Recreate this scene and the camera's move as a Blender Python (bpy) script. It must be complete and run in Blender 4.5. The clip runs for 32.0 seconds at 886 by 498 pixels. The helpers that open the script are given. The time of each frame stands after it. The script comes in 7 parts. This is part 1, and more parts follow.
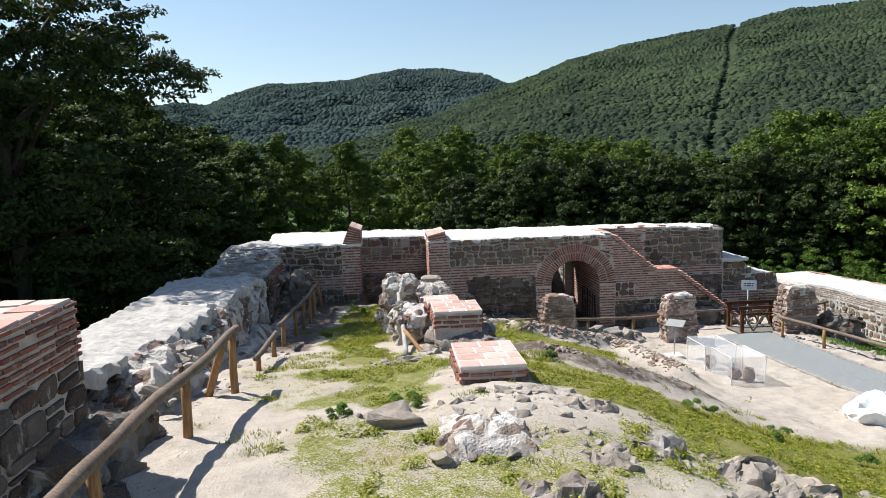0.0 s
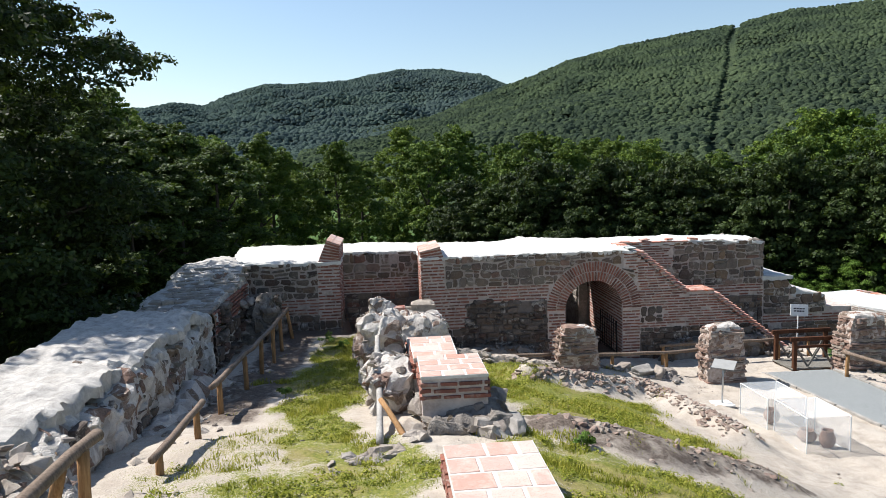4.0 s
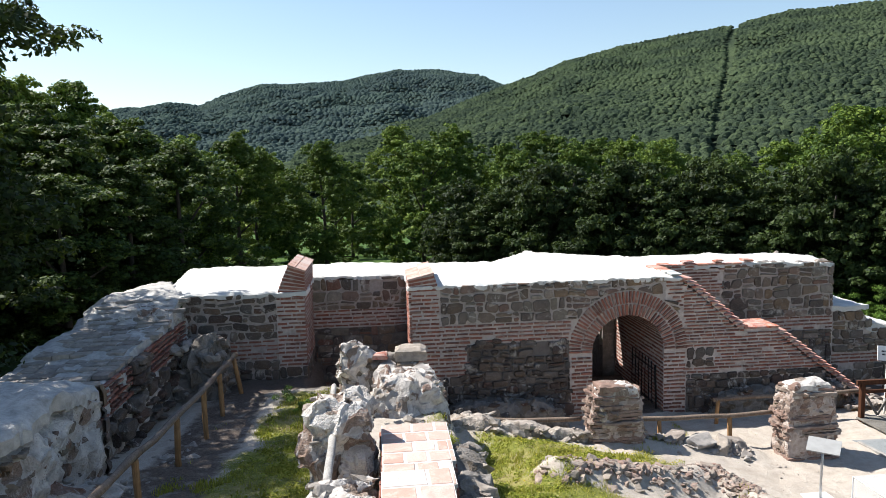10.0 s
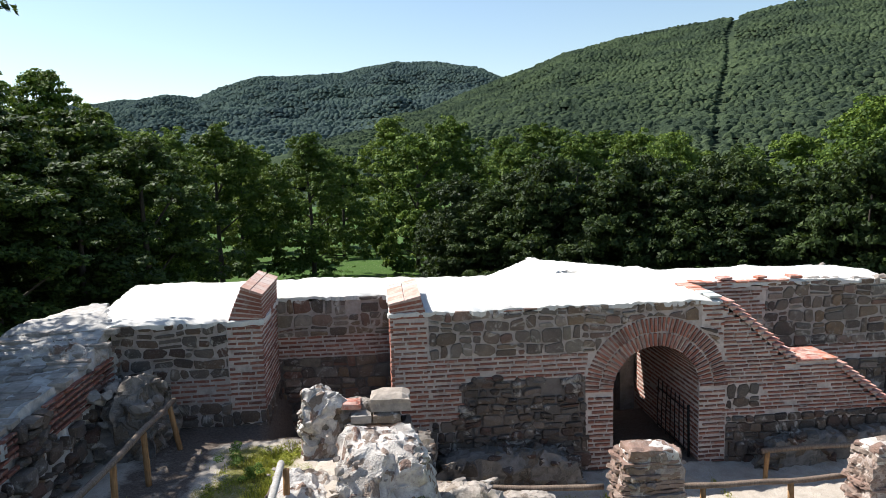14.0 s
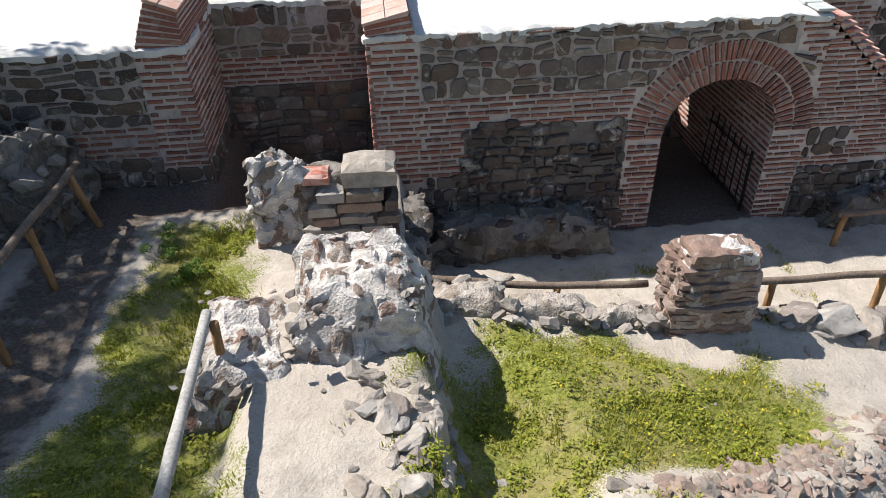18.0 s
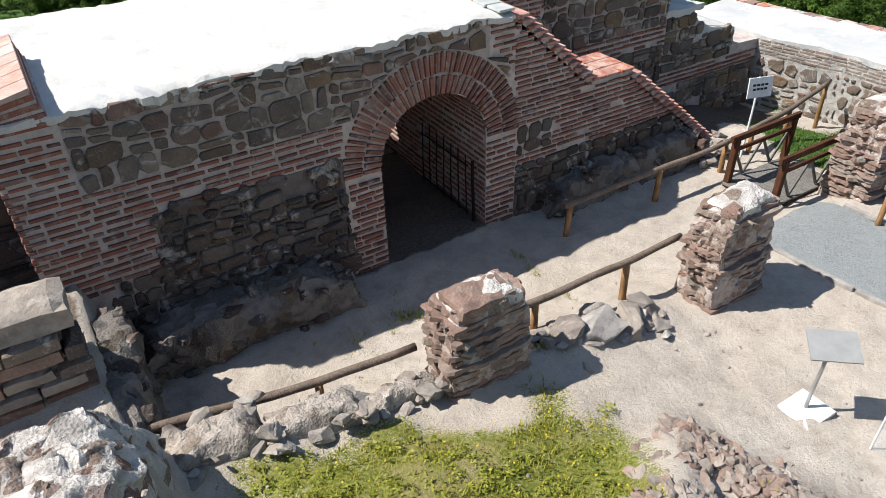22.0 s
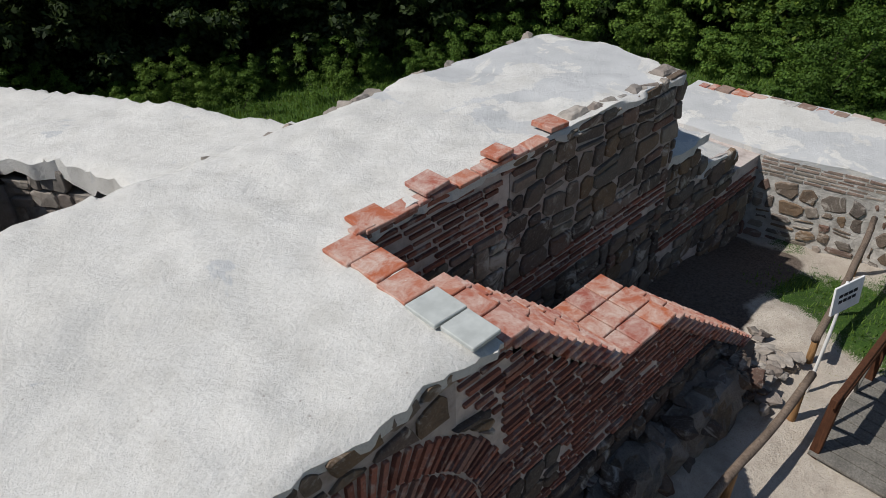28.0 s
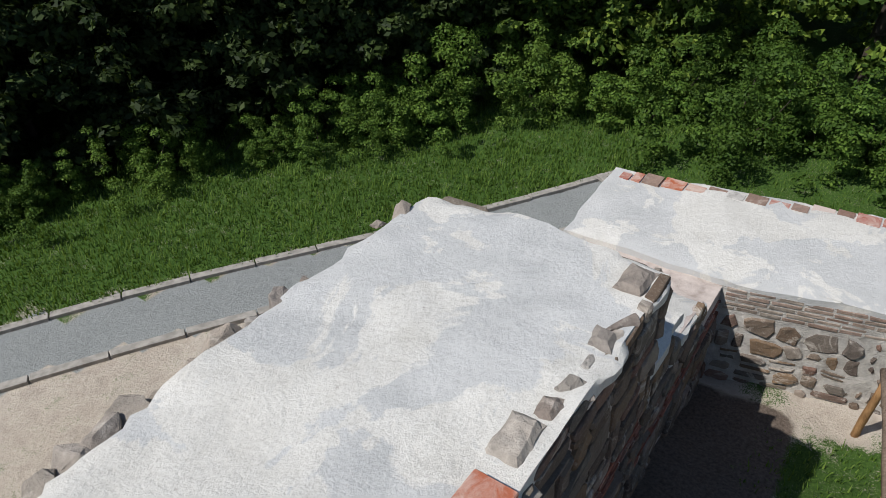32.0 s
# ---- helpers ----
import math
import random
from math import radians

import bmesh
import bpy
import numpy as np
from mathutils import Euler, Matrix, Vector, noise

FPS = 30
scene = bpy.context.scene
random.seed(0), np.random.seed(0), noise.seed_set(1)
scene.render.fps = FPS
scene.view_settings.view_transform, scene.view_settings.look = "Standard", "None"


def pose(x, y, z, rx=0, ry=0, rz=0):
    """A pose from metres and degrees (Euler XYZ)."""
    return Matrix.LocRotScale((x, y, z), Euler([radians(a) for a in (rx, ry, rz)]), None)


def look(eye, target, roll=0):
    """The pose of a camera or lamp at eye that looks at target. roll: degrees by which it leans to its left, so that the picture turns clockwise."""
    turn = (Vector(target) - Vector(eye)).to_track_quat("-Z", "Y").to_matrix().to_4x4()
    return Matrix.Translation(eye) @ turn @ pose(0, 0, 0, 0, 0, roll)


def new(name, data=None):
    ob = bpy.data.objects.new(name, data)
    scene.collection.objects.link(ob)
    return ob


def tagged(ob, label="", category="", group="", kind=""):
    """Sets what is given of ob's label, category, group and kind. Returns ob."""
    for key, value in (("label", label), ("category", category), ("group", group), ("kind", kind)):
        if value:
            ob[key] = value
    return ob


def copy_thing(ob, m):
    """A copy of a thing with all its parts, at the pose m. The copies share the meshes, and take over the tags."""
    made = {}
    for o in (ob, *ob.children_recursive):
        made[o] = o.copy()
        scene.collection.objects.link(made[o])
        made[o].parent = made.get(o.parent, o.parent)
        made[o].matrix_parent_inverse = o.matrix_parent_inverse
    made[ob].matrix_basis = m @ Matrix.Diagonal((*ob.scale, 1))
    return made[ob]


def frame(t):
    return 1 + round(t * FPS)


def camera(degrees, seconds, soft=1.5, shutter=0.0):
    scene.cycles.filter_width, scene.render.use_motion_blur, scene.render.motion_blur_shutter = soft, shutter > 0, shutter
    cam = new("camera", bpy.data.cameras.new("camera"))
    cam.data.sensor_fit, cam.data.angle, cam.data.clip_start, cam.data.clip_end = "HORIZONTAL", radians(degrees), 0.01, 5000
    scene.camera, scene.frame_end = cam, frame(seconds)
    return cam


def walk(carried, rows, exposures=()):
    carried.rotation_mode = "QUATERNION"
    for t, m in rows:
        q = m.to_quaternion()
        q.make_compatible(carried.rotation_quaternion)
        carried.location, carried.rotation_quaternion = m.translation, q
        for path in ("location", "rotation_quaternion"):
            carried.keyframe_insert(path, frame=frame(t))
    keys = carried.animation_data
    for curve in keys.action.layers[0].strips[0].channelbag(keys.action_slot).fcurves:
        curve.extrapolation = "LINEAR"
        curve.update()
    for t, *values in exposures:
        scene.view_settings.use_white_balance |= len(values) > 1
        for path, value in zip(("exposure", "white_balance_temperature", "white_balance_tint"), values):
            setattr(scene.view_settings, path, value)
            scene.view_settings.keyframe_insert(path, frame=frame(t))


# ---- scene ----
cam = camera(65.1, 32.0, 0.75)
METRES, EYE, TILT, LEAN, TURN = 30.0, 6.4, 0.0, 0.0, -4.6
ROWS = [
    (0.0, 0.0, 0.0, 0.0, -0.2, -6.66, 1.71),
    (0.5, 0.0023, 0.0191, 0.0003, -0.22, -6.64, 1.72),
    (1.0, 0.0037, 0.0382, 0.0009, -0.24, -6.62, 1.72),
    (1.5, 0.005, 0.0567, 0.0013, -0.25, -6.61, 1.72),
    (2.0, 0.0058, 0.0755, 0.0018, -0.27, -6.6, 1.71),
    (2.5, 0.0065, 0.0938, 0.0024, -0.28, -6.6, 1.69),
    (3.0, 0.006, 0.1104, 0.0028, -0.29, -6.61, 1.67),
    (3.5, 0.0049, 0.1246, 0.0028, -0.31, -6.6, 1.66),
    (5.5, 0.0066, 0.1837, 0.0028, -0.4, -6.6, 1.58),
    (6.0, 0.0073, 0.1986, 0.0027, -0.42, -6.6, 1.58),
    (6.5, 0.0071, 0.2129, 0.0029, -0.44, -6.58, 1.55),
    (7.0, 0.0071, 0.2263, 0.003, -0.46, -6.57, 1.55),
    (7.5, 0.0068, 0.2392, 0.0033, -0.48, -6.57, 1.53),
    (8.0, 0.0065, 0.2514, 0.0036, -0.49, -6.57, 1.54),
    (8.5, 0.0075, 0.2636, 0.0049, -0.5, -6.58, 1.52),
    (9.0, 0.0081, 0.2761, 0.0049, -0.52, -6.57, 1.53),
    (9.5, 0.0089, 0.2896, 0.0054, -0.55, -6.57, 1.53),
    (10.0, 0.0077, 0.3009, 0.006, -0.57, -6.55, 1.52),
    (10.5, 0.007, 0.3135, 0.0064, -0.58, -6.54, 1.5),
    (11.0, 0.0084, 0.3271, 0.0073, -0.59, -6.52, 1.49),
    (11.5, 0.0105, 0.3401, 0.0078, -0.61, -6.53, 1.5),
    (12.0, 0.0117, 0.3539, 0.008, -0.63, -6.53, 1.51),
    (12.5, 0.013, 0.3671, 0.0082, -0.66, -6.54, 1.52),
    (13.0, 0.0142, 0.3808, 0.0088, -0.69, -6.54, 1.52),
    (13.5, 0.0151, 0.3946, 0.0099, -0.71, -6.53, 1.52),
    (15.5, 0.0131, 0.4565, 0.0122, -0.66, -17.73, 1.41),
    (16.0, 0.0121, 0.4733, 0.013, -0.62, -24.24, 1.34),
    (16.5, 0.0122, 0.4912, 0.0139, -0.57, -29.97, 1.28),
    (17.0, 0.0118, 0.508, 0.0136, -0.57, -33.44, 1.25),
    (17.5, 0.0132, 0.5262, 0.015, -0.53, -34.76, 1.24),
    (18.0, 0.0152, 0.5426, 0.015, -1.16, -34.83, 1.23),
    (18.5, 0.0173, 0.5555, 0.0142, -4.92, -34.96, 1.24),
    (19.0, 0.0199, 0.57, 0.0137, -9.15, -35.02, 1.22),
    (19.5, 0.0216, 0.5842, 0.0139, -12.96, -35.15, 1.19),
    (20.0, 0.0225, 0.5898, 0.0134, -16.58, -35.14, 1.25),
    (20.5, 0.0229, 0.5903, 0.0127, -20.24, -35.27, 1.25),
    (21.0, 0.0232, 0.5902, 0.0128, -23.88, -35.41, 1.27),
    (21.5, 0.0243, 0.5934, 0.013, -26.7, -35.5, 1.28),
    (22.0, 0.0283, 0.6013, 0.0133, -27.48, -35.48, 1.31),
    (22.5, 0.0357, 0.6153, 0.0139, -27.5, -35.45, 1.37),
    (23.0, 0.0464, 0.6355, 0.0147, -27.5, -35.52, 1.36),
    (23.5, 0.0601, 0.662, 0.0154, -27.48, -35.48, 1.43),
    (24.0, 0.0761, 0.6924, 0.0161, -27.47, -35.41, 1.47),
    (24.5, 0.0944, 0.7254, 0.0172, -27.45, -35.44, 1.51),
    (25.0, 0.1126, 0.7597, 0.018, -27.43, -35.42, 1.52),
    (25.5, 0.1306, 0.7944, 0.0193, -28.41, -35.43, 1.49),
    (27.5, 0.1365, 0.811, 0.0192, -36.92, -35.65, 1.47),
    (28.0, 0.1355, 0.8098, 0.0196, -39.02, -35.71, 1.48),
    (28.5, 0.1354, 0.81, 0.0199, -42.03, -35.8, 1.49),
    (29.0, 0.1356, 0.8108, 0.02, -43.84, -35.84, 1.49),
    (29.5, 0.1389, 0.8143, 0.0198, -43.85, -35.86, 1.56),
    (30.0, 0.1484, 0.8243, 0.0196, -43.84, -35.85, 1.62),
    (30.5, 0.1645, 0.8408, 0.0196, -43.84, -35.84, 1.63),
    (31.0, 0.187, 0.8629, 0.0196, -44.4, -35.86, 1.65),
    (31.5, 0.2145, 0.8899, 0.0193, -47.48, -35.93, 1.62),
    (32.0, 0.2461, 0.9201, 0.0194, -50.87, -36.04, 1.58),
]
walk(cam, [(t, pose(0, 0, EYE, TILT, LEAN, TURN) @ pose(METRES * x, METRES * y, METRES * z, 90 + pitch, roll, yaw)) for t, x, y, z, yaw, pitch, roll in ROWS],
     [(0.0, 0.67), (6.0, 0.82), (13.0, 0.92), (17.0, 0.72), (19.0, 0.72), (23.0, 0.46), (25.0, 0.09), (28.0, -0.27), (32.0, -0.09)])

# ---- sky and sun ----
SUN_WAY = Vector((0.70, -0.40, -1.0)).normalized()
world = bpy.data.worlds.new("sky")
scene.world = world
world.use_nodes = True
wn = world.node_tree
sky = wn.nodes.new("ShaderNodeTexSky")
sky.sky_type = "NISHITA"
sky.sun_disc = False
sky.sun_elevation = math.asin(-SUN_WAY.z)
sky.sun_rotation = math.atan2(-SUN_WAY.x, -SUN_WAY.y)
sky.altitude = 600
sky.air_density = 1.25
sky.dust_density = 0.7
sky.ozone_density = 1.6
wn.links.new(sky.outputs[0], wn.nodes["Background"].inputs[0])
wn.nodes["Background"].inputs[1].default_value = 0.088
sun_data = bpy.data.lights.new("sun", "SUN")
sun_data.energy, sun_data.angle, sun_data.color = 5.0, radians(0.53), (1.0, 0.96, 0.91)
sun = new("sun", sun_data)
sun.matrix_world = look((0, 0, 60), Vector((0, 0, 60)) + SUN_WAY)


# ---- materials ----
class Nodes:
    """A small builder for node materials."""

    def __init__(self, name, roughness=0.9):
        self.mat = bpy.data.materials.new(name)
        self.mat.use_nodes = True
        self.tree = self.mat.node_tree
        self.bsdf = self.tree.nodes["Principled BSDF"]
        self.bsdf.inputs["Roughness"].default_value = roughness
        self.bsdf.inputs["Specular IOR Level"].default_value = 0.15
        self.geo = self.tree.nodes.new("ShaderNodeNewGeometry")
        self.pos = self.geo.outputs["Position"]

    def link(self, a, b):
        self.tree.links.new(a, b)

    def noise(self, scale, detail=4.0, rough=0.55, vector=None, distort=0.0):
        n = self.tree.nodes.new("ShaderNodeTexNoise")
        n.inputs["Scale"].default_value = scale
        n.inputs["Detail"].default_value = detail
        n.inputs["Roughness"].default_value = rough
        n.inputs["Distortion"].default_value = distort
        self.link(vector or self.pos, n.inputs["Vector"])
        return n.outputs["Fac"]

    def voronoi(self, scale, feature="F1", vector=None):
        n = self.tree.nodes.new("ShaderNodeTexVoronoi")
        n.feature = feature
        n.inputs["Scale"].default_value = scale
        self.link(vector or self.pos, n.inputs["Vector"])
        return n.outputs["Distance"]

    def ramp(self, fac, stops):
        n = self.tree.nodes.new("ShaderNodeValToRGB")
        while len(n.color_ramp.elements) < len(stops):
            n.color_ramp.elements.new(0.5)
        for e, (p, c) in zip(n.color_ramp.elements, stops):
            e.position = p
            e.color = (*c, 1) if hasattr(c, "__len__") else (c, c, c, 1)
        self.link(fac, n.inputs["Fac"])
        return n.outputs["Color"]

    def mix(self, fac, a, b, mode="MIX"):
        n = self.tree.nodes.new("ShaderNodeMix")
        n.data_type, n.blend_type = "RGBA", mode
        for sock, val in ((n.inputs[0], fac), (n.inputs[6], a), (n.inputs[7], b)):
            if hasattr(val, "links"):
                self.link(val, sock)
            elif hasattr(val, "__len__"):
                sock.default_value = (*val, 1)
            else:
                sock.default_value = val
        return n.outputs[2]

    def math(self, op, a, b=0.5):
        n = self.tree.nodes.new("ShaderNodeMath")
        n.operation = op
        for sock, val in ((n.inputs[0], a), (n.inputs[1], b)):
            if hasattr(val, "links"):
                self.link(val, sock)
            else:
                sock.default_value = val
        return n.outputs[0]

    def random(self):
        """One number a piece, whether the piece is an object or an island of a joined mesh."""
        info = self.tree.nodes.new("ShaderNodeObjectInfo")
        both = self.math("ADD", self.geo.outputs["Random Per Island"], info.outputs["Random"])
        return self.math("FRACT", both, 0.0)

    def attribute(self, name):
        n = self.tree.nodes.new("ShaderNodeVertexColor")
        n.layer_name = name
        s = self.tree.nodes.new("ShaderNodeSeparateColor")
        self.link(n.outputs["Color"], s.inputs[0])
        return [*s.outputs, self.math("SUBTRACT", 1.0, n.outputs["Alpha"])]

    def bump(self, height, strength=0.5, distance=0.02, base=None):
        n = self.tree.nodes.new("ShaderNodeBump")
        n.inputs["Strength"].default_value = strength
        n.inputs["Distance"].default_value = distance
        self.link(height, n.inputs["Height"])
        if base:
            self.link(base, n.inputs["Normal"])
        self.link(n.outputs[0], self.bsdf.inputs["Normal"])
        return n.outputs[0]

    def done(self, colour):
        self.link(colour, self.bsdf.inputs["Base Color"])
        return self.mat


def lime_mortar():
    n = Nodes("lime_mortar", 0.95)
    big, mid, fine, sand = n.noise(0.5, 5), n.noise(2.4, 8, 0.72), n.noise(26, 6, 0.78), n.noise(95, 3, 0.75)
    c = n.ramp(mid, [(0.3, (0.50, 0.488, 0.455)), (0.5, (0.60, 0.588, 0.555)), (0.7, (0.66, 0.648, 0.615))])
    c = n.mix(n.ramp(big, [(0.48, 0.0), (0.62, 0.4)]), c, (0.53, 0.518, 0.485))
    c = n.mix(n.ramp(sand, [(0.34, 0.5), (0.47, 0.0)]), c, (0.36, 0.345, 0.315))
    c = n.mix(n.ramp(fine, [(0.34, 0.55), (0.46, 0.0)]), c, (0.42, 0.405, 0.375))
    # smooth grey render coats the east arm, chipped along its edges
    axis = n.tree.nodes.new("ShaderNodeSeparateXYZ")
    n.link(n.pos, axis.inputs[0])
    coat = n.math("ADD", n.noise(0.9, 8, 0.62, distort=0.7), n.math("MULTIPLY", n.ramp(n.math("MULTIPLY", axis.outputs[0], 0.05), [(0.50, 0.0), (0.60, 1.0)]), 0.15))
    coated = n.ramp(coat, [(0.62, 0.0), (0.64, 1.0)])
    c = n.mix(n.math("MULTIPLY", coated, 0.8), c, n.ramp(n.noise(1.8, 6), [(0.35, (0.40, 0.41, 0.415)), (0.7, (0.50, 0.507, 0.51))]))
    pebble = n.math("MULTIPLY", n.ramp(n.voronoi(7), [(0.05, 1.0), (0.09, 0.0)]), n.ramp(n.noise(1.1, 3), [(0.45, 0.0), (0.6, 1.0)]))
    c = n.mix(n.math("MULTIPLY", pebble, 0.6), c, (0.22, 0.19, 0.165))
    relief = n.math("ADD", n.math("ADD", n.math("MULTIPLY", mid, 0.6), n.math("MULTIPLY", n.noise(13, 6, 0.7), 0.5)), n.math("MULTIPLY", fine, 0.22))
    n.bump(relief, 0.6, 0.045)
    return n.done(c)


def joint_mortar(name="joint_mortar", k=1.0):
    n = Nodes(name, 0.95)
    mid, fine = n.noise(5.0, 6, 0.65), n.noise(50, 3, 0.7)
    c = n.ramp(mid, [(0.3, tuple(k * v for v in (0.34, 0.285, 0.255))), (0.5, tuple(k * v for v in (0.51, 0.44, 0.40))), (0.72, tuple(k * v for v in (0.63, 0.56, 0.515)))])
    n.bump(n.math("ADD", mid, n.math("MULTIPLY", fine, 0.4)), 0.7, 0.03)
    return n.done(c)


def rough_stone(name, tones, mortar=0.3, relief=0.035):
    n = Nodes(name, 0.88)
    r = n.random()
    k = len(tones)
    c = n.ramp(r, [(i / (k - 1), t) for i, t in enumerate(tones)])
    mid, fine, vein = n.noise(6.0, 6, 0.65), n.noise(38, 4, 0.7), n.noise(2.2, 6, 0.7, distort=1.2)
    c = n.mix(n.ramp(mid, [(0.3, 0.55), (0.7, 0.0)]), c, (0.05, 0.045, 0.04))
    c = n.mix(n.math("MULTIPLY", n.ramp(vein, [(0.56, 0.0), (0.66, 1.0)]), mortar), c, (0.50, 0.46, 0.41))
    c = n.mix(n.math("MULTIPLY", n.ramp(fine, [(0.52, 0.0), (0.7, 1.0)]), 0.35), c, (0.34, 0.32, 0.28))
    n.bump(n.math("ADD", mid, n.math("MULTIPLY", fine, 0.45)), 0.8, relief)
    return n.done(c)


def rubble(name, lime, tones, grime_and_shade):
    """Broken masonry: mortar with stones bedded in it, after the stones that core() marks."""
    n = Nodes(name, 0.95)
    bits = n.attribute("bits")
    big, mid, fine, grit = n.noise(1.6, 5), n.noise(7.0, 7, 0.7, distort=0.5), n.noise(42, 4, 0.7), n.voronoi(34)
    m = n.ramp(mid, [(0.3, tuple(0.72 * v for v in lime)), (0.55, lime), (0.75, tuple(min(0.85, 1.15 * v) for v in lime))])
    m = n.mix(n.ramp(grit, [(0.08, 0.7), (0.24, 0.0)]), m, tones[0])
    m = n.mix(n.ramp(big, [(0.5, 0.0), (0.66, 0.5)]), m, grime_and_shade)
    k = len(tones)
    s = n.ramp(bits[0], [(i / (k - 1), t) for i, t in enumerate(tones)])
    s = n.mix(n.ramp(fine, [(0.35, 0.6), (0.55, 0.0)]), s, (0.07, 0.06, 0.05))
    s = n.mix(n.ramp(mid, [(0.55, 0.0), (0.68, 0.7)]), s, lime)
    edge = n.math("ADD", bits[1], n.math("MULTIPLY", n.math("SUBTRACT", mid, 0.5), 0.9))
    c = n.mix(n.ramp(edge, [(0.45, 0.0), (0.55, 1.0)]), m, s)
    # creases round the stones darkened, their shade put into the colour
    c = n.mix(n.math("MULTIPLY", bits[2], 0.75), c, grime_and_shade)
    n.bump(n.math("ADD", n.math("ADD", mid, n.math("MULTIPLY", fine, 0.4)), n.math("MULTIPLY", grit, 0.35)), 0.85, 0.05)
    return n.done(c)


def brick_clay():
    n = Nodes("brick_clay", 0.9)
    c = n.ramp(n.random(), [(0.0, (0.14, 0.066, 0.052)), (0.35, (0.23, 0.092, 0.066)), (0.7, (0.31, 0.122, 0.084)), (1.0, (0.25, 0.15, 0.12))])
    mid, fine = n.noise(9.0, 5, 0.65), n.noise(60, 3, 0.7)
    c = n.mix(n.ramp(mid, [(0.52, 0.0), (0.7, 0.65)]), c, (0.42, 0.37, 0.33))
    c = n.mix(n.ramp(fine, [(0.3, 0.5), (0.5, 0.0)]), c, (0.07, 0.045, 0.04))
    n.bump(n.math("ADD", mid, n.math("MULTIPLY", fine, 0.5)), 0.6, 0.02)
    return n.done(c)


def tile_clay():
    n = Nodes("tile_clay", 0.75)
    c = n.ramp(n.random(), [(0.0, (0.39, 0.115, 0.055)), (0.3, (0.35, 0.125, 0.085)), (0.6, (0.30, 0.095, 0.072)), (0.85, (0.42, 0.165, 0.10)), (1.0, (0.36, 0.17, 0.135))])
    mid, fine = n.noise(5.0, 6, 0.7, distort=0.6), n.noise(50, 3, 0.7)
    c = n.mix(n.ramp(mid, [(0.40, 0.0), (0.64, 0.75)]), c, (0.55, 0.46, 0.40))
    c = n.mix(n.ramp(fine, [(0.32, 0.35), (0.48, 0.0)]), c, (0.24, 0.09, 0.06))
    n.bump(n.math("ADD", mid, n.math("MULTIPLY", fine, 0.5)), 0.35, 0.012)
    return n.done(c)


def pale_tile():
    n = Nodes("pale_tile", 0.85)
    c = n.ramp(n.random(), [(0.0, (0.47, 0.29, 0.235)), (0.3, (0.46, 0.33, 0.285)), (0.6, (0.43, 0.25, 0.195)), (0.8, (0.52, 0.39, 0.34)), (1.0, (0.50, 0.43, 0.39))])
    mid, fine = n.noise(4.0, 6, 0.7, distort=0.6), n.noise(45, 3, 0.7)
    c = n.mix(n.ramp(mid, [(0.46, 0.0), (0.66, 0.6)]), c, (0.56, 0.49, 0.43))
    c = n.mix(n.ramp(fine, [(0.32, 0.35), (0.48, 0.0)]), c, (0.30, 0.17, 0.12))
    n.bump(n.math("ADD", mid, n.math("MULTIPLY", fine, 0.5)), 0.4, 0.012)
    return n.done(c)


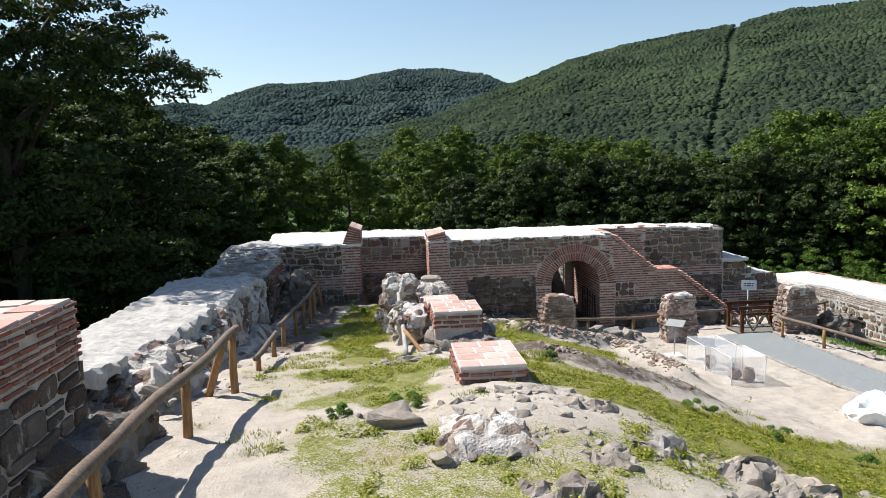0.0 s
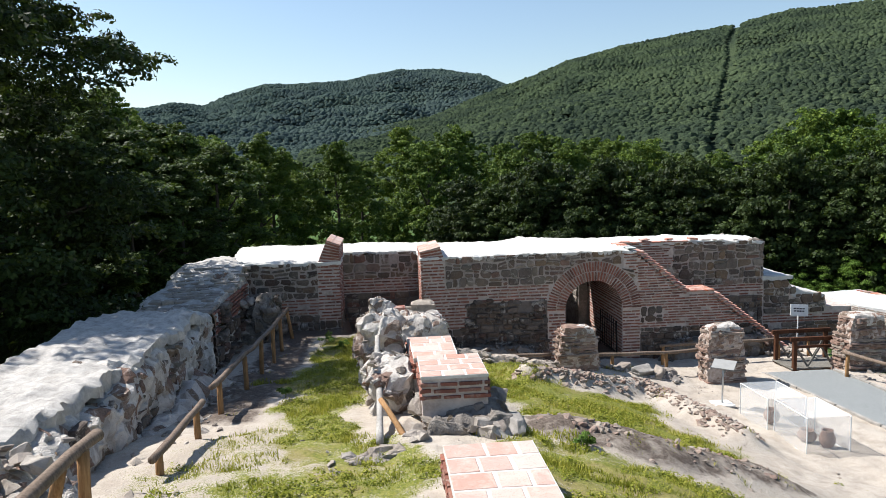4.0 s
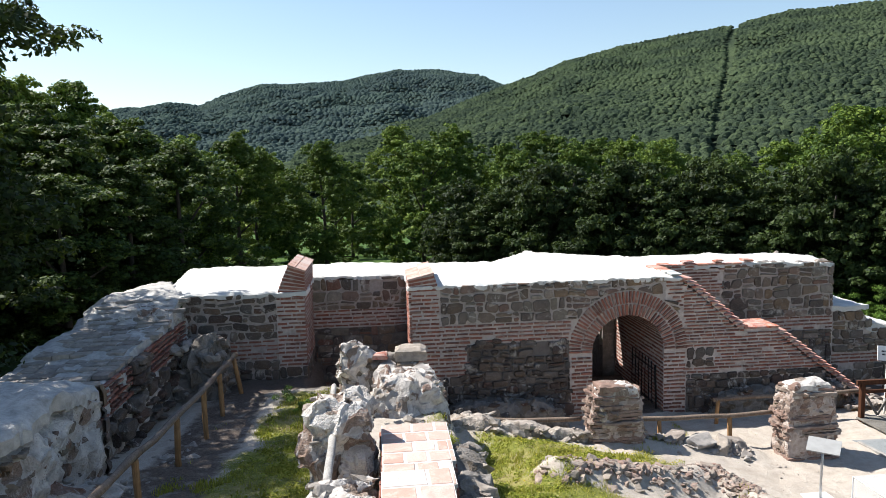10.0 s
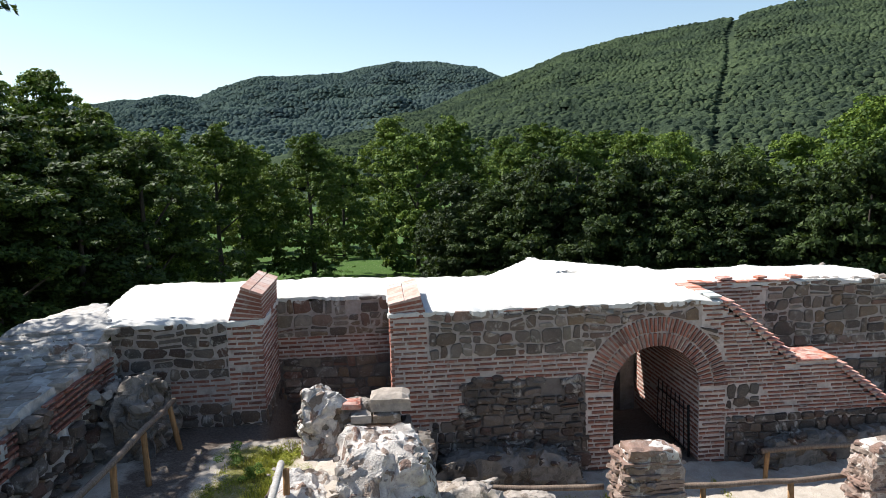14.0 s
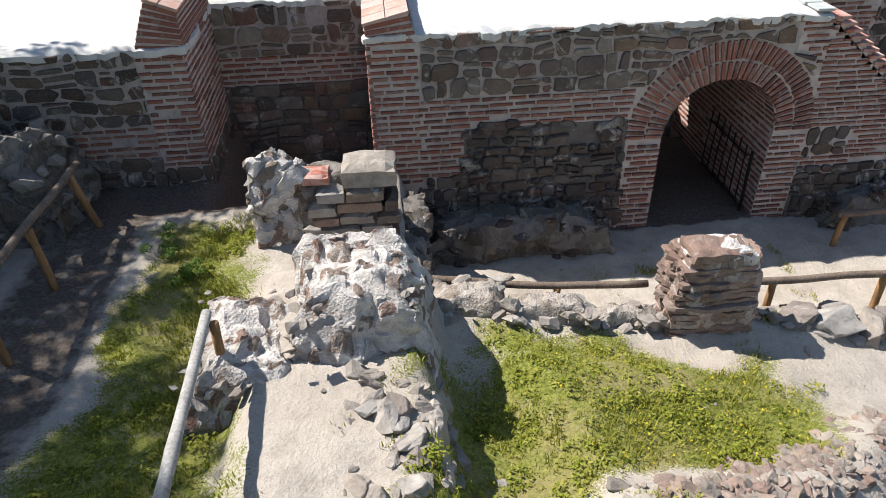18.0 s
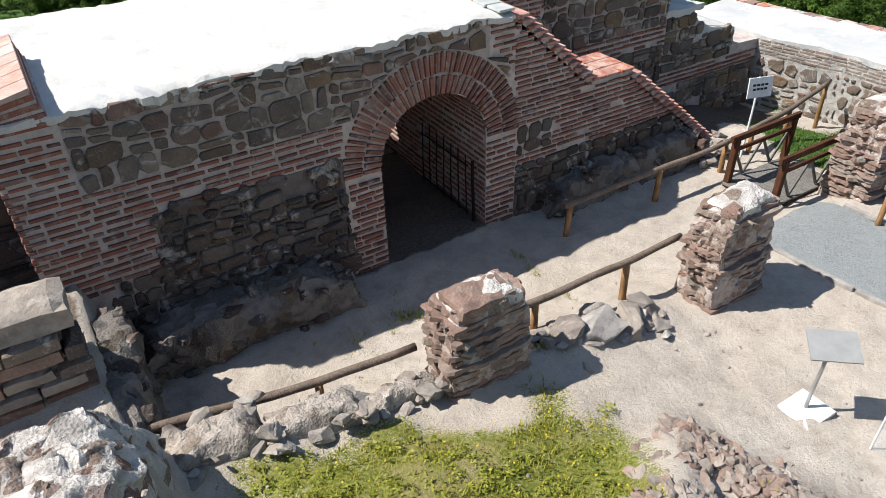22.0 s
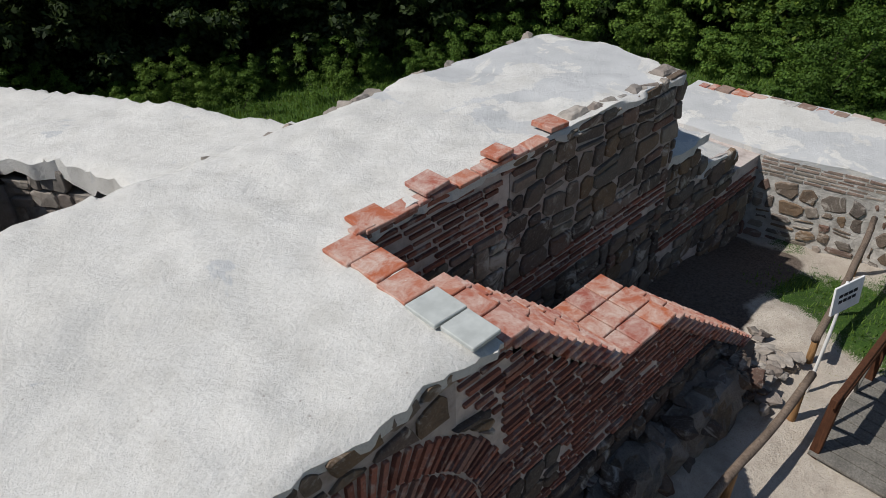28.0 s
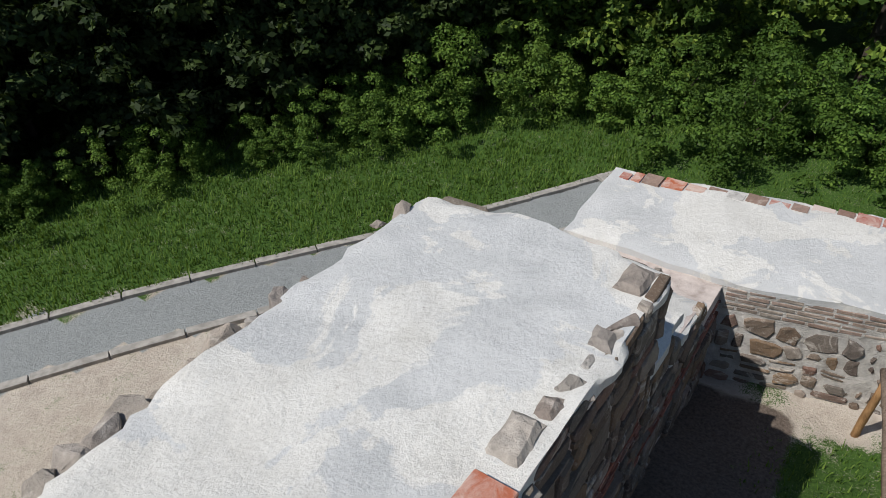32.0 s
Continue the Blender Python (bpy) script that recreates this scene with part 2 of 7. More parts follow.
def earth():
    n = Nodes("earth", 0.97)
    big, mid, fine, speck = n.noise(0.6, 5), n.noise(3.2, 7, 0.68), n.noise(22, 5, 0.7), n.voronoi(30)
    sand = n.ramp(mid, [(0.28, (0.30, 0.262, 0.218)), (0.5, (0.445, 0.395, 0.338)), (0.75, (0.55, 0.497, 0.435))])
    sand = n.mix(n.ramp(big, [(0.4, 0.0), (0.62, 0.45)]), sand, (0.39, 0.335, 0.275))
    sand = n.mix(n.ramp(n.noise(9, 5, 0.7), [(0.54, 0.0), (0.7, 0.4)]), sand, (0.30, 0.25, 0.205))
    sand = n.mix(n.ramp(speck, [(0.08, 0.6), (0.22, 0.0)]), sand, (0.22, 0.2, 0.18))
    sand = n.mix(n.ramp(n.noise(70, 3, 0.8), [(0.36, 0.5), (0.47, 0.0)]), sand, (0.24, 0.205, 0.17))
    sand = n.mix(n.math("MULTIPLY", n.ramp(n.voronoi(11), [(0.10, 1.0), (0.16, 0.0)]), n.ramp(n.noise(0.7, 4), [(0.48, 0.0), (0.6, 0.8)])), sand, (0.50, 0.46, 0.41))
    attr = n.attribute("cover")
    turf = n.ramp(fine, [(0.3, (0.05, 0.062, 0.011)), (0.5, (0.15, 0.165, 0.03)), (0.72, (0.31, 0.28, 0.09))])
    lush = n.ramp(fine, [(0.3, (0.02, 0.05, 0.01)), (0.55, (0.05, 0.10, 0.018)), (0.75, (0.10, 0.155, 0.035))])
    turf = n.mix(n.ramp(n.noise(0.9, 6, 0.65), [(0.5, 0.0), (0.62, 0.6)]), turf, (0.27, 0.215, 0.105))
    turf = n.mix(attr[3], turf, lush)
    gravel = n.ramp(n.voronoi(55), [(0.0, (0.34, 0.355, 0.35)), (0.5, (0.24, 0.255, 0.255)), (1.0, (0.10, 0.108, 0.108))])
    # dark tone of bare soil, also used to paint shade into the ground
    soil_and_shade = n.ramp(fine, [(0.3, (0.065, 0.05, 0.041)), (0.7, (0.175, 0.14, 0.115))])
    cut = n.math("ADD", n.math("ADD", attr[0], n.math("MULTIPLY", n.math("SUBTRACT", mid, 0.5), 1.8)), n.math("MULTIPLY", n.math("SUBTRACT", n.noise(48, 4, 0.75), 0.5), 2.6))
    c = n.mix(n.ramp(cut, [(0.40, 0.0), (0.52, 0.5), (0.66, 1.0)]), sand, turf)
    c = n.mix(n.ramp(n.math("ADD", attr[2], n.math("MULTIPLY", n.math("SUBTRACT", mid, 0.5), 0.8)), [(0.4, 0.0), (0.6, 1.0)]), c, soil_and_shade)
    c = n.mix(n.ramp(attr[1], [(0.45, 0.0), (0.55, 1.0)]), c, gravel)
    n.bump(n.math("ADD", mid, n.math("MULTIPLY", fine, 0.5)), 0.8, 0.05)
    return n.done(c)


def timber(name, dark, light):
    n = Nodes(name, 0.8)
    tc = n.tree.nodes.new("ShaderNodeTexCoord")
    mp = n.tree.nodes.new("ShaderNodeMapping")
    mp.inputs["Scale"].default_value = (14, 14, 1.2)
    n.link(tc.outputs["Object"], mp.inputs[0])
    grain, mid = n.noise(3.0, 6, 0.65, mp.outputs[0], 0.4), n.noise(4, 4)
    c = n.ramp(grain, [(0.3, dark), (0.7, light)])
    c = n.mix(n.ramp(mid, [(0.45, 0.0), (0.75, 0.5)]), c, tuple(v * 0.55 for v in dark))
    n.bump(grain, 0.5, 0.012)
    return n.done(c)


def leaf(name, dark, mid, light, glow=0.35):
    n = Nodes(name, 0.62)
    big = n.noise(1.3 if "blade" in name else 0.35, 4)
    f = n.math("ADD", n.math("MULTIPLY", n.random(), 0.5), n.math("MULTIPLY", big, 0.6))
    c = n.ramp(f, [(0.2, dark), (0.5, mid), (0.85, light)])
    kin = n.tree.nodes.new("ShaderNodeObjectInfo").outputs["Random"]
    c = n.mix(n.ramp(kin, [(0.0, 0.55), (0.5, 0.0)]), c, tuple(0.5 * v for v in mid))
    c = n.mix(n.ramp(kin, [(0.6, 0.0), (1.0, 0.45)]), c, (light[0] * 1.1, light[1], light[2]))
    tr = n.tree.nodes.new("ShaderNodeBsdfTranslucent")
    n.link(n.mix(0.5, c, (0.17, 0.25, 0.02), "MIX"), tr.inputs["Color"])
    ms = n.tree.nodes.new("ShaderNodeMixShader")
    ms.inputs[0].default_value = glow
    out = n.tree.nodes["Material Output"]
    n.link(n.bsdf.outputs[0], ms.inputs[1])
    n.link(tr.outputs[0], ms.inputs[2])
    n.link(ms.outputs[0], out.inputs[0])
    return n.done(c)


def far_forest(name, dark, light, haze):
    n = Nodes(name, 1.0)
    n.bsdf.inputs["Specular IOR Level"].default_value = 0.0
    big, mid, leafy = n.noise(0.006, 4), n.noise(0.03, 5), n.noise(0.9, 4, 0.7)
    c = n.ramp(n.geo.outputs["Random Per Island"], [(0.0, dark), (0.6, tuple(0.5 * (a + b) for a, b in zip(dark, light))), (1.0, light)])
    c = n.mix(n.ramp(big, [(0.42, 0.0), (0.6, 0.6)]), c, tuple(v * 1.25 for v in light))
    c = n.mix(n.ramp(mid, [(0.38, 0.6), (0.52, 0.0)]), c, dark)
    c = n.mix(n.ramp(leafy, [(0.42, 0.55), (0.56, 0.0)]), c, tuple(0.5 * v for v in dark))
    # air haze painted into the forest colour as a blue-grey mix
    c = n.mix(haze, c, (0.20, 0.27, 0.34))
    n.bump(leafy, 0.8, 1.2)
    return n.done(c)


def plain(name, colour, rough=0.6, metal=0.0, vary=0.15):
    n = Nodes(name, rough)
    n.bsdf.inputs["Metallic"].default_value = metal
    c = n.mix(n.ramp(n.noise(7, 5), [(0.35, 1.0), (0.65, 0.0)]), colour, tuple(v * (1 - vary) for v in colour))
    return n.done(c)


# the darkest mortar, for old joints, has crevice shade put into its colour
LIME, JOINT, BED_MORTAR, SHADED_OLD_JOINT = lime_mortar(), joint_mortar("joint_mortar", 0.94), joint_mortar("bed_mortar", 0.72), joint_mortar("old_mortar", 0.3)
WALL_STONE = rough_stone("wall_stone", [(0.115, 0.088, 0.072), (0.25, 0.165, 0.10), (0.19, 0.155, 0.13), (0.075, 0.053, 0.046), (0.33, 0.285, 0.24), (0.22, 0.112, 0.08), (0.15, 0.13, 0.115), (0.24, 0.20, 0.155), (0.16, 0.105, 0.085)], 0.8)
DARK_STONE = rough_stone("dark_stone", [(0.085, 0.066, 0.056), (0.155, 0.105, 0.075), (0.11, 0.096, 0.086), (0.21, 0.165, 0.135), (0.055, 0.04, 0.035), (0.14, 0.078, 0.058)], 0.7)
PALE_STONE = rough_stone("pale_stone", [(0.30, 0.275, 0.245), (0.42, 0.36, 0.30), (0.35, 0.305, 0.265), (0.47, 0.425, 0.375), (0.26, 0.215, 0.185), (0.40, 0.375, 0.345)], 0.6)
WORN = rough_stone("worn_mortar", [(0.56, 0.535, 0.50), (0.66, 0.635, 0.60)], 0.4, 0.05)
RED_STONE = rough_stone("red_stone", [(0.25, 0.15, 0.115), (0.34, 0.24, 0.19), (0.29, 0.18, 0.14), (0.40, 0.32, 0.27)], 0.5)
MIXED = rough_stone("broken_stone", [(0.25, 0.16, 0.125), (0.36, 0.29, 0.235), (0.30, 0.20, 0.16), (0.41, 0.345, 0.285), (0.27, 0.235, 0.20), (0.36, 0.24, 0.19), (0.44, 0.385, 0.325)], 0.5)
CORE = rough_stone("wall_core", [(0.27, 0.24, 0.21), (0.36, 0.33, 0.30)], 0.9)
MOUND = rubble("broken_mortar", (0.63, 0.59, 0.545), [(0.20, 0.145, 0.11), (0.30, 0.24, 0.195), (0.26, 0.15, 0.11), (0.22, 0.205, 0.19), (0.36, 0.30, 0.245)], (0.24, 0.205, 0.175))
FOOTING = rubble("footing_mortar", (0.46, 0.405, 0.35), [(0.22, 0.18, 0.145), (0.32, 0.265, 0.215), (0.27, 0.25, 0.22), (0.38, 0.33, 0.275)], (0.25, 0.21, 0.175))
PIER_MORTAR = rubble("pier_mortar", (0.50, 0.425, 0.375), [(0.24, 0.15, 0.115), (0.33, 0.25, 0.2), (0.28, 0.175, 0.135), (0.40, 0.33, 0.28)], (0.26, 0.2, 0.17))
OLD_RUBBLE = rubble("old_rubble", (0.25, 0.225, 0.20), [(0.10, 0.085, 0.07), (0.19, 0.145, 0.10), (0.13, 0.13, 0.125), (0.24, 0.21, 0.175), (0.15, 0.085, 0.065)], (0.10, 0.09, 0.08))
BRICK, TILE, PALE_TILE, EARTH = brick_clay(), tile_clay(), pale_tile(), earth()
RAIL_WOOD = timber("weathered_wood", (0.10, 0.073, 0.055), (0.26, 0.20, 0.155))
POST_WOOD = timber("peeled_wood", (0.20, 0.105, 0.045), (0.42, 0.25, 0.12))
STAIN_WOOD = timber("stained_wood", (0.045, 0.02, 0.012), (0.12, 0.05, 0.026))
PALE_WOOD = timber("bleached_pole", (0.24, 0.225, 0.20), (0.50, 0.48, 0.45))
GREY_WOOD = timber("grey_plank", (0.10, 0.095, 0.085), (0.24, 0.225, 0.20))
BARK = timber("bark", (0.03, 0.025, 0.02), (0.09, 0.075, 0.06))
LEAF_A = leaf("broad_leaf", (0.018, 0.04, 0.008), (0.056, 0.104, 0.017), (0.19, 0.26, 0.042), 0.18)
LEAF_B = leaf("shrub_leaf", (0.022, 0.055, 0.01), (0.06, 0.12, 0.018), (0.13, 0.21, 0.035), 0.18)
# broad leaf darkened: the wood's shade is put into its colour
LEAF_SHADED = leaf("shaded_broad_leaf", (0.011, 0.024, 0.007), (0.034, 0.062, 0.014), (0.095, 0.145, 0.03), 0.14)
# the dark beech's own tone; on understorey trees it stands for shade
LEAF_DARK = leaf("dark_leaf_and_shade", (0.008, 0.014, 0.006), (0.020, 0.036, 0.011), (0.055, 0.085, 0.022), 0.12)
GRASS = leaf("grass_blade", (0.10, 0.135, 0.014), (0.235, 0.265, 0.03), (0.46, 0.42, 0.09), 0.3)
MEADOW = leaf("meadow_blade", (0.04, 0.085, 0.014), (0.085, 0.16, 0.025), (0.16, 0.24, 0.05), 0.3)
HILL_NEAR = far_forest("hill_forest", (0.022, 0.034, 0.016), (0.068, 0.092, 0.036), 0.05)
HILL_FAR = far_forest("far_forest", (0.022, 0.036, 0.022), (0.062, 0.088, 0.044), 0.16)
WHITE, STEEL, IRON = plain("white_paint", (0.78, 0.78, 0.76), 0.5), plain("grey_steel", (0.45, 0.46, 0.47), 0.4, 0.7), plain("black_iron", (0.015, 0.015, 0.016), 0.6, 0.3)
PALE_KERB = plain("pale_slate_tile", (0.46, 0.48, 0.46), 0.7, 0.0, 0.2)
KERB = plain("concrete_kerb", (0.36, 0.34, 0.31), 0.95, 0.0, 0.35)


# ---- builders ----
def mesh_of(name, verts, faces, material, smooth=False):
    me = bpy.data.meshes.new(name)
    me.from_pydata([tuple(v) for v in verts], [], faces)
    me.materials.append(material)
    if smooth:
        me.polygons.foreach_set("use_smooth", [True] * len(me.polygons))
    me.update()
    return me


def mesh_from_bm(name, bm, material, smooth=False):
    me = bpy.data.meshes.new(name)
    bmesh.ops.recalc_face_normals(bm, faces=bm.faces[:])
    bm.to_mesh(me)
    bm.free()
    me.materials.append(material)
    if smooth:
        me.polygons.foreach_set("use_smooth", [True] * len(me.polygons))
    return me


def part(name, bm, material, parent, label="", smooth=False):
    me = bm if isinstance(bm, bpy.types.Mesh) else mesh_from_bm(name, bm, material, smooth)
    ob = new(name, me)
    ob.parent = parent
    if label:
        tagged(ob, label)
    return ob


def box(bm, x0, x1, y0, y1, z0, z1, m=None):
    vs = [bm.verts.new((x, y, z)) for z in (z0, z1) for y in (y0, y1) for x in (x0, x1)]
    for f in ((0, 2, 3, 1), (4, 5, 7, 6), (0, 1, 5, 4), (2, 6, 7, 3), (0, 4, 6, 2), (1, 3, 7, 5)):
        bm.faces.new([vs[i] for i in f])
    if m:
        bmesh.ops.transform(bm, matrix=m, verts=vs)
    return vs


def box_mesh(name, x0, x1, y0, y1, z0, z1, material, bevel=0.0):
    bm = bmesh.new()
    box(bm, x0, x1, y0, y1, z0, z1)
    if bevel:
        bmesh.ops.bevel(bm, geom=bm.edges[:], offset=bevel, segments=2, affect="EDGES", profile=0.6)
    return mesh_from_bm(name, bm, material)


def lump(p, scale, amount, seed=0.0):
    """A place pushed about by soft noise."""
    q = Vector(p) * scale + Vector((seed, seed * 1.7, -seed))
    return Vector(p) + noise.noise_vector(q) * amount + noise.noise_vector(q * 2.7) * amount * 0.45


def prism(outline, y0, y1, name, material):
    """A closed outline in x and z, made solid from y0 to y1."""
    bm = bmesh.new()
    f = bm.faces.new([bm.verts.new((x, y0, z)) for x, z in outline])
    r = bmesh.ops.extrude_face_region(bm, geom=[f])
    bmesh.ops.translate(bm, vec=(0, y1 - y0, 0), verts=[v for v in r["geom"] if isinstance(v, bmesh.types.BMVert)])
    bmesh.ops.triangulate(bm, faces=[f for f in bm.faces if len(f.verts) > 4], ngon_method="EAR_CLIP")
    return mesh_from_bm(name, bm, material)


def slab_top(name, outline, level, material, thick=0.2, cell=0.16, rough=0.035, edge=0.05, seed=0.0):
    """A hand-laid mortar or stone top: outline in x and y, level(x, y) its height."""
    bm = bmesh.new()
    bm.faces.new([bm.verts.new((x, y, 0)) for x, y in outline])
    xs, ys = [p[0] for p in outline], [p[1] for p in outline]
    for lo, hi, no in ((min(xs), max(xs), Vector((1, 0, 0))), (min(ys), max(ys), Vector((0, 1, 0)))):
        k = lo + cell
        while k < hi:
            bmesh.ops.bisect_plane(bm, geom=bm.verts[:] + bm.edges[:] + bm.faces[:], dist=1e-5, plane_co=no * k, plane_no=no)
            k += cell
    rim = {v for e in bm.edges if e.is_boundary for v in e.verts}
    for v in bm.verts:
        x, y = v.co.x, v.co.y
        z = level(x, y) + rough * (noise.noise(Vector((x * 1.1 + seed, y * 1.1, 0))) + 0.6 * noise.noise(Vector((x * 3.3, y * 3.3 + seed, 3))) + 0.35 * noise.noise(Vector((x * 9, y * 9, seed))))
        if v in rim:
            d = noise.noise_vector(Vector((x * 2.3, y * 2.3, seed))) * edge + noise.noise_vector(Vector((x * 7, y * 7, seed))) * edge * 0.8 + noise.noise_vector(Vector((x * 19, y * 19, seed))) * edge * 0.45
            v.co.x, v.co.y, z = x + d.x, y + d.y, z - rough * 0.5 - 0.7 * edge * abs(noise.noise(Vector((x * 5, y * 5, seed + 4)))) - 0.4 * edge * abs(noise.noise(Vector((x * 17, y * 17, seed))))
        v.co.z = z
    out = bmesh.ops.extrude_edge_only(bm, edges=[e for e in bm.edges if e.is_boundary])
    for v in out["geom"]:
        if isinstance(v, bmesh.types.BMVert):
            v.co.z -= thick * (1 + 0.8 * noise.noise(v.co * 3.1))
    me = mesh_from_bm(name, bm, material, True)
    me.set_sharp_from_angle(angle=radians(38))
    return me


class Pieces:
    """Bricks, stones and tiles of one thing. The nearest become objects, the rest one joined part."""

    def __init__(self, parent, name, material, near, limit=300, rest=""):
        self.parent, self.name, self.material, self.near, self.limit = parent, name, material, Vector(near), limit
        self.rest = rest or name + "_course"
        self.items = []

    def add(self, verts, faces):
        self.items.append((np.array(verts, dtype=float), faces))

    def finish(self):
        self.items.sort(key=lambda it: (Vector(it[0].mean(axis=0)) - self.near).length)
        for verts, faces in self.items[:self.limit]:
            c = verts.mean(axis=0)
            ob = new(self.name, mesh_of(self.name, verts - c, faces, self.material))
            ob.location, ob.parent = c, self.parent
        tail = self.items[self.limit:]
        if tail:
            allv, allf, k = [], [], 0
            for verts, faces in tail:
                allv.extend(verts.tolist())
                allf.extend([[i + k for i in f] for f in faces])
                k += len(verts)
            tagged(part(self.rest, mesh_of(self.rest, allv, allf, self.material), None, self.parent), kind="stuff")


class Face:
    """A plane to lay pieces on: origin, the way along it, and the way out of it."""

    def __init__(self, origin, along, out, up=(0, 0, 1)):
        self.o, self.u, self.n, self.v = (np.array(a, dtype=float) for a in (origin, along, out, up))

    def at(self, u, v, d=0.0):
        return self.o + self.u * u + self.v * v + self.n * d


def piece(face, outline, proud, inset, rng, dome=0.0, back=0.06):
    """One stone or brick: its outline on the face, standing proud with a chamfered rim."""
    k = len(outline)
    cu, cv = sum(p[0] for p in outline) / k, sum(p[1] for p in outline) / k
    rows = []
    for depth, shrink in ((-back, 0.0), (proud * 0.55, 0.0), (proud, inset)):
        ring = []
        for u, v in outline:
            du, dv = u - cu, v - cv
            r = math.hypot(du, dv) or 1e-6
            f = max(0.35, 1 - shrink / r)
            ring.append(face.at(cu + du * f, cv + dv * f, depth + (rng.uniform(-0.3, 0.3) * proud if shrink else 0)))
        rows.append(ring)
    verts = rows[0] + rows[1] + rows[2]
    faces = [[r * k + i, r * k + (i + 1) % k, (r + 1) * k + (i + 1) % k, (r + 1) * k + i] for r in (0, 1) for i in range(k)]
    if dome:
        verts.append(face.at(cu + rng.uniform(-0.02, 0.02), cv + rng.uniform(-0.02, 0.02), proud + dome))
        faces += [[2 * k + i, 2 * k + (i + 1) % k, 3 * k] for i in range(k)]
    else:
        faces.append([2 * k + i for i in range(k)])
    return verts, faces


def lay_stones(face, pieces, u0, u1, v0, v1, size, rng, keep=None, proud=0.035, gap=0.022, flat=1.25, holes=()):
    """Irregular rubble in rough, wavering courses, within a rectangle of the face."""
    def wave(u, v):
        return v + 0.035 * math.sin(u * 1.9 + v * 5.0) * min(1, (v - v0) * 6, (v1 - v) * 6) + 0.02 * math.sin(u * 5.3 - v * 3.0) * min(1, (v - v0) * 6, (v1 - v) * 6)

    v = v0
    while v < v1 - 0.06:
        h = size * rng.uniform(0.7, 1.35)
        if v1 - (v + h) < size * 0.5:
            h = v1 - v
        u = u0 - rng.uniform(0, size)
        while u < u1:
            w = size * flat * rng.uniform(0.5, 1.6)
            a, b = max(u, u0), min(u + w, u1)
            u += w
            if b - a < 0.07:
                continue
            rows = [(v, v + h)]
            if rng.random() < 0.28 and h > 0.17:
                k = v + h * rng.uniform(0.35, 0.65)
                rows = [(v, k), (k, v + h)]
            for c, d in rows:
                if rng.random() < 0.012:
                    continue
                g = [gap * rng.uniform(0.15, 0.9) for _ in range(4)]
                s = min(b - a, d - c)
                q = [s * rng.uniform(0.05, 0.34) for _ in range(8)]
                poly = [(a + g[0] + q[0], c + g[1]), (b - g[2] - q[1], c + g[1]), (b - g[2], c + g[1] + q[2]), (b - g[2], d - g[3] - q[3]), (b - g[2] - q[4], d - g[3]), (a + g[0] + q[5], d - g[3]), (a + g[0], d - g[3] - q[6]), (a + g[0], c + g[1] + q[7])]
                cu, cv = (a + b) / 2, (c + d) / 2
                if keep and not keep(cu, cv):
                    continue
                moved = []
                for p in poly:
                    p = (p[0] + rng.uniform(-0.1, 0.1) * s, wave(*p) + rng.uniform(-0.07, 0.07) * s)
                    for hu, hv, hr in holes:
                        r = math.hypot(p[0] - hu, p[1] - hv)
                        if r < hr:
                            p = (hu + (p[0] - hu) * hr / max(r, 1e-3), hv + (p[1] - hv) * hr / max(r, 1e-3))
                    moved.append(p)
                area = abs(sum(moved[k][0] * moved[k - 1][1] - moved[k - 1][0] * moved[k][1] for k in range(8))) / 2
                if area > 0.002:
                    pieces.add(*piece(face, moved, proud * rng.uniform(0.4, 1.6), 0.022, rng, proud * rng.uniform(0.0, 0.5)))
        v += h


def lay_bricks(face, pieces, u0, u1, v0, v1, rng, keep=None, length=0.33, course=0.105, thick=0.047, proud=0.016, skip=0.03):
    """Thin clay bricks in wide mortar joints."""
    v, row = v0 + course * 0.5, 0
    while v < v1 - thick * 0.4:
        u = u0 - rng.uniform(0, length)
        while u < u1:
            w = length * rng.uniform(0.72, 1.12)
            a, b = max(u, u0), min(u + w, u1)
            u += w + rng.uniform(0.02, 0.05)
            if b - a < 0.06 or rng.random() < skip:
                continue
            if keep:
                cuts = [(a, a + (b - a) * k) for k in (1.0, 0.75, 0.5, 0.3)] + [(b - (b - a) * k, b) for k in (0.75, 0.5, 0.3)]
                fits = [q for q in cuts if keep(q[0], v) and keep(q[1], v) and q[1] - q[0] > 0.06]
                if not fits:
                    continue
                a, b = fits[0]
            t, dv, s = thick * rng.uniform(0.7, 1.15) / 2, rng.uniform(-0.006, 0.006), rng.uniform(-0.006, 0.006)
            pieces.add(*piece(face, [(a, v + dv - t), (b, v + dv + s - t), (b, v + dv + s + t), (a, v + dv + t)], proud * rng.uniform(0.3, 1.4), 0.006, rng))
        v += course
        row += 1


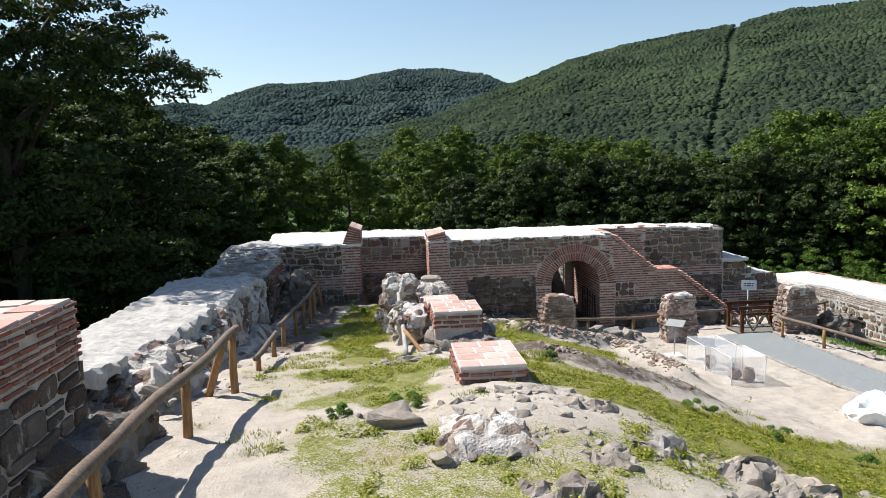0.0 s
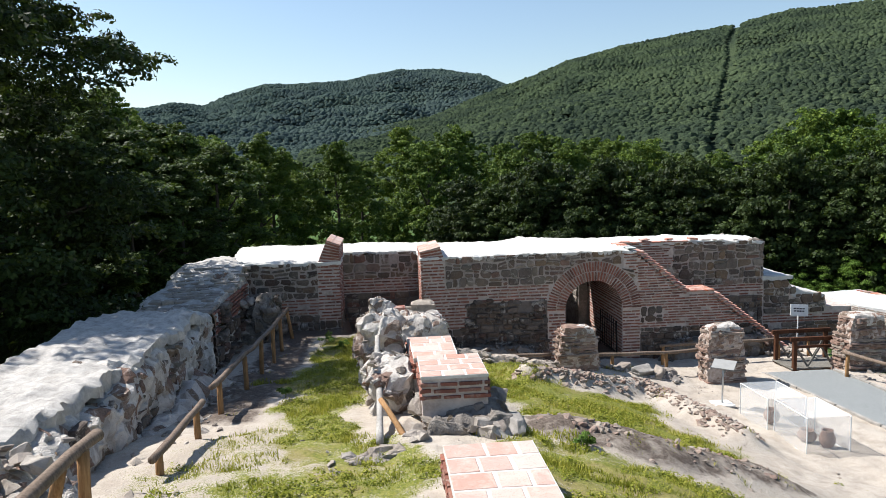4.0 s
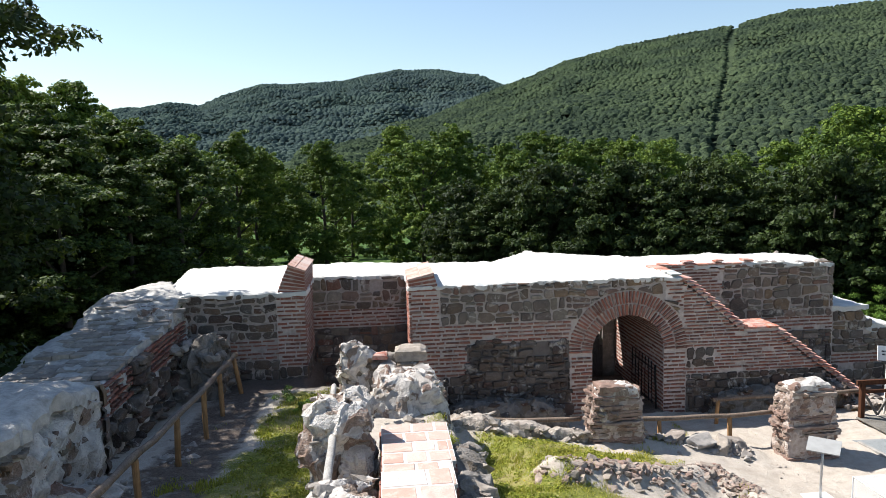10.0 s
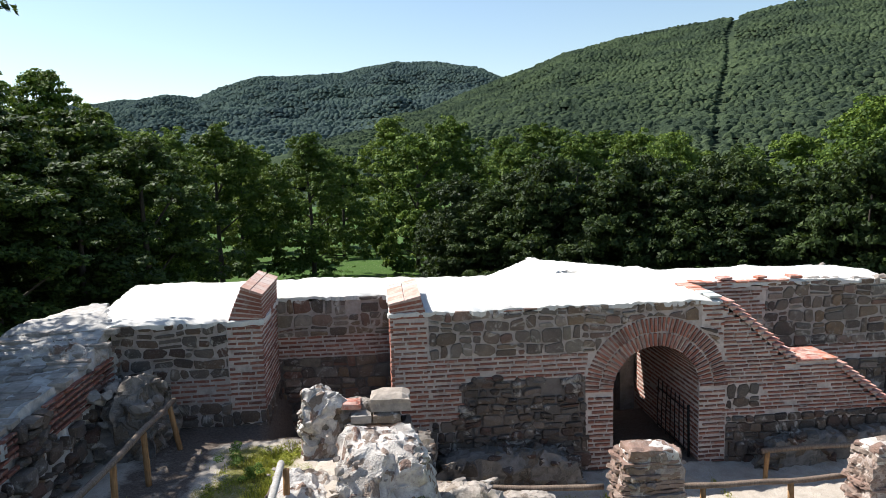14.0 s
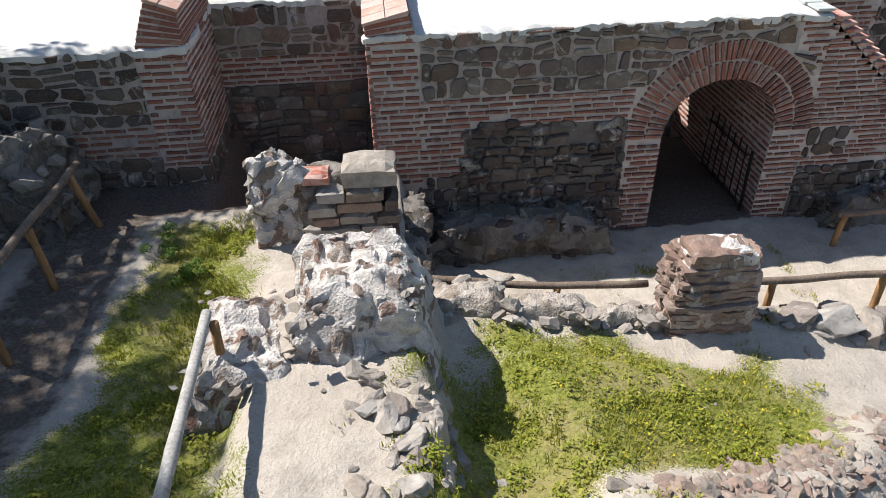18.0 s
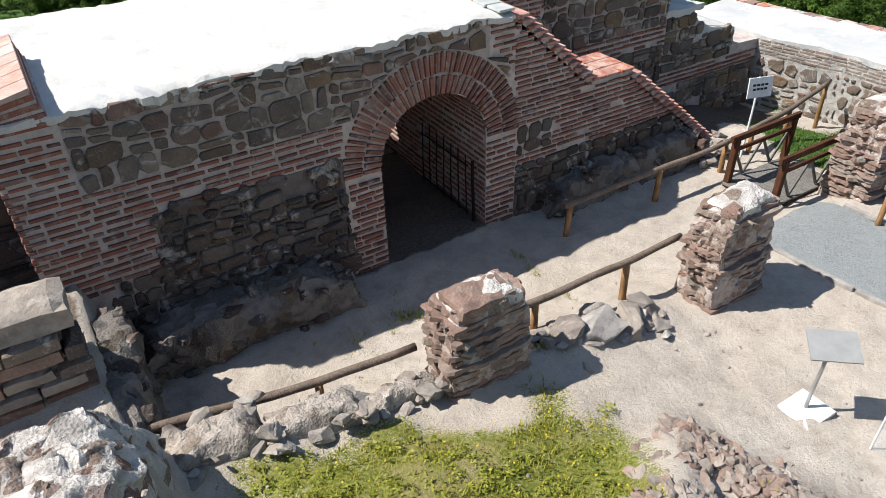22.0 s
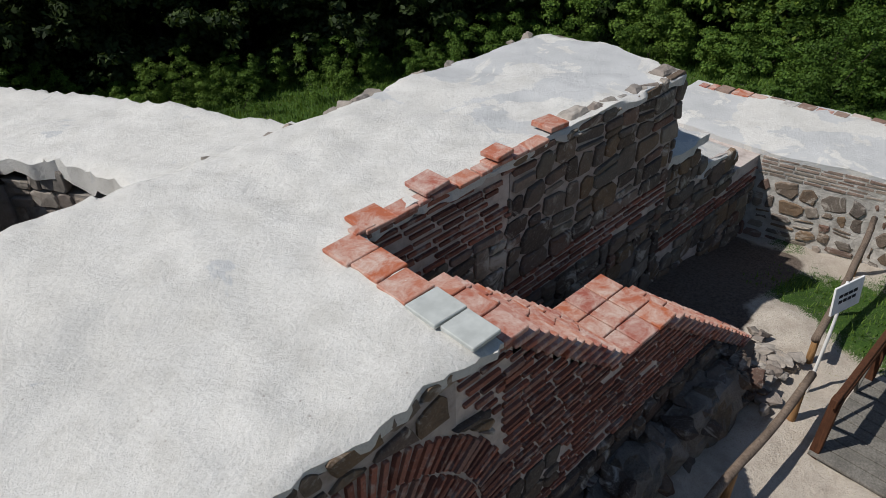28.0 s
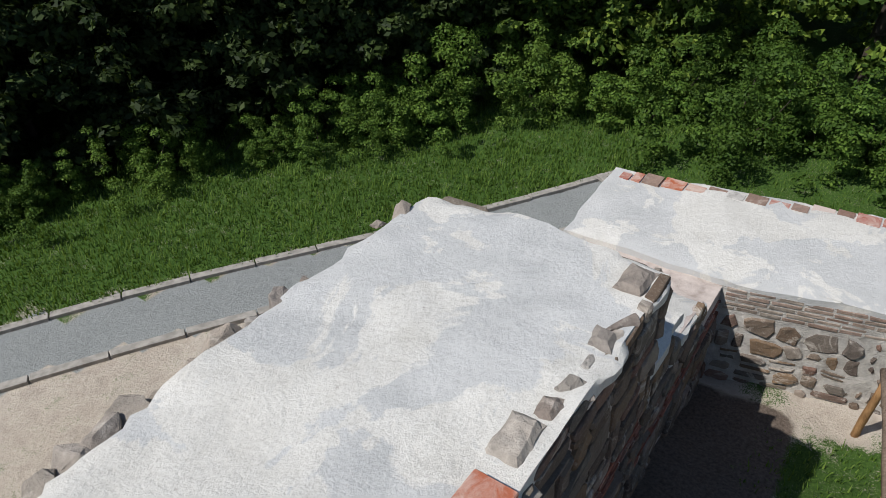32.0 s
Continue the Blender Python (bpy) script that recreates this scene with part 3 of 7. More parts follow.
def rock_mesh(name, seed, material, squash=(1, 0.8, 0.6)):
    bm = bmesh.new()
    rng = random.Random(seed)
    for k in range(15):
        d = Vector((rng.gauss(0, 1), rng.gauss(0, 1), rng.gauss(0, 1))).normalized()
        bm.verts.new(d / max(abs(c) for c in d) ** 0.75 * rng.uniform(0.36, 0.5))
    hull = bmesh.ops.convex_hull(bm, input=bm.verts[:])
    loose = [v for v in bm.verts if not v.link_faces]
    bmesh.ops.delete(bm, geom=loose, context="VERTS")
    bmesh.ops.dissolve_limit(bm, angle_limit=radians(14), verts=bm.verts[:], edges=bm.edges[:])
    bmesh.ops.bevel(bm, geom=bm.edges[:], offset=0.022, segments=1, affect="EDGES")
    bmesh.ops.triangulate(bm, faces=bm.faces[:])
    bmesh.ops.subdivide_edges(bm, edges=[e for e in bm.edges if e.calc_length() > 0.16], cuts=1)
    bmesh.ops.triangulate(bm, faces=bm.faces[:])
    for v in bm.verts:
        v.co = lump(lump(v.co, 3.0, 0.07, seed * 3.1), 9.0, 0.022, seed)
        v.co = Vector((v.co.x * squash[0], v.co.y * squash[1], v.co.z * squash[2]))
    return mesh_from_bm(name, bm, material)


ROCKS = {m.name: [rock_mesh("stone", i + 11 * k, m, (1, 0.62 + 0.05 * (i % 5), 0.42 + 0.06 * (i % 6))) for i in range(8)] for k, m in enumerate((PALE_STONE, DARK_STONE, RED_STONE, MIXED))}


def scatter_rocks(parent, spots, material, rng, name="stone", limit=300, sink=0.2):
    """spots: x, y, z, size. Rocks of a thing; past the limit they are joined."""
    tail_v, tail_f, k = [], [], 0
    for i, (x, y, z, s) in enumerate(spots):
        me = rng.choice(ROCKS[material.name])
        z -= s * sink
        m = pose(x, y, z, rng.uniform(-25, 25), rng.uniform(-25, 25), rng.uniform(0, 360)) @ Matrix.Diagonal((s * rng.uniform(0.8, 1.25), s * rng.uniform(0.8, 1.2), s * rng.uniform(0.75, 1.1), 1))
        if i < limit:
            ob = new(name, me)
            ob.parent = parent
            ob.matrix_basis = m
        else:
            tail_v.extend([m @ v.co for v in me.vertices])
            tail_f.extend([[a + k for a in p.vertices] for p in me.polygons])
            k += len(me.vertices)
    if tail_v:
        tagged(part("stone_scatter", mesh_of("stone_scatter", tail_v, tail_f, material), None, parent), kind="stuff")


def core(name, x0, x1, y0, y1, z0, z1, material, amount=0.14, cell=0.16, seed=0.0, taper=0.0, fine=1.0, bits=None):
    """A worn lump of masonry core, broad below; bits is how many stones a metre bulge from it."""
    bm = bmesh.new()
    marks = []
    if bits is None:
        bits = 4.0 if material in (MOUND, OLD_RUBBLE, FOOTING, PIER_MORTAR) else 0
    box(bm, x0, x1, y0, y1, z0, z1)
    for lo, hi, no in ((x0, x1, Vector((1, 0, 0))), (y0, y1, Vector((0, 1, 0))), (z0, z1, Vector((0, 0, 1)))):
        n = max(1, round((hi - lo) / cell))
        for i in range(1, n):
            bmesh.ops.bisect_plane(bm, geom=bm.verts[:] + bm.edges[:] + bm.faces[:], dist=1e-5, plane_co=no * (lo + (hi - lo) * i / n), plane_no=no)
    cx, cy, hx, hy = (x0 + x1) / 2, (y0 + y1) / 2, (x1 - x0) / 2, (y1 - y0) / 2
    for v in bm.verts:
        f = (v.co.z - z0) / (z1 - z0)
        nx, ny = (v.co.x - cx) / hx, (v.co.y - cy) / hy
        drop = 0.45 * min(1.0, z1 - z0) * max(abs(nx), abs(ny)) ** 4 * max(0, f - 0.4)
        v.co.x -= nx * hx * taper * f
        v.co.y -= ny * hy * taper * f
        v.co.z -= drop
        amt = amount * (0.35 + 0.65 * min(1, f * 3))
        p = v.co.copy()
        v.co = lump(p, 1.7, amt, seed) + noise.noise_vector(p * 7.5 + Vector((seed, 0, 0))) * amt * 0.34 * fine + noise.noise_vector(p * 15) * amt * 0.2 * fine
        if bits:
            q = lump(p, 5.0, 0.05, seed) * bits + Vector((seed, seed * 2.3, 0))
            far, spot = noise.voronoi(q, distance_metric="DISTANCE")
            h = math.sin(spot[0].x * 12.99 + spot[0].y * 78.23 + spot[0].z * 37.72) * 4375.85 % 1
            flat = min(1.0, (far[1] - far[0]) * 3.2)
            stone = h < (0.33 if material is MOUND else 0.42)
            push = (0.045 if stone else 0.016) * (flat - 0.3) * (0.5 + h * 1.6) * 4.0 / bits
            v.co += Vector((nx, ny, 1.2 * (2 * f - 1))).normalized() * push
            # tone, stone mask, and shade to paint along the creases
            marks.append((h * 2 % 1, (0.1 + 0.9 * min(1.0, flat * 1.7)) if stone else 0.0, max(0.0, 1 - flat * 2.6) * 0.9, 1.0))
    me = mesh_from_bm(name, bm, material, material in (MOUND, FOOTING, OLD_RUBBLE, PIER_MORTAR))
    if me.polygons[0].use_smooth:
        me.set_sharp_from_angle(angle=radians(27))
    if bits:
        me.color_attributes.new("bits", "FLOAT_COLOR", "POINT").data.foreach_set("color", [c for m in marks for c in m])
    return me


def log_mesh(name, points, r0, r1, material, sides=9, seed=0.0):
    """A round pole along points, a little crooked, with cut ends."""
    bm = bmesh.new()
    pts = []
    for a, b in zip(points, points[1:]):
        a, b = Vector(a), Vector(b)
        n = max(2, int((b - a).length / 0.25))
        pts += [a.lerp(b, i / n) for i in range(n)]
    pts.append(Vector(points[-1]))
    rings = []
    for i, p in enumerate(pts):
        d = (pts[min(i + 1, len(pts) - 1)] - pts[max(i - 1, 0)]).normalized()
        side = d.orthogonal().normalized() if abs(d.z) > 0.9 else d.cross(Vector((0, 0, 1))).normalized()
        up = side.cross(d)
        f = i / (len(pts) - 1)
        c = p + noise.noise_vector(p * 0.9 + Vector((seed, 0, 0))) * 0.035
        r = (r0 * (1 - f) + r1 * f) * (1 + 0.14 * noise.noise(p * 3 + Vector((0, seed, 0))))
        rings.append([bm.verts.new(c + (side * math.cos(2 * math.pi * k / sides) + up * math.sin(2 * math.pi * k / sides)) * r) for k in range(sides)])
    for a, b in zip(rings, rings[1:]):
        for k in range(sides):
            bm.faces.new((a[k], a[(k + 1) % sides], b[(k + 1) % sides], b[k]))
    bm.faces.new(rings[0][::-1])
    bm.faces.new(rings[-1])
    return mesh_from_bm(name, bm, material, True)


def smooth(a, b, t):
    t = np.clip((t - a) / (b - a), 0, 1)
    return t * t * (3 - 2 * t)


# ---- ground ----
WALL_Y, BACK_Y, WING_Y, NICHE_Y, TOP = 26.28, 30.3, 27.95, 28.4, 3.66


STONE_ARC = [(3.6, 19.3), (4.7, 19.6), (5.8, 19.95), (6.8, 20.6), (7.2, 19.3), (7.7, 17.3)]
SPOIL = [(3.2, 14.25), (4.6, 14.1), (6.4, 14.35)]
STONE_LINE = [(2.5, 23.0), (3.8, 22.7), (5.0, 22.6), (6.6, 22.7), (8.6, 22.75)]


def ground_at(x, y):
    """The lie of the land, in metres above the gate's threshold."""
    x, y = np.asarray(x, dtype=float), np.asarray(y, dtype=float)
    west = np.interp(y, [-8, 3, 8.5, 17.2, 22, 26, 31], [3.7, 3.45, 3.3, 2.2, 1.55, 1.45, 1.4])
    east = np.interp(y, [-8, 6, 12, 18, 24, 28], [1.6, 1.1, 0.6, 0.36, 0.25, 0.0]) - 0.65 * smooth(14.2, 17.5, x)
    z = west + (east - west) * smooth(1.5, 9.8, x)
    z = z - 0.38 * smooth(2.05, 2.4, x) * np.maximum(smooth(7.0, 4.5, x) * smooth(21.2, 22.8, y), smooth(3.6, 2.7, x) * smooth(18.4, 19.4, y))
    pit = smooth(1.9, 2.3, x) * smooth(23.0, 23.9, y)
    z = z * (1 - pit) + pit * np.where(x > 14, np.minimum(z, 0.0), 0.0)
    hole = smooth(-0.95, -0.8, x) * smooth(1.75, 1.5, x) * smooth(25.35, 25.9, y)
    z = z + hole * np.minimum(0, 0.45 - z)
    spine = smooth(0.0, 0.35, x) * smooth(2.12, 1.98, x) * smooth(18.3, 18.8, y) * smooth(23.4, 22.7, y)
    z = z + spine * np.maximum(0, 2.12 - z)
    spine = smooth(0.3, 0.9, x) * smooth(2.7, 2.0, x) * smooth(6.2, 8.8, y) * smooth(18.6, 17.6, y)
    z = z + spine * 0.08
    for line, high, wide in ((STONE_ARC, 0.34, 0.42), (STONE_LINE, 0.13, 0.3), (SPOIL, 0.3, 0.7)):
        near = np.full(x.shape, 9.0)
        for (xa, ya), (xb, yb) in zip(line, line[1:]):
            f = np.clip(((x - xa) * (xb - xa) + (y - ya) * (yb - ya)) / ((xb - xa) ** 2 + (yb - ya) ** 2), 0, 1)
            near = np.minimum(near, np.hypot(x - xa - f * (xb - xa), y - ya - f * (yb - ya)))
        z = z + high * np.exp(-(near / wide) ** 2)
    outside = np.maximum(np.maximum(smooth(29.6, 30.1, y), smooth(-5.0, -5.7, x)), smooth(19.2, 20.0, x))
    away = np.hypot(x - 6, y - 20)
    out_z = -0.9 - 3.0 * smooth(35, 110, away) + 0.15 * np.sin(x * 0.35) * np.sin(y * 0.31)
    out_z = np.where(y < 5, np.maximum(out_z, 1.4 - 1.5 * smooth(5, -20, y)), out_z)
    return z * (1 - outside) + out_z * outside


def cover_at(x, y):
    """How much turf, gravel and bare dark soil, the last with painted shade, lie at a place."""
    turf = np.zeros_like(x)
    x0, y0 = x, y
    near = (x > -9) & (x < 25) & (y > 0) & (y < 36)
    wx = np.where(near, 0.55 * np.sin(x * 1.3 + 1.7 * np.sin(y * 0.9)) + 0.3 * np.sin(y * 2.9 + x * 1.1) + 0.16 * np.sin(x * 6.1 - y * 4.3), 0)
    wy = np.where(near, 0.55 * np.sin(y * 1.2 + 1.9 * np.sin(x * 0.8) + 2) + 0.3 * np.sin(x * 3.1 - y * 0.7) + 0.16 * np.sin(y * 5.7 + x * 4.9), 0)
    x, y = x + 0.7 * wx, y + 0.7 * wy

    def patch(x0, x1, y0, y1, e, k):
        return k * smooth(x0, x0 + e, x) * smooth(x1, x1 - e, x) * smooth(y0, y0 + e, y) * smooth(y1, y1 - e, y)

    for a in (patch(-2.6, 0.7, 15.5, 26.0, 1.1, 0.9), patch(1.7, 6.9, 13.4, 22.8, 0.9, 1.0), patch(-1.7, 0.3, 12.6, 16.8, 0.5, 0.85), patch(2.0, 5.2, 12.4, 14.4, 0.6, 0.8), patch(2.1, 6.5, 9.4, 13.2, 0.6, 1.0), patch(2.6, 12.5, 5.0, 13.6, 1.8, 0.98),
              patch(-1.6, 1.2, 8.4, 14.0, 0.7, 0.8), patch(-2, 3.5, 4.6, 8.6, 1.0, 0.6), patch(-2.6, -0.8, 8.8, 16.0, 0.5, 0.4), patch(14.4, 18.0, 20.0, 27.3, 0.8, 0.98)):
        turf = np.maximum(turf, a)
    x, y = x0, y0
    bare = np.full(x.shape, 9.0)
    row = [(3.7, 19.4), (5.0, 19.5), (6.2, 19.7), (7.0, 20.2), (7.3, 19.0), (7.8, 17.0)]
    for (xa, ya), (xb, yb) in zip(row, row[1:]):
        f = np.clip(((x - xa) * (xb - xa) + (y - ya) * (yb - ya)) / ((xb - xa) ** 2 + (yb - ya) ** 2), 0, 1)
        bare = np.minimum(bare, np.hypot(x - xa - f * (xb - xa), y - ya - f * (yb - ya)))
    turf = turf * (0.1 + 0.9 * smooth(0.3, 0.75, bare + 0.2 * wx))
    spoil = np.full(x.shape, 9.0)
    for (xa, ya), (xb, yb) in zip(SPOIL, SPOIL[1:]):
        f = np.clip(((x - xa) * (xb - xa) + (y - ya) * (yb - ya)) / ((xb - xa) ** 2 + (yb - ya) ** 2), 0, 1)
        spoil = np.minimum(spoil, np.hypot(x - xa - f * (xb - xa), y - ya - f * (yb - ya)))
    turf = turf * smooth(0.65, 1.15, spoil + 0.2 * wy)
    turf = turf * np.where((x < 0.4) & (y > 15) & (y < 26.5), smooth(-2.1, -1.5, x + 0.4 * wx) * smooth(25.2, 24.4, y + 0.3 * wy), 1)
    out = np.maximum(np.maximum(smooth(31.6, 32.4, y), smooth(-5.8, -6.4, x)), smooth(20.4, 21.2, x))
    turf = np.maximum(turf, out)
    strip = smooth(29.8, 30.4, y) * smooth(45.7 - 0.615 * x - 1.5, 45.7 - 0.615 * x - 1.9, y) * smooth(3, 6, x)
    turf = turf * (1 - 0.85 * strip)
    lane = outer_lane(x, y)
    turf = turf * (1 - lane)
    gravel = np.maximum(lane, smooth(11.3, 11.5, x - 0.05 * (22 - y)) * smooth(13.6, 13.4, x - 0.02 * (22 - y)) * smooth(23.6, 23.3, y) * smooth(-2, 0, y))
    # soil on the heap; along path, passage, niche and court it paints in shade
    soil_and_shade = np.maximum(np.maximum(0.56 * smooth(1.15, 0.5, spoil + 0.25 * wx), np.maximum(patch(-3.6, -1.3, 15.0, 26.2, 0.7, 0.62), patch(-4.2, 2.1, 25.0, 28.8, 0.5, 0.9))), np.maximum(patch(5.3, 8.6, 26.0, 31.0, 0.4, 0.9), np.maximum(patch(8.8, 15.0, 26.2, 28.4, 0.5, 0.9), patch(13.6, 17.6, 26.4, 28.6, 0.5, 0.9))))
    return turf, gravel, soil_and_shade


def outer_lane(x, y):
    """The gravel lane behind the wall, between its two kerbs."""
    far = 45.7 - 0.615 * x
    return smooth(far - 1.75, far - 1.7, y) * smooth(far, far - 0.05, y) * smooth(-4, -2, x) * smooth(22.6, 22.5, x)


def axis(dense0, dense1, step, far):
    inner = list(np.arange(dense0, dense1, step))
    out, d = [], step
    k = dense1
    while k < far:
        out.append(k)
        d *= 1.16
        k += d
    low, d, k = [], step, dense0 - step
    while k > -far:
        low.append(k)
        d *= 1.16
        k -= d
    return np.array(low[::-1] + inner + out)


gx, gy = axis(-6.5, 23.0, 0.14, 2600), axis(3.0, 33.5, 0.14, 2600)
XX, YY = np.meshgrid(gx, gy)
ZZ = ground_at(XX, YY)
near_mask = (XX > -8) & (XX < 24) & (YY > 1) & (YY < 35)
TURF, GRAVEL, SOIL_AND_SHADE = cover_at(XX, YY)
for i, j in zip(*np.nonzero(near_mask)):
    p = Vector((XX[i, j], YY[i, j], 0))
    k = 1 - 0.75 * GRAVEL[i, j]
    ZZ[i, j] += k * (0.06 * noise.noise(p * 0.9) + 0.05 * noise.noise(p * 2.3) + 0.032 * noise.noise(p * 5.5))
nxg, nyg = len(gx), len(gy)
idx = np.arange(nxg * nyg).reshape(nyg, nxg)
quads = np.stack([idx[:-1, :-1], idx[:-1, 1:], idx[1:, 1:], idx[1:, :-1]], axis=-1).reshape(-1, 4)
ground_me = mesh_of("ground", np.stack([XX, YY, ZZ], axis=-1).reshape(-1, 3).tolist(), quads.tolist(), EARTH, True)
cover = ground_me.color_attributes.new("cover", "FLOAT_COLOR", "POINT")
cover.data.foreach_set("color", np.stack([TURF, GRAVEL, SOIL_AND_SHADE, 1.0 - np.maximum(np.maximum(smooth(30, 31, YY), smooth(14.2, 15, XX) * smooth(19, 20, YY)), smooth(-5.5, -6.2, XX))], axis=-1).reshape(-1).astype(np.float32))
ground = tagged(new("ground", ground_me), "sandy trodden earth with patches of thin grass and gravel", "ground", kind="structure")

# ---- gate wall ----
rng = random.Random(5)
CX, HALF, SPRING = 7.28, 0.97, 1.70
BOT = -0.6


def arch_points(r, n=24):
    return [(CX + r * math.cos(a), SPRING + r * math.sin(a)) for a in np.linspace(math.pi, 0, n)]


front = [(2.3, BOT), (CX - HALF, BOT)] + arch_points(HALF) + [(CX + HALF, BOT), (8.75, BOT), (8.75, TOP - 0.1), (2.3, TOP - 0.1)]
gate_wall = tagged(new("wall_gate", prism(front, WALL_Y + 0.02, BACK_Y - 0.05, "wall_gate", JOINT)), "Roman gate wall of rubble stone with brick bands and a brick arch", "wall", kind="structure")
west_block = tagged(new("wall_west_block", prism([(-4.0, 0.4), (-1.05, 0.4), (-1.05, TOP - 0.1), (-4.0, TOP - 0.1)], WALL_Y + 0.02, BACK_Y - 0.05, "wall_west_block", JOINT)), "rubble stone wall block with a broken brick springer", "wall", kind="structure")
niche = tagged(new("wall_niche", prism([(-1.05, 0.2), (2.3, 0.2), (2.3, TOP - 0.1), (-1.05, TOP - 0.1)], NICHE_Y + 0.02, BACK_Y - 0.05, "wall_niche", JOINT)), "recessed rubble wall with a brick band between two springers", "wall", kind="structure")
pier_block = tagged(new("wall_springer", prism([(1.57, 0.2), (2.3, 0.2), (2.3, TOP + 0.05), (1.57, TOP + 0.05)], WALL_Y + 0.02, NICHE_Y + 0.02, "wall_springer", JOINT)), "brick pier that carries a broken vault springer", "wall", kind="structure")

# stair flank: its slope falls from the wall top to the ground
SLOPE = [(8.75, TOP), (10.42, 2.22), (11.38, 2.14), (13.95, 0.1)]


def slope_at(x):
    return float(np.interp(x, [p[0] for p in SLOPE], [p[1] for p in SLOPE]))


flank = tagged(new("wall_stair_flank", prism([(8.75, BOT), (14.0, BOT), (13.95, 0.0), (11.38, 2.03), (10.42, 2.08), (8.75, TOP - 0.12)], WALL_Y + 0.02, 27.15, "wall_stair_flank", JOINT)), "stepped brick stair flank falling from the wall top", "wall", kind="structure")
wing = tagged(new("wall_wing", prism([(8.75, -0.6), (14.1, -0.6), (14.08, 1.9), (14.0, TOP - 0.15), (8.75, TOP - 0.1)], WING_Y + 0.02, BACK_Y - 0.1, "wall_wing", JOINT)), "tall rubble wall wing with a brick band", "wall", kind="structure")
low_wall = tagged(new("wall_low_east", prism([(14.05, -0.9), (17.7, -0.9), (17.7, 1.0), (16.6, 1.05), (16.5, 1.5), (15.3, 1.75), (15.0, 2.15), (14.05, 2.25)], WING_Y + 0.12, BACK_Y - 0.1, "wall_low_east", JOINT)), "broken low rubble wall stepping down", "wall", kind="structure")

face = Face((0, WALL_Y, 0), (1, 0, 0), (0, -1, 0))
NEAR = (7.5, 24.5, 2.5)
bricks = Pieces(gate_wall, "brick", BRICK, NEAR, 300)
stones = Pieces(gate_wall, "stone", WALL_STONE, NEAR, 300)
under = Pieces(gate_wall, "footing_stone", DARK_STONE, (5.0, 24.5, 1.4), 200)


def off_arch(u, v, r=1.66):
    return not ((v > SPRING and math.hypot(u - CX, v - SPRING) < r) or (v <= SPRING and abs(u - CX) < HALF + 0.56))


lay_stones(face, stones, 2.35, 8.7, 2.62, TOP - 0.02, 0.25, rng, gap=0.036, proud=0.022, keep=lambda u, v: off_arch(u, v, 1.55) and not (u > 8.3 and v > 2.6 and u + v * 0.9 > 11.2), holes=[(CX, SPRING, 1.64)])
lay_bricks(face, bricks, 2.3, 5.75, 2.10, 2.62, rng, lambda u, v: off_arch(u, v, 1.64))
for k in range(34):
    u, v = (3.06 + rng.uniform(-0.14, 0.1), rng.uniform(0.85, 2.0)) if k < 12 else (rng.uniform(3.1, 5.6), 2.08 + rng.uniform(-0.09, 0.07))
    if off_arch(u, v, 1.75) and not (abs(u - 5.0) < 0.22 and v > 1.8):
        a, b = rng.uniform(0.08, 0.17), rng.uniform(0.06, 0.1)
        under.add(*piece(face, [(u + a * q * math.cos(w), v + b * q * math.sin(w)) for w, q in ((t * math.pi / 3.5 + rng.uniform(-0.2, 0.2), rng.uniform(0.8, 1.15)) for t in range(7))], rng.uniform(0.03, 0.06), 0.02, rng, 0.015))
lay_bricks(face, bricks, 2.3, 3.15, 1.25, 2.10, rng, lambda u, v: u < 3.08 + 0.07 * math.sin(v * 17))
part("bed_mortar", box_mesh("bed_mortar", 2.36, 8.28, WALL_Y + 0.012, WALL_Y + 0.1, 2.72, TOP - 0.12, BED_MORTAR), None, gate_wall)
# sheet behind the old stones, coloured dark for the shade between them
part("old_mortar", box_mesh("old_mortar", 3.02, 5.7, WALL_Y + 0.008, WALL_Y + 0.1, -0.4, 2.08, SHADED_OLD_JOINT), None, gate_wall)
lay_stones(face, under, 3.05, 5.72, 0.75, 2.08, 0.23, rng, gap=0.03, proud=0.055, keep=lambda u, v: off_arch(u, v) and not (abs(u - 5.0) < 0.12 and abs(v - 1.95) < 0.12))
lay_stones(face, under, 2.32, 3.08, 0.78, 1.25, 0.22, rng)
lay_stones(face, under, 2.3, 6.2, -0.2, 0.78, 0.26, rng, lambda u, v: u < CX - HALF - 0.6)
lay_bricks(face, bricks, CX - HALF - 0.55, CX - HALF - 0.005, -0.05, SPRING, rng, proud=0.022, skip=0.0)
lay_bricks(face, bricks, CX + HALF + 0.005, CX + HALF + 0.58, -0.15, SPRING, rng, proud=0.022, skip=0.0)
lay_bricks(face, bricks, 8.3, 8.78, 2.3, TOP - 0.05, rng, lambda u, v: off_arch(u, v, 1.64) and u + v * 0.9 > 11.2)
for r0, r1, n in ((HALF + 0.005, HALF + 0.29, 36), (HALF + 0.325, HALF + 0.63, 50)):
    for i in range(n):
        a = math.pi * (i + 0.5) / n
        w = math.pi * (r0 + r1) / 2 / n * 0.27 * rng.uniform(0.85, 1.12)
        ca, sa = math.cos(a), math.sin(a)
        q = rng.uniform(-0.012, 0.012)
        poly = [(CX + r * ca - s * w * sa, SPRING + r * sa + s * w * ca) for r, s in ((r0 + q, -1), (r1 + q, -1), (r1 + q, 1), (r0 + q, 1))]
        bricks.add(*piece(face, poly, 0.026 * rng.uniform(0.6, 1.2), 0.006, rng))
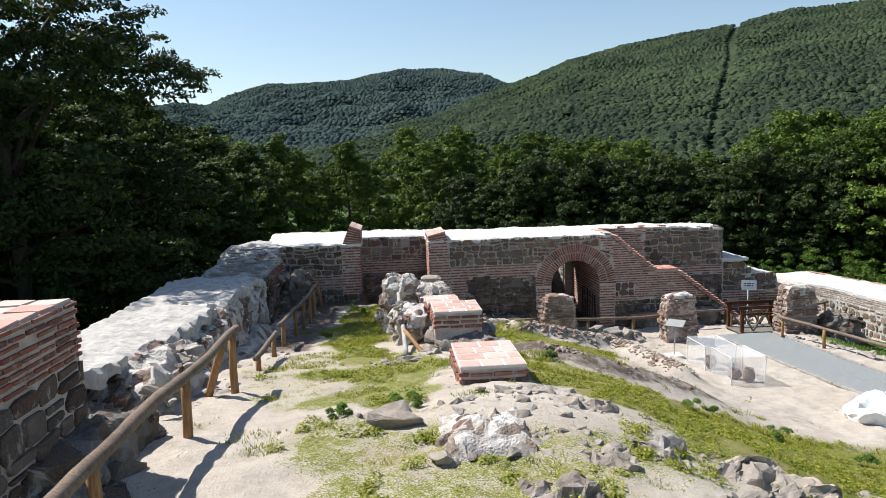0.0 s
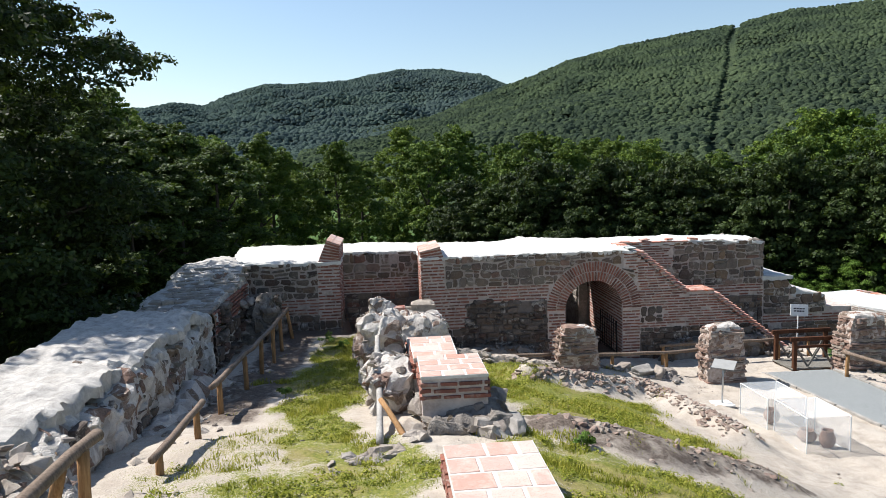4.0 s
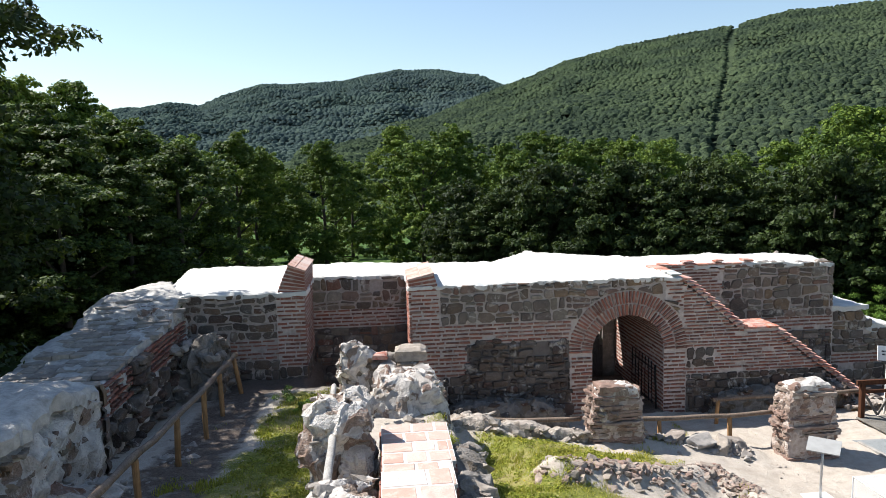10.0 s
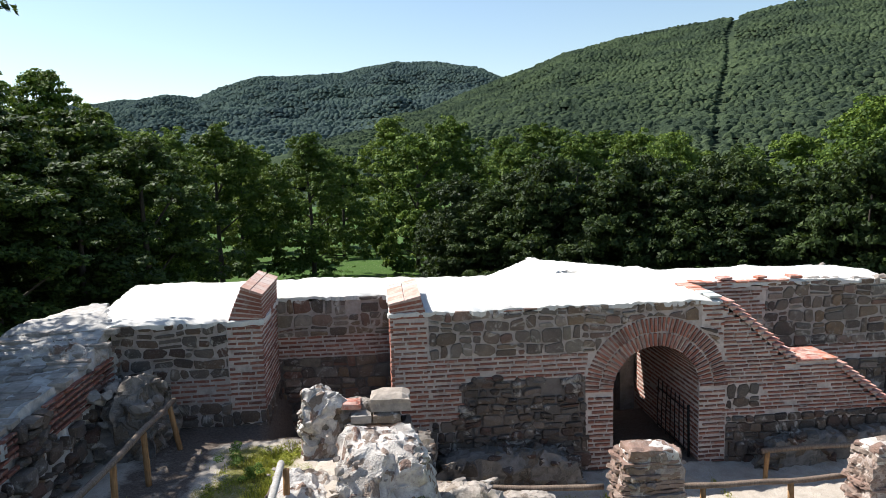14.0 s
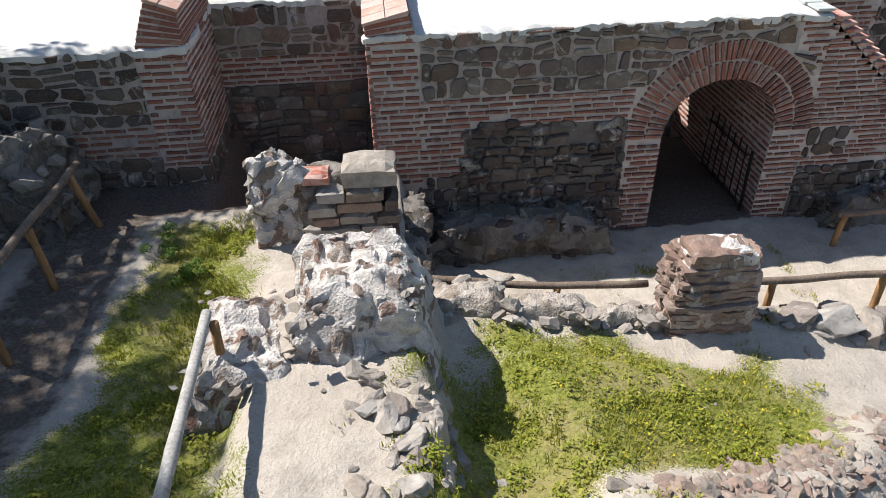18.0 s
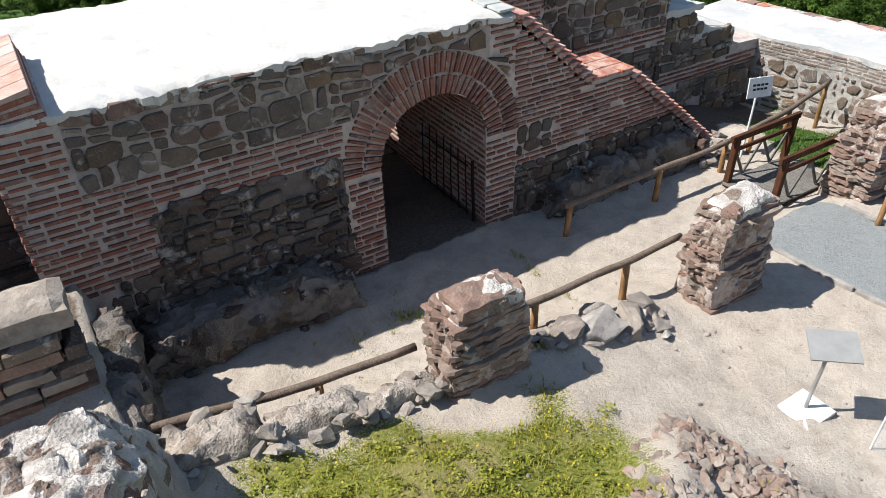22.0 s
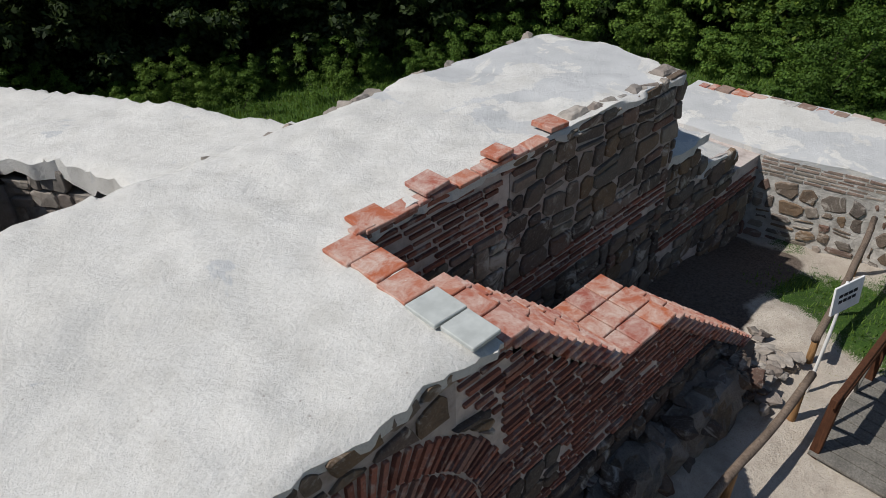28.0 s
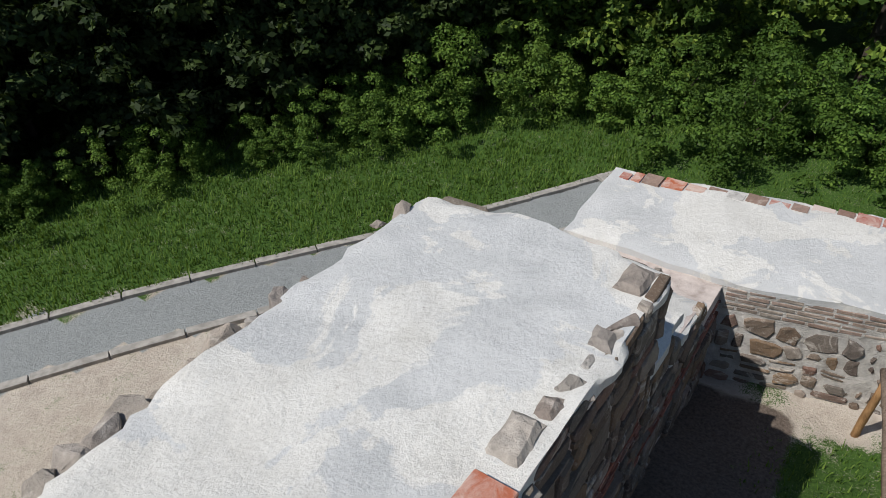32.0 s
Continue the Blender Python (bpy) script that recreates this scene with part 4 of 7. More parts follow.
# the lining of the passage
inner_r = Face((CX + HALF, 0, 0), (0, 1, 0), (-1, 0, 0))
lining = Pieces(gate_wall, "lining_brick", BRICK, (8.2, 26.5, 1.2), 40)
lay_bricks(inner_r, lining, WALL_Y + 0.03, BACK_Y - 0.2, 0.0, SPRING + 0.05, rng)
inner_l = Face((CX - HALF, 0, 0), (0, 1, 0), (1, 0, 0))
lay_bricks(inner_l, lining, WALL_Y + 0.03, BACK_Y - 0.2, 0.0, SPRING, rng)
for i in range(30):
    a = math.pi * (i + 0.5) / 30
    f = Face((CX + HALF * math.cos(a), 0, SPRING + HALF * math.sin(a)), (0, 1, 0), (-math.cos(a), 0, -math.sin(a)), (-math.sin(a), 0, math.cos(a)))
    y = WALL_Y + 0.05
    while y < BACK_Y - 0.4:
        w = 0.33 * rng.uniform(0.7, 1.1)
        lining.add(*piece(f, [(y, -0.024), (y + w, -0.024), (y + w, 0.024), (y, 0.024)], 0.012, 0.005, rng))
        y += w + 0.035
bricks.finish(), stones.finish(), under.finish(), lining.finish()

# west block and its springer
bricks = Pieces(west_block, "brick", BRICK, (-1.2, 26, 2.5), 260)
stones = Pieces(west_block, "stone", DARK_STONE, (-2, 26, 2.5), 200)
lay_stones(face, stones, -4.0, -1.72, 2.45, TOP - 0.02, 0.24, rng, gap=0.045, proud=0.025)
lay_bricks(face, bricks, -2.9, -1.72, 1.95, 2.45, rng)
lay_stones(face, stones, -4.0, -2.9, 1.2, 2.45, 0.27, rng, proud=0.07)
lay_stones(face, stones, -2.9, -1.72, 1.2, 1.95, 0.24, rng)
lay_bricks(face, bricks, -1.72, -1.02, 1.75, 3.55, rng, skip=0.01)
lay_stones(face, stones, -1.72, -1.02, 1.2, 1.75, 0.2, rng)
side = Face((-1.05, 0, 0), (0, 1, 0), (1, 0, 0))
lay_bricks(side, bricks, WALL_Y, NICHE_Y, 1.75, TOP, rng, skip=0.01)
lay_stones(side, stones, WALL_Y + 0.05, NICHE_Y, 0.3, 1.75, 0.22, rng)
bricks.finish(), stones.finish()
part("bed_mortar", box_mesh("bed_mortar", -3.98, -1.74, WALL_Y + 0.01, WALL_Y + 0.1, 1.2, TOP - 0.12, BED_MORTAR), None, west_block)
# niche
bricks = Pieces(niche, "brick", BRICK, (0.2, 28, 2.5), 120)
stones = Pieces(niche, "stone", WALL_STONE, (0.2, 28, 3), 120)
nf = Face((0, NICHE_Y, 0), (1, 0, 0), (0, -1, 0))
lay_stones(nf, stones, -1.05, 1.6, 2.72, TOP - 0.02, 0.27, rng, gap=0.045, proud=0.025)
lay_bricks(nf, bricks, -1.05, 1.6, 2.22, 2.72, rng)
lay_stones(nf, stones, -1.05, 1.6, 0.3, 2.22, 0.28, rng)
bricks.finish(), stones.finish()
part("bed_mortar", box_mesh("bed_mortar", -1.04, 1.56, NICHE_Y + 0.01, NICHE_Y + 0.1, 2.74, TOP - 0.12, BED_MORTAR), None, niche)
part("old_mortar", box_mesh("old_mortar", -1.04, 1.56, NICHE_Y + 0.01, NICHE_Y + 0.1, 0.3, 2.2, SHADED_OLD_JOINT), None, niche)
# second springer
bricks = Pieces(pier_block, "brick", BRICK, (1.9, 26, 2.5), 220)
lay_bricks(face, bricks, 1.57, 2.32, 1.15, 3.5, rng, skip=0.0)
lay_bricks(Face((1.57, 0, 0), (0, 1, 0), (-1, 0, 0)), bricks, WALL_Y, NICHE_Y, 1.0, TOP, rng)
bricks.finish()


def springer(name, x0, x1, lean, n, label):
    """The start of a fallen vault: fanned bricks that lean out over the niche, capped with tiles."""
    ob = new(name)
    ob.location = ((x0 + x1) / 2, WALL_Y, 3.5)
    tagged(ob, label, "vault springer")
    w = x1 - x0
    for i in range(n):
        f = i / n
        bm = bmesh.new()
        ang = math.radians(lean) * (f + 0.08)
        m = pose(math.copysign(0.5 * (1 - math.cos(ang)) + 0.0, lean), 0, 0.095 * i + 0.02, 0, math.degrees(ang), 0)
        box(bm, -w / 2 + max(0, lean) * 0.014 * f, w / 2 + min(0, lean) * 0.008 * f, 0.0, NICHE_Y - WALL_Y, 0, 0.06, m)
        part("brick_layer", bm, BRICK, ob)
        bm = bmesh.new()
        box(bm, -w / 2 + 0.012 + max(0, lean) * 0.014 * f, w / 2 - 0.012 + min(0, lean) * 0.008 * f, 0.014, NICHE_Y - WALL_Y, 0.055, 0.1, m)
        part("mortar_bed", bm, JOINT, ob)
    ang = lean * 1.08
    m = pose(math.copysign(0.5 * (1 - math.cos(math.radians(ang))), lean), 0, 0.095 * n + 0.01, 0, ang, 0)
    for a, b in ((-w / 2 - 0.02 + max(0, lean) * 0.014, 0.1 if lean > 0 else -0.05), (0.125 if lean > 0 else -0.025, w / 2 + 0.02 + min(0, lean) * 0.008)):
        y = -0.03
        while y < NICHE_Y - WALL_Y:
            bm = bmesh.new()
            box(bm, a, b, y, min(y + 0.34, NICHE_Y - WALL_Y + 0.05), 0.0, 0.045, m)
            part("cap_tile", bm, PALE_TILE, ob)
            y += 0.355
    return ob


springer("vault_springer", -1.72, -1.02, 20, 8, "leaning brick vault springer capped with worn clay tiles")
springer("vault_springer", 1.57, 2.32, -12, 4, "slightly leaning brick vault springer capped with clay tiles")

# stair flank
bricks = Pieces(flank, "brick", BRICK, (9.5, 25.5, 2.2), 300)
stones = Pieces(flank, "stone", DARK_STONE, (9.5, 25.5, 1), 200)


def on_flank(u, v):
    return v < slope_at(u) - 0.09 and not (u < 9.6 and 1.2 < v < 1.7)


lay_bricks(face, bricks, 8.78, 13.9, 1.0, TOP, rng, course=0.09, thick=0.042, keep=lambda u, v: on_flank(u, v) and v > 1.02 - 0.12 * math.sin(u * 2.3) - 0.05 * (u - 9))
lay_stones(face, stones, 8.86, 9.62, 1.17, 1.72, 0.2, rng, gap=0.04, proud=0.02)
part("old_mortar", box_mesh("old_mortar", 8.86, 12.9, WALL_Y + 0.01, WALL_Y + 0.1, -0.4, 0.8, SHADED_OLD_JOINT), None, flank)
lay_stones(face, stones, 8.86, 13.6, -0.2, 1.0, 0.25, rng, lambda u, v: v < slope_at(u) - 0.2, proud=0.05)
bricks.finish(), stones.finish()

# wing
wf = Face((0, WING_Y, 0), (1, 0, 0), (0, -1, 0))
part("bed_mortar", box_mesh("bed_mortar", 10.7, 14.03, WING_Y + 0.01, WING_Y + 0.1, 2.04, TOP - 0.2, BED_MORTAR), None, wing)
part("old_mortar", box_mesh("old_mortar", 8.8, 14.03, WING_Y + 0.012, WING_Y + 0.1, -0.3, 1.6, SHADED_OLD_JOINT), None, wing)
bricks = Pieces(wing, "brick", BRICK, (11, 27, 3), 200)
stones = Pieces(wing, "stone", WALL_STONE, (12, 27, 3), 200)
lay_bricks(wf, bricks, 8.8, 10.8, 2.85, TOP, rng, course=0.09, thick=0.042, keep=lambda u, v: u < 10.6 + 0.15 * math.sin(v * 13))
lay_stones(wf, stones, 10.65, 14.05, 2.02, TOP - 0.02, 0.27, rng, gap=0.036, proud=0.025)
lay_stones(wf, stones, 8.8, 10.65, 2.02, 2.85, 0.27, rng)
lay_bricks(wf, bricks, 8.8, 14.05, 1.62, 2.02, rng)
lay_stones(wf, stones, 8.8, 14.05, -0.2, 1.62, 0.28, rng)
ef = Face((14.08, 0, 0), (0, 1, 0), (1, 0, 0))
lay_stones(ef, stones, WING_Y + 0.05, BACK_Y - 0.15, 1.9, TOP - 0.1, 0.27, rng)
bricks.finish(), stones.finish()
stones = Pieces(low_wall, "stone", WALL_STONE, (15.5, 27, 1), 150)
bricks = Pieces(low_wall, "brick", BRICK, (15.5, 27, 1), 100)
part("bed_mortar", box_mesh("bed_mortar", 14.12, 15.0, WING_Y + 0.108, WING_Y + 0.2, 0.86, 2.05, BED_MORTAR), None, low_wall)
lf = Face((0, WING_Y + 0.1, 0), (1, 0, 0), (0, -1, 0))
lay_stones(lf, stones, 14.15, 16.5, 0.85, 2.1, 0.26, rng, lambda u, v: v < np.interp(u, [14, 15, 15.3, 16.5], [2.15, 2.1, 1.7, 1.45]))
lay_bricks(lf, bricks, 14.15, 17.6, 0.5, 0.85, rng)
lay_stones(lf, stones, 14.15, 17.6, -0.7, 0.5, 0.27, rng)
bricks.finish(), stones.finish()


# ---- mortar tops ----
def top_level(x, y):
    return TOP + 0.02 - 0.07 * smooth(10, 14, x) + 0.1 * smooth(28, 30, y) * smooth(4, 0, x)


main_top = [(-4.05, 26.25), (-1.72, 26.25), (-1.0, 26.25), (-1.0, 28.38), (1.55, 28.38), (1.55, 26.25), (2.3, 26.26), (5.5, 26.26), (8.72, 26.26), (8.8, 27.93), (11.5, 27.93), (14.05, 27.93), (14.15, 29.0), (14.0, 30.3), (12.4, 30.32), (10.3, 30.2), (8.0, 30.2), (5.8, 30.4), (1.0, 30.4), (-4.9, 30.5), (-4.7, 28.0)]
tagged(new("wall_top_mortar", slab_top("wall_top_mortar", main_top, top_level, LIME, 0.08, 0.1, 0.05, 0.07, 2.0)), "white lime mortar capping with rough edges on the gate wall", "wall top", kind="structure")


def tower_level(x, y):
    return 3.55 - 0.07 * (y - 30.3)


tower_out = [(3.8, 30.15), (6.0, 30.15), (6.02, 30.85), (6.9, 32.62), (7.03, 32.62), (7.7, 31.5), (7.78, 30.9), (7.78, 30.15), (10.0, 30.15), (9.77, 30.6), (9.53, 31.1), (8.87, 33.2), (7.91, 35.3), (7.12, 37.75), (6.95, 37.8), (5.38, 34.0)]
tagged(new("tower_top_mortar", slab_top("tower_top_mortar", tower_out, tower_level, LIME, 0.2, 0.13, 0.05, 0.08, 5.0)), "pale mortar capping of the outer gate walls round an open slot", "wall top", kind="structure")
for nm, pts in (("wall_outer_west", [(3.9, 30.2), (5.94, 30.2), (5.95, 30.9), (6.86, 32.7), (6.98, 37.5), (6.9, 37.5), (5.46, 34.0)]), ("wall_outer_east", [(7.86, 30.2), (9.9, 30.2), (9.7, 30.6), (9.45, 31.1), (8.8, 33.15), (7.84, 35.2), (7.08, 37.4), (6.98, 37.5), (6.86, 32.7), (7.06, 32.7), (7.76, 31.54), (7.84, 30.9)])):
    bm = bmesh.new()
    f = bm.faces.new([bm.verts.new((x, y, -1.2)) for x, y in pts])
    r = bmesh.ops.extrude_face_region(bm, geom=[f])
    bmesh.ops.translate(bm, vec=(0, 0, 4.15), verts=[v for v in r["geom"] if isinstance(v, bmesh.types.BMVert)])
    ob = tagged(new(nm, mesh_from_bm(nm, bm, CORE)), "outer gate wall of rubble under pale mortar", "wall", kind="structure")
    st = Pieces(ob, "stone", PALE_STONE, (7, 31, 3), 60)
    edge = ((7.06, 32.68), (7.75, 31.56)) if nm.endswith("east") else ((6.84, 32.66), (5.96, 30.9))
    d = Vector((*edge[1], 0)) - Vector((*edge[0], 0))
    run = d.length
    d.normalize()
    lay_stones(Face((*edge[0], 0), d, (d.y, -d.x, 0) if nm.endswith("east") else (-d.y, d.x, 0)), st, 0.03, run, 0.8, 3.32, 0.26, rng)
    if nm.endswith("east"):
        lay_stones(Face((7.82, 31.45, 0), (0, -1, 0), (-1, 0, 0)), st, 0.0, 1.2, 0.8, 3.4, 0.26, rng)
    st.finish()
low_top = [(14.1, 28.0), (15.2, 28.02), (15.25, 30.2), (14.2, 30.3)]
tagged(new("low_wall_mortar", slab_top("low_wall_mortar", low_top, lambda x, y: 2.28, LIME, 0.15, 0.17, 0.06, 0.06, 7.0)), "broken mortar capping of a low wall", "wall top", kind="structure")
tagged(new("low_wall_mortar_step", slab_top("low_wall_mortar_step", [(15.2, 28.02), (16.5, 28.04), (16.55, 30.2), (15.2, 30.2)], lambda x, y: 1.8 - 0.22 * (x - 15.2), LIME, 0.2, 0.17, 0.05, 0.05, 9.0)), "lower step of broken mortar capping", "wall top", kind="structure")

# ---- east wall, running towards the camera's side ----
bm = bmesh.new()
EAST = [(17.55, 30.4), (17.55, 28.0), (18.0, 26.0), (18.15, 20.0), (18.6, 6.0), (20.6, 6.0), (20.3, 22.0), (20.3, 26.5), (19.6, 30.5)]
f = bm.faces.new([bm.verts.new((x, y, -1.6)) for x, y in EAST])
r = bmesh.ops.extrude_face_region(bm, geom=[f])
bmesh.ops.translate(bm, vec=(0, 0, 2.6), verts=[v for v in r["geom"] if isinstance(v, bmesh.types.BMVert)])
east_wall = tagged(new("wall_east", mesh_from_bm("wall_east", bm, WORN)), "long low rubble wall with brick courses along its top", "wall", kind="structure")
tagged(new("east_wall_mortar", slab_top("east_wall_mortar", EAST, lambda x, y: 1.13, LIME, 0.1, 0.3, 0.05, 0.04, 11.0)), "wide pale mortar capping edged with clay brick", "wall top", kind="structure")
bricks = Pieces(east_wall, "brick", MIXED, (17.8, 27, 1), 80)
stones = Pieces(east_wall, "stone", WALL_STONE, (17.8, 27, 0.5), 100)
for (xa, ya), (xb, yb) in zip(EAST[1:4], EAST[2:5]):
    d = Vector((xb - xa, yb - ya, 0))
    ln = d.length
    d.normalize()
    f = Face((xa, ya, 0), d, (d.y, -d.x, 0))
    lay_bricks(f, bricks, 0, ln, 0.66, 1.06, rng, course=0.075, thick=0.045, proud=0.01)
    lay_stones(f, stones, 0, ln, -0.95, 0.64, 0.27, rng, gap=0.075, proud=0.03, flat=1.15)
f = Face((0, 28.0, 0), (1, 0, 0), (0, -1, 0))
bricks.finish(), stones.finish()
y = 30.3
while y > 14:
    w = rng.uniform(0.14, 0.36)
    x = float(np.interp(y, [22.0, 26.5, 30.5], [20.3, 20.3, 19.6])) - 0.32
    if rng.random() < 0.86:
        bm = bmesh.new()
        box(bm, x, x + rng.uniform(0.2, 0.3), y - w, y, 1.08, 1.135 + rng.uniform(0, 0.02))
        part("edge_brick", bm, rng.choice((PALE_TILE, TILE, TILE, WORN, RED_STONE)), east_wall)
    y -= w + 0.03

# ---- west wall, with worn core towards the court ----
WEST = [(-3.7, 8.4), (-3.8, 11.7), (-3.68, 15.0), (-3.5, 19.8), (-5.7, 20.0), (-5.75, 14.0), (-5.6, 8.0)]


def west_level(x, y):
    return float(np.interp(y, [8, 10, 12, 15, 18.5, 20], [4.1, 3.92, 3.66, 3.6, 3.66, 3.5])) - 0.12 * max(0, x + 4.0)


west_wall = tagged(new("wall_west", core("wall_west", -5.6, -3.5, 8.2, 19.85, 1.0, 3.5, MOUND, 0.16, 0.075, 3.0)), "ruined rubble wall with a pale mortar top", "wall", kind="structure")
tagged(new("west_wall_mortar", slab_top("west_wall_mortar", WEST, west_level, WORN, 0.16, 0.1, 0.1, 0.12, 13.0)), "uneven white mortar top dappled by a tree", "wall top", kind="structure")
stones = Pieces(west_wall, "stone", WALL_STONE, (-3.5, 12, 2.8), 260)
f = Face((-3.55, 8.4, 0), (0, 1, 0), (1, 0, 0))
lay_stones(f, stones, 0, 11.4, 2.0, 3.6, 0.3, rng, keep=lambda u, v: v < west_level(-3.6, 8.4 + u) - 0.28, proud=0.05, gap=0.16, flat=1.2)
f = Face((-3.4, 19.85, 0), (-1, 0, 0), (0, 1, 0))
lay_stones(f, stones, 0, 2.0, 1.2, 3.4, 0.25, rng, proud=0.08)
stones.finish()
west_low = tagged(new("wall_west_low", core("wall_west_low", -5.9, -3.95, 19.7, 26.3, 0.8, 3.0, MOUND, 0.1, 0.13, 8.0)), "lower stretch of ruined wall with a brick-edged tiled top", "wall", kind="structure")


def west_low_level(x, y):
    return float(np.interp(y, [19.7, 22.2, 22.5, 24.8, 26.4], [3.08, 3.12, 3.2, 3.26, 3.68]))


tagged(new("west_low_mortar", slab_top("west_low_mortar", [(-3.85, 19.8), (-3.95, 22.4), (-4.0, 26.5), (-5.0, 29.0), (-6.1, 27.4), (-6.05, 23.0), (-5.9, 19.8)], west_low_level, WORN, 0.2, 0.14, 0.1, 0.14, 17.0)), "shaded grey mortar top sloping up to the corner", "wall top", kind="structure")
bricks = Pieces(west_low, "brick", BRICK, (-3.9, 22, 2.8), 90)
stones = Pieces(west_low, "stone", DARK_STONE, (-3.9, 22, 2.2), 120)
f = Face((-3.88, 0, 0), (0, 1, 0), (1, 0, 0))
paving = Pieces(west_low, "paving_stone", PALE_STONE, (-4.2, 22, 3.1), 170)
yy = 19.95
while yy < 26.2:
    d = rng.uniform(0.2, 0.34)
    xx = -5.85 + rng.uniform(0, 0.2)
    while xx < -4.1:
        w = rng.uniform(0.22, 0.42)
        if rng.random() < 0.85:
            up = Face((0, 0, west_low_level(xx, yy) + 0.015), (1, 0, 0), (0, 0, 1), (0, 1, 0))
            q = rng.uniform(-0.015, 0.015)
            paving.add(*piece(up, [(xx, yy + q), (xx + w, yy - q), (xx + w, yy + d - q), (xx, yy + d + q)], 0.03 * rng.uniform(0.4, 1.2), 0.01, rng))
        xx += w + 0.025
    yy += d + 0.025
paving.finish()
lay_bricks(f, bricks, 20.1, 22.3, 2.45, 3.05, rng)
lay_bricks(f, bricks, 23.2, 26.0, 2.5, 3.2, rng)
lay_stones(f, stones, 19.9, 26.2, 1.2, 2.45, 0.28, rng, proud=0.09, gap=0.1)
lay_stones(f, stones, 22.3, 23.2, 2.45, 3.1, 0.24, rng, proud=0.1)
bricks.finish(), stones.finish()
# near block with brick top
near_block = tagged(new("wall_near_block", box_mesh("wall_near_block", -6.2, -3.34, 2.2, 7.58, 2.0, 5.12, JOINT, 0.02)), "restored wall block with brick courses and a tiled top", "wall", kind="structure")
bricks = Pieces(near_block, "brick", BRICK, (-3.3, 7, 4.6), 140)
stones = Pieces(near_block, "stone", DARK_STONE, (-3.3, 7, 3.8), 80)
f = Face((-3.33, 0, 0), (0, 1, 0), (1, 0, 0))
lay_bricks(f, bricks, 2.3, 7.6, 4.5, 5.12, rng, length=0.34, course=0.078, thick=0.042)
lay_stones(f, stones, 2.3, 7.6, 2.4, 4.5, 0.26, rng, proud=0.03, gap=0.04)
f = Face((-3.33, 7.59, 0), (-1, 0, 0), (0, 1, 0))
lay_bricks(f, bricks, 0, 2.8, 4.5, 5.12, rng, length=0.34, course=0.078, thick=0.042)
lay_stones(f, stones, 0, 2.8, 2.4, 4.5, 0.26, rng, proud=0.03, gap=0.04)
bricks.finish(), stones.finish()
tiles = Pieces(near_block, "top_tile", PALE_TILE, (-3.3, 7, 5.2), 80)
up = Face((0, 0, 5.12), (1, 0, 0), (0, 0, 1), (0, 1, 0))
for i in range(8):
    for j in range(15):
        x, y = -6.1 + i * 0.345, 2.3 + j * 0.35
        if rng.random() > 0.12:
            tiles.add(*piece(up, [(x, y), (x + 0.33, y + rng.uniform(-0.01, 0.01)), (x + 0.33, y + 0.33), (x, y + 0.33)], 0.035 * rng.uniform(0.6, 1.1), 0.008, rng))
tiles.finish()


# ---- loose things: helpers ----
def thing(name, label, category, base, group=""):
    ob = new(name)
    ob.location = base
    return tagged(ob, label, category, group)


def put(name, me, owner, label=""):
    """A mesh made in world places becomes a part of the thing."""
    me.transform(Matrix.Translation(-owner.location))
    return part(name, me, None, owner, label)


def ground_z(x, y):
    return float(ground_at(x, y))


# ---- stair tiles on the flank ----
rng = random.Random(21)
stair = thing("tiled_stair", "stepped capping of red clay tiles with a square landing", "stair", (10.9, 26.7, 2.1))


def tile(owner, name, x0, x1, y0, y1, z, t=0.05, tilt=1.2, material=None):
    bm = bmesh.new()
    cx, cy = (x0 + x1) / 2, (y0 + y1) / 2
    box(bm, x0 - cx, x1 - cx, y0 - cy, y1 - cy, 0, t, pose(cx, cy, z, rng.uniform(-tilt, tilt), rng.uniform(-tilt, tilt), rng.uniform(-2, 2)))
    bmesh.ops.bevel(bm, geom=bm.edges[:], offset=0.007, segments=1, affect="EDGES")
    return put(name, mesh_from_bm(name, bm, material or TILE), owner)


for (xa, za), (xb, zb), n, wide in ((SLOPE[0], SLOPE[1], 13, (0.92, 0.92)), (SLOPE[2], SLOPE[3], 18, (0.7, 0.36))):
    for i in range(n):
        f0 = (i + 0.5) / n
        x, z = xa + (xb - xa) * i / n, za + (zb - za) * f0
        w = wide[0] + (wide[1] - wide[0]) * f0
        run = (xb - xa) / n
        cuts = sorted({0.0, w} | {w * (0.35 + 0.1 * (i % 3)), w * (0.7 + 0.08 * (i % 2))}) if w > 0.6 else [0.0, w * (0.45 + 0.12 * (i % 2)), w]
        for a, b in zip(cuts, cuts[1:]):
            tile(stair, "step_tile", x - 0.03, x + run + 0.1 + rng.uniform(0, 0.02), WALL_Y - 0.05 + a + 0.008, WALL_Y - 0.05 + b - 0.008, z - 0.06, 0.05, 0.9)
        bm = bmesh.new()
        box(bm, x, x + run + 0.04, WALL_Y + 0.02, WALL_Y + w - 0.1, z - 0.17, z - 0.062)
        put("step_bed", mesh_from_bm("step_bed", bm, JOINT), stair)
for i in range(3):
    for j in range(3):
        x, y = 10.44 + i * 0.325, WALL_Y - 0.05 + j * 0.325
        tile(stair, "landing_tile", x + 0.008, x + 0.315, y + 0.008, y + 0.315, 2.16, 0.05, 0.6)
bm = bmesh.new()
box(bm, 10.42, 11.42, WALL_Y + 0.03, WALL_Y + 0.9, 1.95, 2.162)
put("landing_bed", mesh_from_bm("landing_bed", bm, JOINT), stair)

